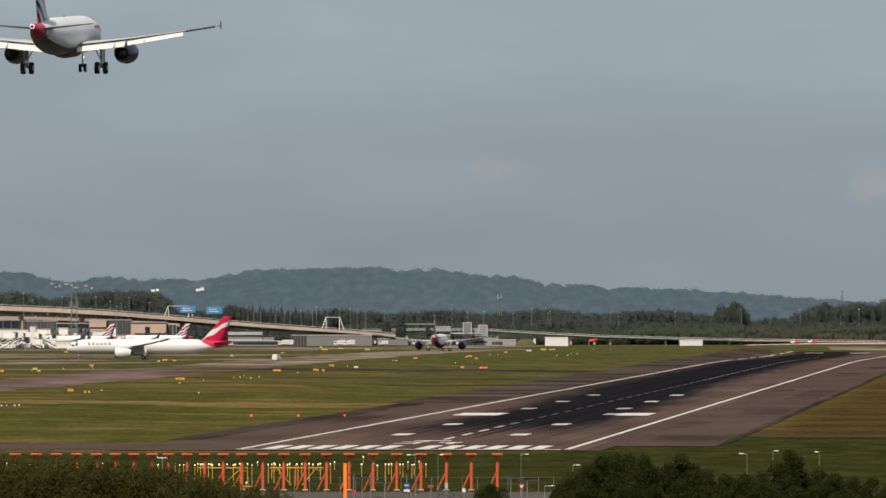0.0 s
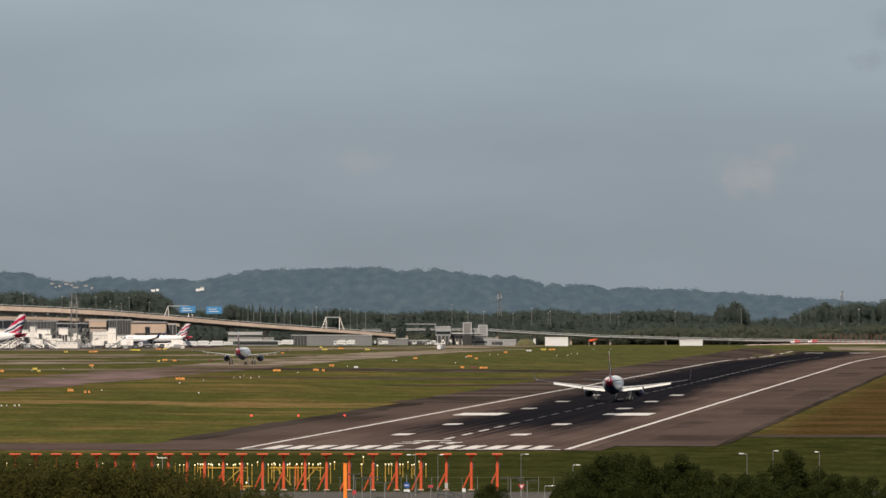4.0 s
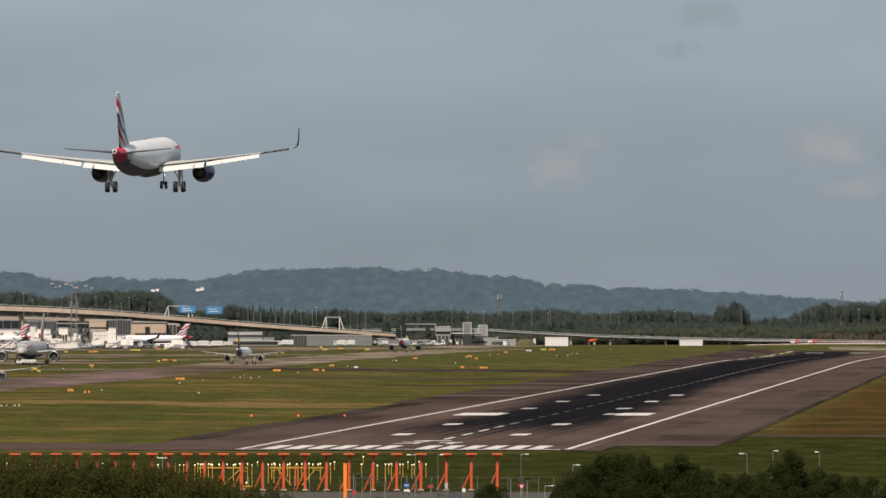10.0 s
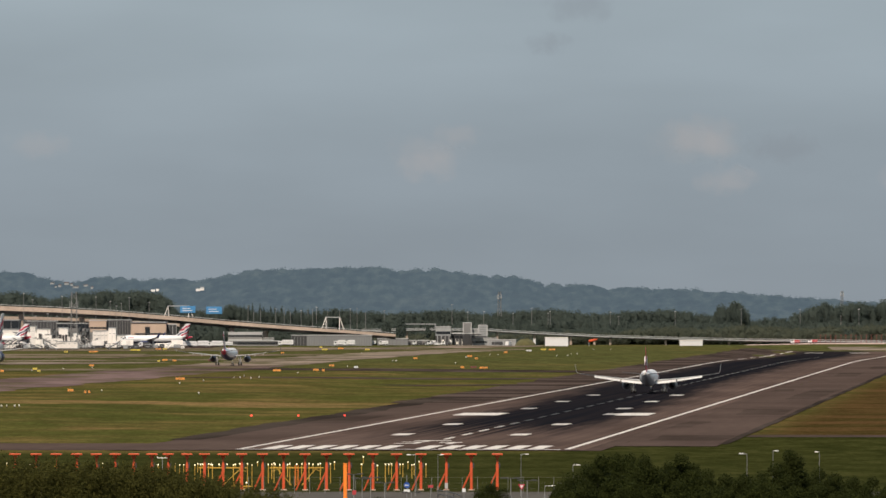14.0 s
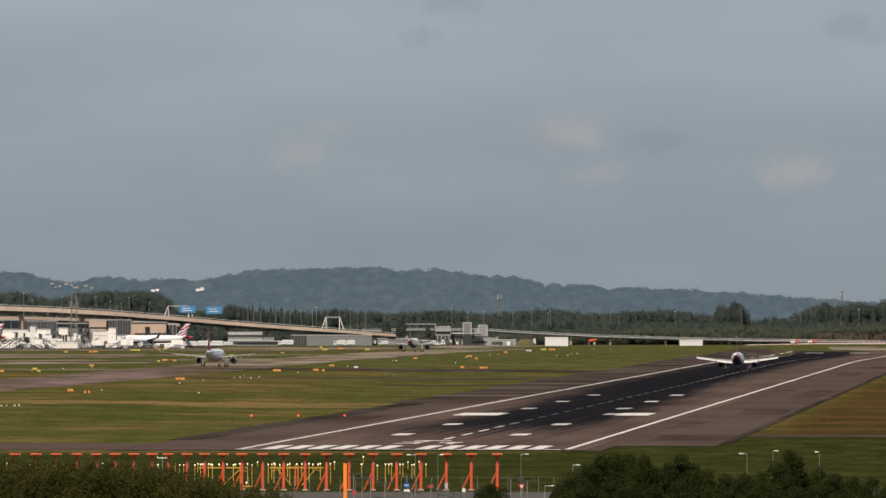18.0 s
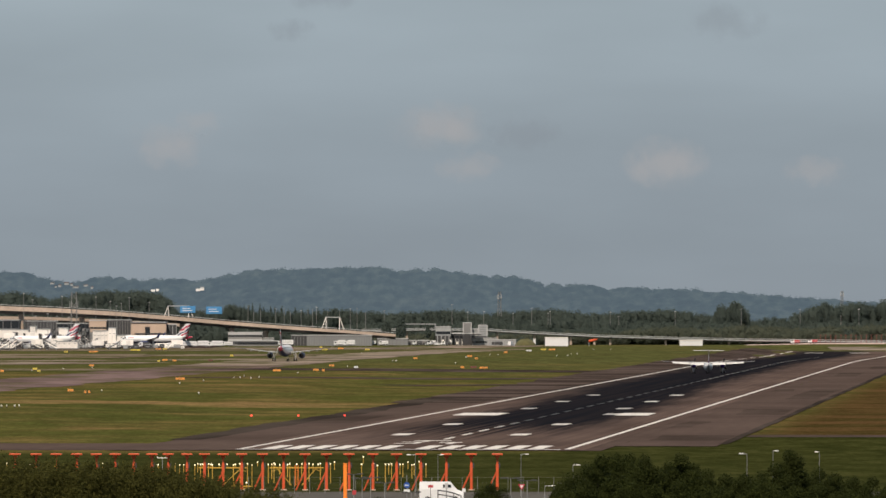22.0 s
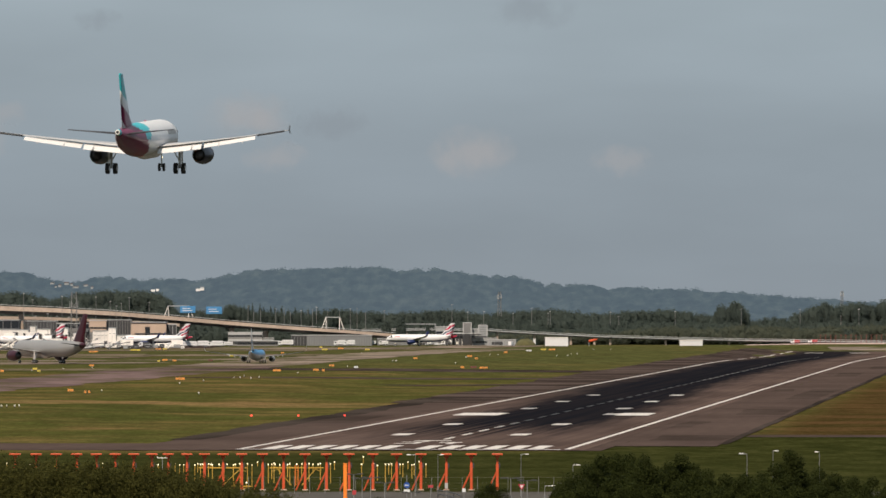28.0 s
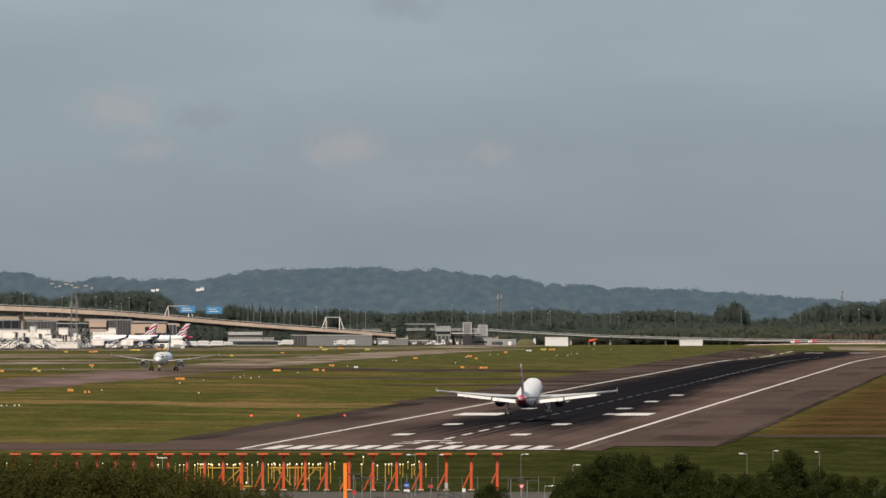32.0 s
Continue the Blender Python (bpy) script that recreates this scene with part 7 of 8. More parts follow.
def cloud_material(seed, thick, tint, size=(30, 1000, 15), grain=0.07):
    m = bpy.data.materials.new("soft_cloud")
    m.use_nodes = True
    n, l = m.node_tree.nodes, m.node_tree.links
    n.clear()
    co = n.new("ShaderNodeTexCoord").outputs["Object"]
    sc = n.new("ShaderNodeVectorMath")
    sc.operation = "DIVIDE"
    sc.inputs[1].default_value = size
    l.new(co, sc.inputs[0])
    wob = n.new("ShaderNodeTexNoise")
    wob.inputs["Scale"].default_value, wob.inputs["Detail"].default_value = grain, 4
    off = n.new("ShaderNodeVectorMath")
    off.inputs[1].default_value = (seed * 37.0, 0, seed * 11.0)
    l.new(co, off.inputs[0])
    l.new(off.outputs["Vector"], wob.inputs["Vector"])
    ln = n.new("ShaderNodeVectorMath")
    ln.operation = "LENGTH"
    l.new(sc.outputs["Vector"], ln.inputs[0])
    r = mul(n, l, ln.outputs["Value"], mul(n, l, mul(n, l, wob.outputs["Fac"], 0.5, "SUBTRACT"), -1.6), "ADD")
    a = ranged(n, l, r, 1.0, 0.0, 0.0, thick)
    rim = ranged(n, l, ln.outputs["Value"], 0.98, 0.75)
    em, tr, mx, out = n.new("ShaderNodeEmission"), n.new("ShaderNodeBsdfTransparent"), n.new("ShaderNodeMixShader"), n.new("ShaderNodeOutputMaterial")
    em.inputs["Color"].default_value = (*tint, 1)
    l.new(mul(n, l, a, rim), mx.inputs[0])
    l.new(tr.outputs[0], mx.inputs[1])
    l.new(em.outputs[0], mx.inputs[2])
    l.new(mx.outputs[0], out.inputs["Surface"])
    return m


def cloud(seed, thick=0.36, tint=(0.385, 0.378, 0.382)):
    P, Q = [], []
    for j in range(7):
        for i in range(9):
            u, v = i / 4 - 1, j / 3 - 1
            P.append((30 * u, -3 * (1 - u * u) * (1 - v * v), 15 * v))
    for j in range(6):
        for i in range(8):
            a = j * 9 + i
            Q.append((a, a + 1, a + 10, a + 9))
    return tagged(new("cloud", soup("cloud", P, Q, cloud_material(seed, thick, tint))), "soft pale grey-pink cloud drifting in haze", "cloud", "drifting clouds", "structure")


def approach(knots):
    """Rows of a landing on the runway's extended centre line, from knots of (seconds, distance, wheel height)."""
    t1, y1, z1 = knots[0]
    rows = [] if t1 <= 0 else [(0.0, -2600 - 90 * t1, z1 + 0.056 * (y1 + 2600 + 90 * t1))] if t1 > 1.6 else []
    rows += [(t1 - back, y1 - 1330 * back, z1 + 0.058 * 1330 * back) for back in (1.4, 0.7, 0.2) if t1 - back > 0]
    out = []
    for t, y, z in rows + list(knots):
        nose_up = 2.6 + 3.0 * S((9 - z) / 7) if z > 0.3 else 0.0
        out.append((t, 0.07196 * y - 108.2, y, z, nose_up, -4.12 - 4.0 * S((z - 0.3) / 3.5)))
    return out


def fly_along(key, rows, air=()):
    rows = approach(air) + list(rows) if air else rows
    walk(plane[key], [(t, pose(x, y, z, rx, 0, rz)) for t, x, y, z, rx, rz in rows])
    # flaps stay down for the landing and come in on the way to the taxiway
    down = [t for t, x, y, z, rx, rz in rows if rx > 1]
    for flap, low, up in FLAPS.get(plane[key].name, ()):
        t1 = down[-1] if down else 0.0
        stages = [(0.0, low), (min(t1 + 2.3, 31.0), low), (min(t1 + 3.0, 31.6), up), (32.0, up)] if t1 < 30.5 else [(0.0, low), (32.0, low)]
        walk(flap, stages)


def motions():
    """Every landing, every taxiing aircraft, the road traffic and the clouds."""
    fly_along("L1", [
        (0.73, 28.85, 1904.54, 1.03, 5.59, -5.29), (0.77, 32.29, 1952.27, 0.57, 2.48, -4.67), (0.87, 42.28, 2091.18, 0.15, 0, -4.12), (0.97, 52.12, 2227.87, 0.15, 0, -4.12),
        (1.07, 60.38, 2342.72, 0.15, 0, -4.12), (1.17, 67.69, 2444.22, 0.15, 0, -4.12), (1.27, 74.42, 2537.75, 0.15, 0, -4.12), (1.37, 80.97, 2628.82, 0.15, 0, -4.12),
        (1.5, 93.65, 2907.69, 0.08, 0, -3), (1.7, 99.41, 2976.38, 0.08, 0, 2), (2, 96.65, 2976.38, 0.08, 0, 12), (2.2, 66.14, 2976.38, 0.08, 0, 44),
        (2.4, 32.84, 2991.23, 0.15, 0, 52), (2.6, -3.69, 2938.73, 0.78, 0, 52), (2.8, -37.82, 2903.04, 1.27, 0, 52), (3, -68.3, 2925.66, 1.28, 0, 48),
        (3.2, -80.57, 2949.64, 1.28, 0, 20), (3.4, -80.13, 2998.8, 1.28, 0, -2), (3.5, -78.6, 3024, 1.28, 0, -6), (4.2, -71.26, 3132.03, 1.28, 0, -4.6),
        (5, -59.46, 3281.21, 1.28, 0, -4.6), (5.5, -50.51, 3394.39, 1.28, 0, -4.6), (5.8, -45.51, 3457.67, 1.28, 0, -4.6), (6, -40.11, 3525.94, 1.28, 0, -4.6),
        (6.4, -30.84, 3643.15, 1.28, 0, -4.6), (6.8, -23.94, 3732.08, 1.27, 0, -4.6), (7, -20.52, 3784.6, 1.22, 0, -4.6), (7.2, -18.4, 3863.41, 1.06, 0, 20),
        (7.4, -24.87, 4178.57, 0.21, 0, 62), (7.6, -40.91, 4295.42, 0.08, 0, 90), (7.8, -71.26, 4344.83, 0.08, 0, 91), (8, -107.18, 4344.83, 0.08, 0, 91),
        (8.2, -145.4, 4344.83, 0.08, 0, 91), (8.4, -182.76, 4344.83, 0.08, 0, 91), (8.7, -239.77, 4295.42, 0.08, 0, 91), (9.5, -342.04, 4295.42, 0.08, 0, 91),
        (32, -421.59, 4295.42, 0.08, 0, 91)],
        [(0, 930.48, 49.52), (0.1, 1063.2, 40.11), (0.2, 1191.99, 31.12), (0.3, 1345.11, 23.02), (0.4, 1458.31, 15.12), (0.5, 1600.99, 7.41), (0.6, 1732.85, 1.6)])
    fly_along("L2", [
        (4, 41.32, 2077.83, 0.15, 0, -4.12), (4.1, 51.15, 2214.46, 0.15, 0, -4.12), (4.2, 59.66, 2332.71, 0.15, 0, -4.12), (4.3, 66.98, 2434.38, 0.15, 0, -4.12),
        (4.4, 73.79, 2529.02, 0.15, 0, -4.12), (4.5, 80.33, 2619.86, 0.15, 0, -4.12), (4.65, 93.85, 2907.69, 0.08, 0, -3), (4.9, 98.62, 2976.38, 0.08, 0, 5),
        (5.15, 91.73, 2976.38, 0.08, 0, 24), (5.5, 44.49, 2976.38, 0.08, 0, 52), (5.6, 23.83, 2977.47, 0.27, 0, 52), (5.8, -19.98, 2904.69, 1.07, 0, 52),
        (6, -58.73, 2902.06, 1.28, 0, 47), (6.2, -79.72, 2925.66, 1.28, 0, 12), (6.4, -81.32, 2998.8, 1.28, 0, -6), (6.6, -77.07, 3058.52, 1.28, 0, -4.6),
        (6.8, -72.7, 3113.83, 1.28, 0, -4.6), (7, -68, 3173.25, 1.28, 0, -4.6), (7.4, -60.69, 3265.66, 1.28, 0, -4.6), (7.6, -57.68, 3303.69, 1.28, 0, -4.6),
        (8, -53.87, 3351.92, 1.28, 0, -4.6), (8.4, -48.03, 3425.74, 1.28, 0, -4.6), (9, -35.97, 3578.27, 1.28, 0, -4.6), (9.4, -28.21, 3676.48, 1.28, 0, -4.6),
        (10, -17.52, 3839.45, 1.12, 0, -4.6), (10.6, -9.59, 4027.57, 0.6, 0, -4.6), (11, -5.19, 4131.95, 0.31, 0, -4.6), (11.2, -1.67, 4200.54, 0.17, 0, -4.6),
        (11.4, 1.11, 4178.57, 0.21, 0, 12), (11.6, -0.57, 4344.83, 0.08, 0, 55), (11.8, -14.24, 4395.35, 0.08, 0, 85), (12, -41.86, 4395.35, 0.08, 0, 91),
        (12.2, -81.69, 4395.35, 0.08, 0, 91), (12.4, -124.13, 4395.35, 0.08, 0, 91), (12.6, -166.57, 4395.35, 0.08, 0, 91), (12.8, -212.07, 4344.83, 0.08, 0, 91),
        (13.1, -268.39, 4344.83, 0.08, 0, 91), (14, -340.23, 4344.83, 0.08, 0, 91), (32, -443.68, 4344.83, 0.08, 0, 91)],
        [(3.2, 992, 41), (3.3, 1130, 33), (3.4, 1265, 26), (3.5, 1398, 18.3), (3.6, 1529, 10.8), (3.7, 1660, 5), (3.8, 1795, 1.6)])
    fly_along("L3", [
        (6.93, 30.38, 1925.73, 0.78, 4.39, -4.96), (6.97, 33.89, 1974.53, 0.46, 1.54, -4.53), (7.07, 43.8, 2112.24, 0.15, 0, -4.12), (7.17, 53.64, 2249, 0.15, 0, -4.12),
        (7.27, 61.51, 2358.42, 0.15, 0, -4.12), (7.37, 68.8, 2459.66, 0.15, 0, -4.12), (7.47, 75.4, 2551.4, 0.15, 0, -4.12), (7.57, 81.98, 2642.83, 0.15, 0, -4.12),
        (7.7, 93.85, 2907.69, 0.08, 0, -3), (7.85, 100.4, 3000, 0.08, 0, 3), (8, 102.6, 3024, 0.08, 0, 11), (8.2, 84.52, 3000, 0.08, 0, 34),
        (8.5, 37.85, 2996.53, 0.11, 0, 52), (8.6, 18.85, 2968.17, 0.35, 0, 52), (8.8, -20.55, 2903.65, 1.07, 0, 52), (9, -55.22, 2878.85, 1.28, 0, 47),
        (9.2, -78.95, 2925.66, 1.28, 0, 15), (9.4, -80.64, 2974.02, 1.28, 0, -6), (9.6, -79.35, 3029.7, 1.28, 0, -4.6), (9.8, -75.99, 3072.17, 1.28, 0, -4.6),
        (10, -72.86, 3111.82, 1.28, 0, -4.6), (10.4, -66.5, 3192.16, 1.28, 0, -4.6), (10.8, -59.81, 3276.75, 1.28, 0, -4.6), (11, -55.7, 3328.78, 1.28, 0, -4.6),
        (11.2, -53.89, 3394.87, 1.28, 0, 8), (11.4, -55.23, 3394.87, 1.28, 0, 35), (11.6, -61.23, 3378.93, 1.28, 0, 62), (11.8, -72.07, 3363.14, 1.28, 0, 85),
        (12, -94.98, 3363.14, 1.28, 0, 92), (12.2, -121, 3363.14, 1.28, 0, 92), (12.4, -146.77, 3332, 1.28, 0, 92), (12.6, -166.82, 3301.43, 1.28, 0, 92),
        (12.8, -178.28, 3271.42, 1.28, 0, 92), (13, -189.53, 3271.42, 1.28, 0, 92), (13.5, -234.54, 3271.42, 1.28, 0, 92), (32, -347.05, 3271.42, 1.28, 0, 92)],
        [(6.3, 975.9, 42.8), (6.4, 1139.15, 33.14), (6.5, 1297.22, 24.83), (6.6, 1444.25, 16.8), (6.8, 1737.95, 3.5)])
    fly_along("L4", [
        (10.63, 26.77, 1875.65, 1.23, 5.6, -5.56), (10.67, 30.1, 1921.92, 0.8, 4.56, -4.98), (10.7, 33.6, 1970.54, 0.47, 1.6, -4.54), (10.8, 43.53, 2108.46, 0.15, 0, -4.12),
        (10.9, 53.37, 2245.22, 0.15, 0, -4.12), (11, 61.31, 2355.62, 0.15, 0, -4.12), (11.1, 68.6, 2456.9, 0.15, 0, -4.12), (11.2, 75.22, 2548.96, 0.15, 0, -4.12),
        (11.3, 81.8, 2640.33, 0.15, 0, -4.12), (11.45, 95.74, 2930.23, 0.08, 0, -3), (11.7, 99.61, 2976.38, 0.08, 0, 3), (12, 95.47, 2976.38, 0.08, 0, 15),
        (12.25, 60.24, 2976.38, 0.08, 0, 44), (12.5, 23.83, 2977.47, 0.27, 0, 52), (12.6, 5.44, 2939.72, 0.58, 0, 52), (12.8, -22.44, 2900.26, 1.1, 0, 52),
        (13, -47.22, 2902.06, 1.28, 0, 52), (13.2, -68.11, 2925.66, 1.28, 0, 42), (13.4, -79.98, 2949.64, 1.28, 0, 8), (13.6, -81.32, 2998.8, 1.28, 0, -6),
        (13.8, -79.35, 3029.7, 1.28, 0, -4.6), (14, -76.76, 3062.41, 1.28, 0, -4.6), (14.5, -70.77, 3138.14, 1.28, 0, -4.6), (15.2, -61.21, 3259.04, 1.28, 0, -4.6),
        (16, -48.42, 3420.88, 1.28, 0, -4.6), (16.5, -40.52, 3520.79, 1.28, 0, -4.6), (17, -32.14, 3626.71, 1.28, 0, -4.6), (17.4, -25.52, 3710.6, 1.28, 0, -4.6),
        (18, -13.75, 3922.43, 0.91, 0, -4.6), (18.6, -4.39, 4148.77, 0.27, 0, -4.6), (19, 0.84, 4241.81, 0.11, 0, -4.6), (19.3, 4.15, 4178.57, 0.21, 0, -2),
        (19.6, 6.25, 4295.42, 0.08, 0, 20), (19.8, 3.74, 4344.83, 0.08, 0, 55), (20, -7.76, 4344.83, 0.08, 0, 88), (20.2, -25.86, 4344.83, 0.08, 0, 91),
        (20.4, -49.43, 4344.83, 0.08, 0, 91), (20.6, -73.28, 4344.83, 0.08, 0, 91), (20.8, -97.41, 4344.83, 0.08, 0, 91), (21, -122.67, 4395.35, 0.08, 0, 91),
        (21.2, -147.97, 4395.35, 0.08, 0, 91), (21.4, -166.28, 4395.35, 0.08, 0, 91), (21.6, -181.4, 4395.35, 0.08, 0, 91), (22, -206.1, 4395.35, 0.08, 0, 91),
        (22.4, -211.92, 4395.35, 0.08, 0, 91), (23, -213.37, 4395.35, 0.08, 0, 91), (29.2, -213.37, 4395.35, 0.08, 0, 91), (29.6, -222.09, 4395.35, 0.08, 0, 91),
        (30, -231.4, 4395.35, 0.08, 0, 91), (30.5, -271.51, 4395.35, 0.08, 0, 91), (31, -315.12, 4395.35, 0.08, 0, 91), (32, -361.63, 4395.35, 0.08, 0, 91)],
        [(10, 1013.19, 37.67), (10.1, 1152.95, 29.95), (10.3, 1438.32, 17.48), (10.5, 1724.09, 4.48)])
    fly_along("L5", [
        (13.87, 38.53, 2039.05, 0.23, 0.11, -4.22), (13.97, 50.89, 2210.81, 0.15, 0, -4.12), (14.07, 60.3, 2341.6, 0.15, 0, -4.12), (14.17, 67.69, 2444.22, 0.15, 0, -4.12),
        (14.27, 74.42, 2537.75, 0.15, 0, -4.12), (14.37, 80.97, 2628.82, 0.15, 0, -4.12), (14.5, 96.68, 2953.12, 0.08, 0, -2), (14.8, 100.79, 3000, 0.08, 0, 10),
        (15.1, 72.62, 3000, 0.08, 0, 44), (15.5, 22.83, 2975.68, 0.28, 0, 52), (15.9, -12.36, 2919.81, 0.94, 0, 52), (16.5, -38.86, 2880.14, 1.27, 0, 52),
        (16.8, -44.17, 2878.85, 1.28, 0, 52), (17, -49.14, 2902.06, 1.28, 0, 52), (17.2, -56.05, 2902.06, 1.28, 0, 52), (17.4, -66.56, 2925.66, 1.28, 0, 47),
        (17.6, -78.03, 2949.64, 1.28, 0, 22), (17.8, -81.23, 2974.02, 1.28, 0, -2), (18, -80.13, 2998.8, 1.28, 0, -6), (18.4, -75.22, 3081.98, 1.28, 0, -4.6),
        (18.8, -70.77, 3138.14, 1.28, 0, -4.6), (19, -68, 3173.25, 1.28, 0, -4.6), (19.4, -61.91, 3250.25, 1.28, 0, -4.6), (19.8, -55.15, 3335.69, 1.28, 0, -4.6),
        (20, -52.32, 3394.87, 1.28, 0, 5), (20.2, -55.68, 3394.87, 1.28, 0, 45), (20.4, -70.73, 3363.14, 1.28, 0, 88), (20.6, -102.1, 3363.14, 1.28, 0, 92),
        (20.8, -143.02, 3332, 1.28, 0, 92), (21, -187.34, 3301.43, 1.28, 0, 92), (21.4, -234.54, 3271.42, 1.28, 0, 92), (32, -360.03, 3271.42, 1.28, 0, 92)],
        [(13.2, 1072.12, 35.06), (13.3, 1211.37, 27.25), (13.5, 1504.6, 11.08), (13.7, 1829.7, 1.64)])
    fly_along("L6", [
        (17.17, 40.89, 2071.9, 0.15, 0, -4.12), (17.27, 50.72, 2208.5, 0.15, 0, -4.12), (17.37, 59.34, 2328.25, 0.15, 0, -4.12), (17.47, 66.66, 2429.99, 0.15, 0, -4.12),
        (17.57, 73.51, 2525.13, 0.15, 0, -4.12), (17.67, 80.04, 2615.87, 0.15, 0, -4.12), (17.8, 95.35, 2930.23, 0.08, 0, -3), (18, 103.37, 3000, 0.08, 0, -3),
        (18.2, 94.09, 2976.38, 0.08, 0, 18), (18.5, 54.76, 3000, 0.08, 0, 52), (18.8, -3.69, 2938.73, 0.78, 0, 52), (19, -39.54, 2902.38, 1.28, 0, 52),
        (19.2, -59.12, 2902.06, 1.28, 0, 46), (19.4, -73.53, 2925.66, 1.28, 0, 30), (19.6, -83.5, 2949.64, 1.28, 0, 2), (19.8, -84.38, 2974.02, 1.28, 0, -6),
        (20, -82.03, 2995.82, 1.28, 0, -4.6), (20.4, -78.9, 3035.42, 1.28, 0, -4.6), (20.8, -74.12, 3095.83, 1.28, 0, -4.6), (21, -72.38, 3117.85, 1.28, 0, -4.6),
        (21.4, -68.16, 3171.16, 1.28, 0, -4.6), (22, -60.52, 3267.87, 1.28, 0, -4.6), (22.4, -55.34, 3333.38, 1.28, 0, -4.6), (23, -52.2, 3373.02, 1.28, 0, -4.6),
        (23.4, -44.72, 3467.62, 1.28, 0, -4.6), (24, -34.07, 3602.32, 1.28, 0, -4.6), (24.4, -26.65, 3696.21, 1.28, 0, -4.6), (25, -15.41, 3883.86, 1.01, 0, -4.6),
        (25.5, -5.99, 4114.55, 0.35, 0, -4.6), (26, 3.11, 4274.82, 0.09, 0, -4.6), (26.4, 11.78, 4344.83, 0.08, 0, -3), (26.9, 19.41, 4447.06, 0.08, 0, 10),
        (27.3, 23.21, 4500, 0.08, 0, 50), (27.6, 20.48, 4554.22, 0.08, 0, 85), (27.8, 6.63, 4554.22, 0.08, 0, 91), (28, -12.65, 4554.22, 0.08, 0, 91),
        (28.2, -34.34, 4554.22, 0.08, 0, 91), (28.5, -64.16, 4554.22, 0.08, 0, 91), (28.8, -85.71, 4500, 0.08, 0, 91), (29, -104.76, 4500, 0.08, 0, 91),
        (29.3, -130.29, 4447.06, 0.08, 0, 91), (29.6, -149.71, 4447.06, 0.08, 0, 91), (29.8, -158.53, 4447.06, 0.08, 0, 91), (30, -162.35, 4447.06, 0.08, 0, 91),
        (30.4, -165.29, 4447.06, 0.08, 0, 91), (31, -167.65, 4447.06, 0.08, 0, 91), (32, -167.65, 4447.06, 0.08, 0, 91)],
        [(16.5, 1081.55, 36.58), (16.6, 1249.11, 28.72), (16.7, 1409.78, 19.49), (16.8, 1554.17, 10.33), (17, 1837.46, 1.29)])
    fly_along("L7", [
        (21.2, 42.29, 2160, 0.08, 0, -3), (21.5, 65.46, 2486.84, 0.08, 0, -3), (21.8, 83.7, 2800, 0.08, 0, -3), (22, 88.83, 2863.64, 0.08, 0, -1),
        (22.2, 87.02, 2885.5, 0.08, 0, 30), (22.5, 60.95, 2759.12, 0.08, 0, 80), (22.8, 3.41, 2715.58, 0.29, 0, 88), (23, -30.63, 2631.36, 0.89, 0, 90),
        (23.2, -56.07, 2592.48, 1.25, 0, 90), (23.4, -80.3, 2588.89, 1.28, 0, 90), (23.6, -104.79, 2588.89, 1.28, 0, 90), (23.8, -129.1, 2588.89, 1.28, 0, 90),
        (24.1, -165.06, 2588.89, 1.28, 0, 90), (24.6, -202.73, 2588.89, 1.28, 0, 90), (32, -243.82, 2588.89, 1.28, 0, 90)],
        [(20.3, 940.48, 43.43), (20.4, 1070.32, 36.22), (20.5, 1208.74, 29.88), (20.6, 1344.66, 24.2), (20.7, 1470.77, 16.92), (20.8, 1594.13, 9.98), (21, 1857.27, 1.64)])
    fly_along("L8", [
        (24.43, 30.3, 1924.71, 0.76, 4.24, -4.93), (24.47, 33.98, 1975.85, 0.44, 1.39, -4.51), (24.5, 37.86, 2029.78, 0.25, 0.21, -4.26), (24.8, 65.91, 2454.55, 0.08, 0, -3),
        (25, 82.68, 2700, 0.08, 0, -2), (25.3, 97.31, 2907.69, 0.08, 0, 3), (25.6, 101.57, 2976.38, 0.08, 0, 12), (25.9, 81.89, 2976.38, 0.08, 0, 42),
        (26.3, 22.83, 2975.68, 0.28, 0, 52), (26.7, -35.08, 2882.92, 1.25, 0, 52), (27, -64.63, 2925.66, 1.28, 0, 42), (27.2, -77.84, 2949.64, 1.28, 0, 8),
        (27.35, -78.14, 2998.8, 1.28, 0, -6), (27.5, -75.99, 3072.17, 1.28, 0, -4.6), (27.7, -73.33, 3105.8, 1.28, 0, -4.6), (28, -68.99, 3160.77, 1.28, 0, -4.6),
        (28.5, -62.6, 3241.51, 1.28, 0, -4.6), (29, -55.7, 3328.78, 1.28, 0, -4.6), (29.3, -52.99, 3394.87, 1.28, 0, 18), (29.6, -63.77, 3394.87, 1.28, 0, 70),
        (29.8, -84.9, 3330, 1.28, 0, 90), (30, -118.0, 3270, 1.28, 0, 92), (30.3, -168.9, 3258, 1.28, 0, 92), (30.7, -224.5, 3250, 1.28, 0, 92),
        (32, -297.5, 3250, 1.28, 0, 92)],
        [(23.8, 944.06, 45.25), (23.9, 1086.13, 34.43), (24, 1244.73, 24.84), (24.1, 1404.2, 15.43), (24.2, 1572.91, 6.91), (24.3, 1724.83, 3.04)])
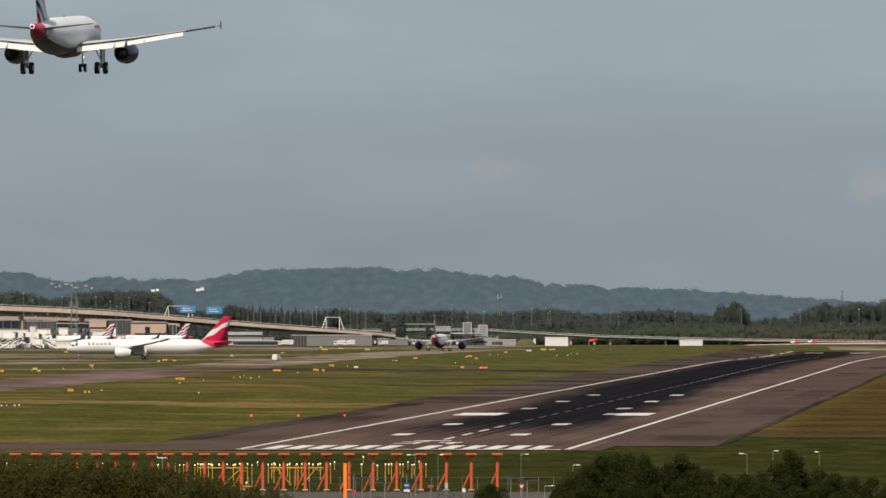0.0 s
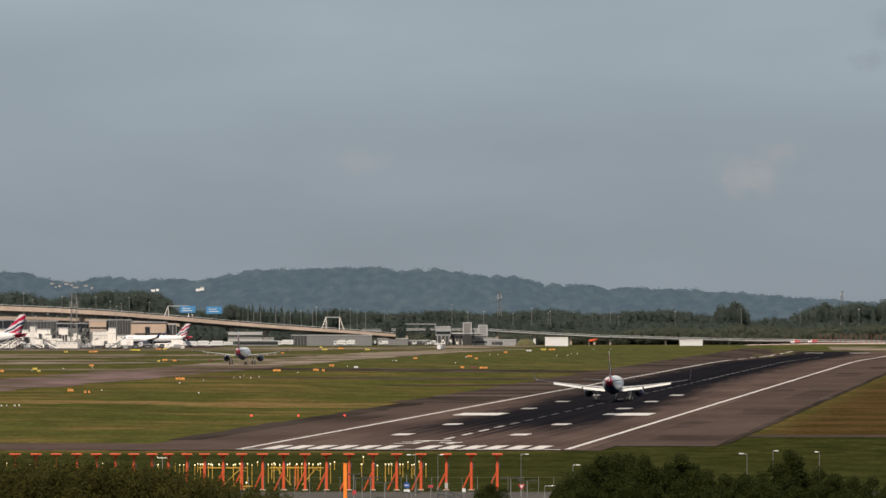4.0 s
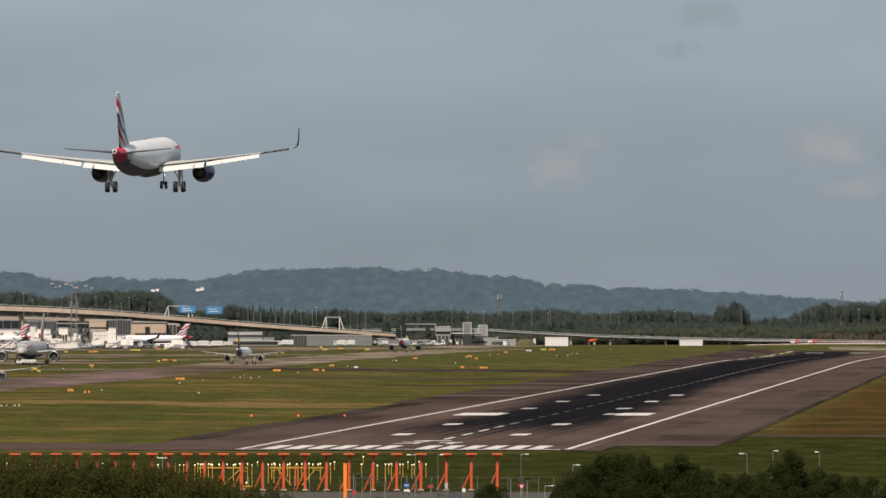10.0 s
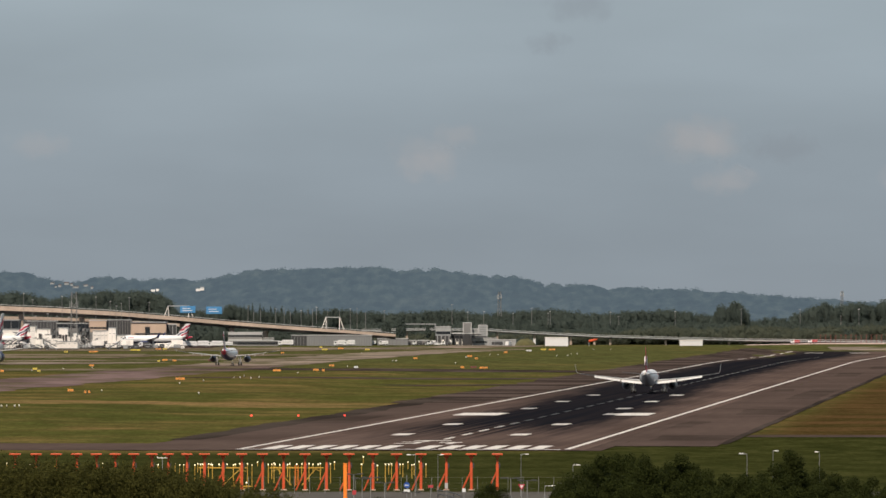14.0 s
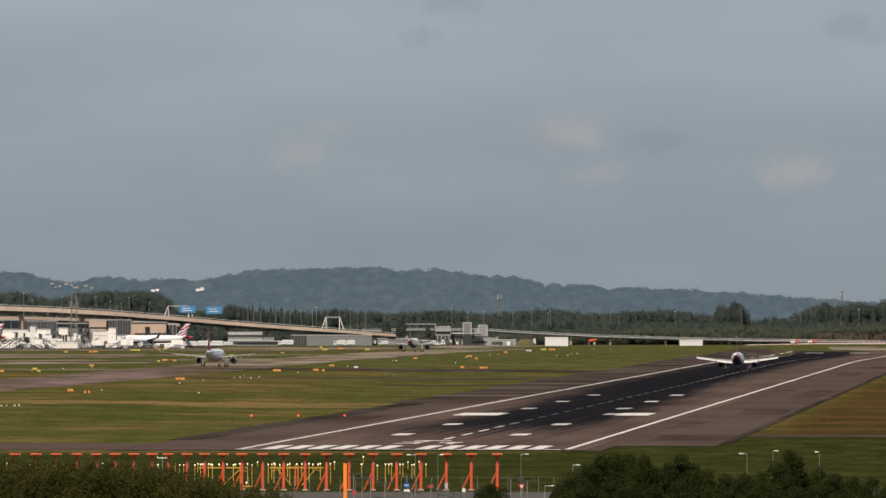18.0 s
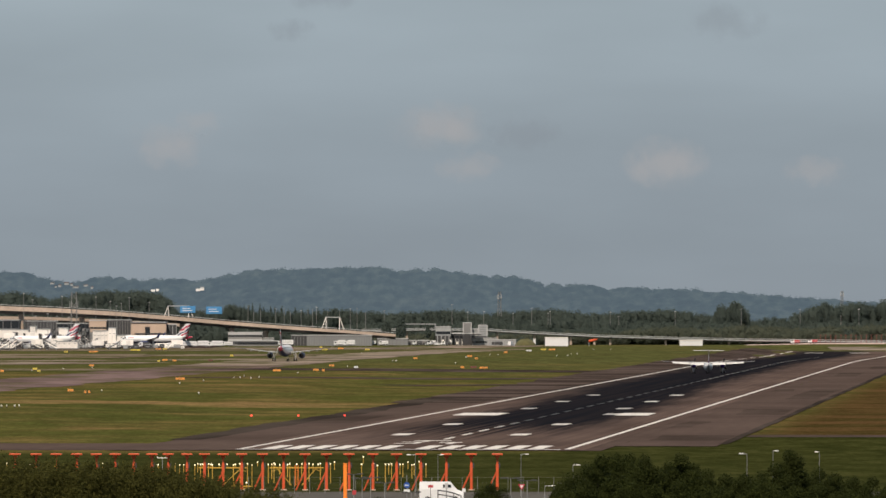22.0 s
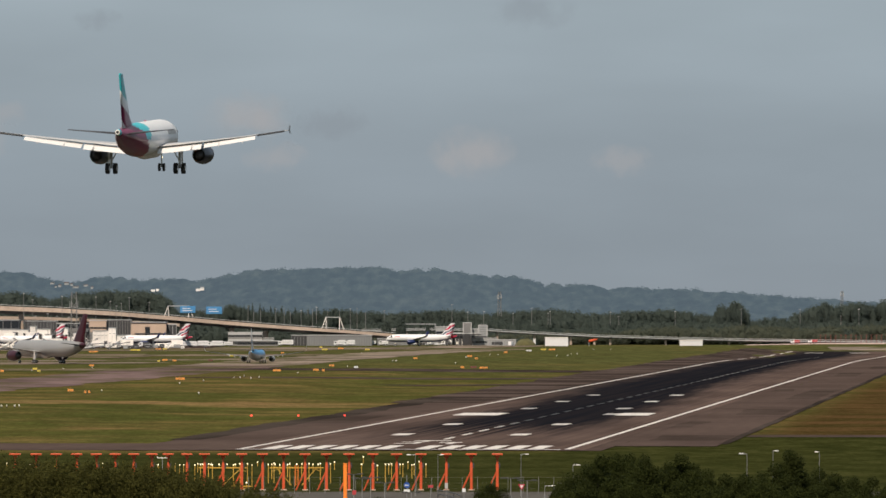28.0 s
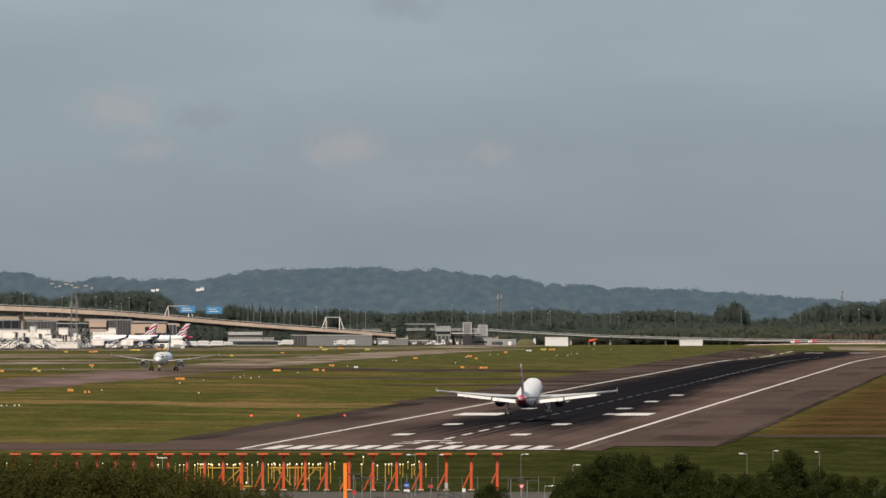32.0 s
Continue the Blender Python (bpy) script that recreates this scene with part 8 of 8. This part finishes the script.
    fly_along("L9", [
        (28.8, 43.22, 2104.23, 0.15, 0, -4.12), (28.9, 53.06, 2240.97, 0.15, 0, -4.12), (29.05, 65.13, 2486.84, 0.08, 0, -4), (29.3, 79.32, 2719.42, 0.08, 0, -3),
        (29.6, 92.31, 2907.69, 0.08, 0, -3), (29.8, 98.23, 2976.38, 0.08, 0, 0), (30, 97.83, 2976.38, 0.08, 0, 7), (30.25, 77.95, 2976.38, 0.08, 0, 44),
        (30.5, 50.39, 2976.38, 0.08, 0, 52), (30.8, 11.2, 2936.06, 0.42, 0, 52), (31, -10.7, 2888.14, 0.82, 0, 52), (31.1, -21.2, 2885, 1.04, 0, 52),
        (31.4, -56.17, 2878.85, 1.28, 0, 58), (31.7, -84.16, 2878.85, 1.28, 0, 110), (31.85, -90.48, 2856, 1.28, 0, 150), (32, -92.58, 2833.51, 1.28, 0, 174)],
        [(28, 1013.42, 39.86), (28.1, 1139.44, 32.16), (28.2, 1269.22, 24.24), (28.4, 1534.18, 8.79), (28.6, 1823.05, 2.08)])
    fly_along("L10", [
        ],
        [(31.4, 970.65, 43.08), (31.5, 1093.42, 36.44), (31.6, 1220.44, 28.81), (31.7, 1340.07, 20.14), (31.8, 1472.67, 13.32), (31.9, 1609.16, 5.62), (32, 1745.72, 1.44)])
    fly_along("Q", [
        (0, -117.22, 3363.14, 1.28, 0, 92), (0.2, -133.24, 3363.14, 1.28, 0, 92), (0.4, -162.15, 3363.14, 1.28, 0, 92), (0.5, -181.59, 3332, 1.28, 0, 92),
        (0.6, -197.01, 3332, 1.28, 0, 92), (0.9, -243.24, 3301.43, 1.28, 0, 92), (3, -299.45, 3271.42, 1.28, 0, 92), (32, -373.01, 3271.42, 1.28, 0, 92)])
    fly_along("PX", [
        (0, -1.86, 4019.89, 0.62, 0, -4), (0.4, 0.53, 4019.89, 0.62, 0, -3), (0.6, 1.63, 4103.86, 0.38, 0, 0), (0.8, 2.49, 4178.57, 0.21, 0, 10),
        (0.9, 1.68, 4241.81, 0.11, 0, 22), (1, -1.14, 4295.42, 0.08, 0, 38), (1.1, -5.71, 4320, 0.08, 0, 64), (1.2, -11.21, 4344.83, 0.08, 0, 90),
        (1.4, -24.14, 4344.83, 0.08, 0, 91), (1.6, -41.86, 4395.35, 0.08, 0, 91), (1.8, -60.76, 4395.35, 0.08, 0, 91), (2, -81.1, 4395.35, 0.08, 0, 91),
        (2.2, -105.81, 4395.35, 0.08, 0, 91), (2.4, -131.98, 4395.35, 0.08, 0, 91), (2.6, -150.87, 4395.35, 0.08, 0, 91), (2.8, -169.77, 4395.35, 0.08, 0, 91),
        (3, -184.88, 4395.35, 0.08, 0, 91), (3.2, -198.84, 4395.35, 0.08, 0, 91), (3.5, -211.92, 4395.35, 0.08, 0, 91), (3.9, -239.53, 4395.35, 0.08, 0, 91),
        (4.4, -291.86, 4395.35, 0.08, 0, 91), (5, -350, 4395.35, 0.08, 0, 91), (32, -390.7, 4395.35, 0.08, 0, 91)])
    fly_along("PE", [
        (0, -325.73, 4421.05, 0.08, 0, 91), (3.8, -322.81, 4421.05, 0.08, 0, 91), (4.6, -273.1, 4421.05, 0.08, 0, 91), (5.3, -233.92, 4421.05, 0.08, 0, 91),
        (8, -233.04, 4421.05, 0.08, 0, 91), (17, -233.63, 4421.05, 0.08, 0, 91), (17.5, -240.35, 4421.05, 0.08, 0, 91), (18, -246.2, 4421.05, 0.08, 0, 91),
        (18.5, -264.33, 4421.05, 0.08, 0, 91), (19.5, -337.43, 4421.05, 0.08, 0, 91), (32, -369.59, 4421.05, 0.08, 0, 91)])
    fly_along("PD", [
        (0, -187.79, 4395.35, 0.08, 0, 91), (0.2, -222.09, 4395.35, 0.08, 0, 91), (0.4, -262.79, 4395.35, 0.08, 0, 91), (0.7, -315.12, 4395.35, 0.08, 0, 91),
        (3, -390.7, 4395.35, 0.08, 0, 91), (32, -402.33, 4395.35, 0.08, 0, 91)])
    fly_along("PB1", [
        (0, -222.41, 3102.21, 1.28, 0, 92), (4.6, -222.41, 3102.21, 1.28, 0, 92), (5.3, -193.68, 3102.21, 1.28, 0, 92), (5.6, -186.5, 3102.21, 1.28, 0, 92),
        (5.8, -183.83, 3102.21, 1.28, 0, 92), (6, -180.47, 3129.18, 1.28, 0, 92), (6.2, -176.33, 3129.18, 1.28, 0, 92), (6.4, -171.77, 3129.18, 1.28, 0, 93),
        (6.6, -169.7, 3129.18, 1.28, 0, 94), (6.8, -168.46, 3129.18, 1.28, 0, 96), (7, -167.43, 3129.18, 1.28, 0, 99), (7.2, -161.22, 3129.18, 1.28, 0, 120),
        (7.4, -155.01, 3129.18, 1.28, 0, 150), (7.6, -151.49, 3129.18, 1.28, 0, 168), (7.8, -150.25, 3129.18, 1.28, 0, 174), (8, -149.84, 3129.18, 1.28, 0, 175),
        (9, -149.84, 3129.18, 1.28, 0, 175), (10, -150.46, 3129.18, 1.28, 0, 175), (11, -153.06, 3102.21, 1.28, 0, 173), (11.5, -154.7, 3102.21, 1.28, 0, 172),
        (12, -156.96, 3102.21, 1.28, 0, 171), (13, -163.52, 3102.21, 1.28, 0, 170), (14, -168.24, 3102.21, 1.28, 0, 168), (14.6, -177.79, 3075.69, 1.28, 0, 150),
        (15.5, -224.57, 3075.69, 1.28, 0, 110), (32, -383.24, 3075.69, 1.28, 0, 92)])
    fly_along("PB2", [
        (0, -197.62, 2481.77, 1.28, 0, 20), (23.2, -197.62, 2481.77, 1.28, 0, 20), (24.2, -170.22, 2878.85, 1.28, 0, -5), (24.4, -165.62, 2949.64, 1.28, 0, -8),
        (24.7, -164.8, 3024, 1.28, 0, -8), (25, -161.51, 3075.69, 1.28, 0, -6), (25.5, -153.67, 3102.21, 1.28, 0, -2), (26.2, -148.8, 3129.18, 1.28, 0, 0),
        (27, -144.46, 3129.18, 1.28, 0, 2), (27.5, -144.47, 3156.63, 1.28, 0, 5), (27.7, -144.68, 3156.63, 1.28, 0, 12), (27.9, -145.1, 3156.63, 1.28, 0, 20),
        (28, -145.72, 3156.63, 1.28, 0, 27), (28.1, -147.39, 3156.63, 1.28, 0, 42), (28.2, -152.19, 3156.63, 1.28, 0, 60), (28.3, -163.02, 3184.57, 1.28, 0, 76),
        (28.4, -171.44, 3184.57, 1.28, 0, 88), (28.5, -177.76, 3184.57, 1.28, 0, 92), (28.8, -215.67, 3184.57, 1.28, 0, 92), (29.3, -253.59, 3184.57, 1.28, 0, 92),
        (32, -312.56, 3184.57, 1.28, 0, 92)])
    fly_along("PC", [
        (0, -191.03, 2399.04, 1.28, 0, -85), (8.4, -187.86, 2399.04, 1.28, 0, -85), (9, -156.13, 2399.04, 1.28, 0, -85), (9.3, -144.4, 2415.14, 1.28, 0, -87),
        (9.4, -140.4, 2415.14, 1.28, 0, -95), (9.5, -135.77, 2415.14, 1.28, 0, -120), (9.6, -132.9, 2415.14, 1.28, 0, -150), (9.8, -130.42, 2399.04, 1.28, 0, -176),
        (10, -128.46, 2383.15, 1.28, 0, -182), (10.2, -130.59, 2367.47, 1.28, 0, -183), (10.4, -134.4, 2352, 1.28, 0, -184), (10.8, -151.09, 2321.65, 1.28, 0, -188),
        (12, -183.69, 2306.77, 1.28, 0, -190), (32, -186.74, 2306.77, 1.28, 0, -190)])

    # road traffic: seconds and metres along the road
    for ob, y, rz, rows in (
            (bus("red double-decker bus with dark advertising strip"), 1041, -90, ((0, -120), (12.4, -119), (12.8, -60), (13.0, -6.5), (13.2, 50), (13.5, 130), (32, 135))),
            (bus("red double-decker bus on the perimeter road"), 1041, -90, ((0, -140), (19.2, -139), (19.6, -60), (19.8, -7), (20.0, 78), (20.3, 160), (32, 150))),
            (bus("red double-decker bus passing the antennas"), 1033, 90, ((0, 160), (9.0, 159), (9.3, 60), (9.5, -17), (9.7, -80), (10.0, -160), (32, -165))),
            (car("white hatchback on the perimeter road", M["white"]), 1046, -90, ((0, -150), (6.4, -149), (6.8, -60), (7.0, -16.8), (7.2, 30), (7.5, 130), (32, 165))),
            (car("white van on the perimeter road", M["white"], True), 1046, -90, ((0, -160), (7.4, -159), (7.8, -30), (8.0, 10.5), (8.2, 55), (8.6, 140), (32, 175))),
            (car("white van passing the road signs", M["white"], True), 1054, -90, ((0, -170), (21.5, -169), (21.8, -50), (22.0, -0.2), (22.2, 52), (22.5, 150), (32, 185))),
            (car("silver hatchback on the perimeter road", M["silver"]), 1046, -90, ((0, -180), (22.4, -179), (22.8, -30), (23.0, 11), (23.2, 55), (23.5, 150), (32, 195))),
            (car("white hatchback near the marker post", M["white"]), 1044, -90, ((0, -190), (28.4, -189), (28.8, -60), (29.0, -2.9), (29.2, 50), (29.5, 150), (32, 205))),
            (box_truck(0, 0, 0, 9, 3.6, M["white"], "white box lorry on the perimeter road", 0), 1041, -90, ((0, -200), (30.0, -199), (30.3, -60), (30.5, 7), (30.7, 70), (31.0, 170), (32, 215)))):
        walk(ob, [(t, pose(x, y, 0.05, 0, 0, rz)) for t, x in rows])
    # a follow-me van trundles along the taxiway
    van = car("white airfield van with beacon on the taxiway", M["white"], True)
    walk(van, [(t, pose(x, y, gz(x, y) + 0.08, 0, 0, -20)) for t, x, y in ((0, -64.19, 3301.43), (1.0, -59.39, 3241.95), (1.5, -56.5, 3363.14), (2.0, -48.06, 3460.15), (2.5, -37.84, 3598.56), (3.0, -25.52, 3710.01), (4.0, -1.11, 4178.57), (5.5, 31.93, 4554.22), (32, 36.45, 4554.22))])
    tug = box_truck(0, 0, 0, 7, 2.0, M["white"], "low white pushback tug", 0)
    walk(tug, [(t, pose(x, y, gz(x, y) + 0.08, 0, 0, 100)) for t, x, y in ((0, -205.99, 3102.21), (6.4, -199.84, 3102.21), (7.2, -153.51, 2998.8), (7.8, -149.72, 3075.69), (10.0, -150.12, 3075.69), (10.8, -154.09, 3049.63), (11.5, -161.44, 2998.8), (13, -195.16, 2998.8), (32, -201.11, 2998.8))])
    # parked cars beside the far buildings
    for k, (c, v, paint) in enumerate(((752, 611, "white"), (759, 612, "silver"), (766, 611, "white"), (774, 612, "white"), (781, 611, "darkgrey"), (788, 611, "silver"), (795, 611.5, "white"), (852, 611, "navy"), (858, 611, "darkgrey"), (879, 611.5, "black"))):
        y = 25 * 15120.0 / (v - 530)
        ob = car("parked car beside the airport buildings", M[paint], k % 3 == 2)
        ob.matrix_basis = pose((c - 784) * y / 15120.0, y, gz((c - 784) * y / 15120.0, y) + 0.1, 0, 0, 60 + 17 * k)
        ob["group"] = "parked cars"
    for seed, t0, c0, v0, s in ((1, 6, 1215, 288, 1.0), (2, 9, 1515, 268, 1.1), (3, 23, 725, 212, 1.0), (4, 23, 770, 292, 0.8), (5, 23, 1120, 285, 1.0), (6, 23, 245, 270, 0.8), (7, 23, 1390, 300, 0.8), (8, 14, 1260, 258, 0.7), (9, 3, 1440, 270, 0.6), (10, 9, 350, 270, 0.8), (11, 12, 1140, 18, 0.9), (12, 30, 830, 14, 1.0), (13, 30, 60, 30, 0.6), (14, 12, 1500, 265, 0.9)):
        ob = cloud(seed, 0.62 if seed == 5 else (0.34 if seed > 10 else (0.42 if 3 <= seed <= 7 else 0.30)), (0.235, 0.262, 0.295) if seed > 10 else (0.395, 0.385, 0.388))
        ob.scale = (s, s, 1.3 * s if seed == 5 else s)
        walk(ob, [(t, pose((c0 - 57 * (t - t0) - 784) * 4985 / 15120.0, 4985, 25 - (v0 - 3 * (t - t0) - 530) * 4985 / 15120.0)) for t in (0, 16, 32)])


motions()
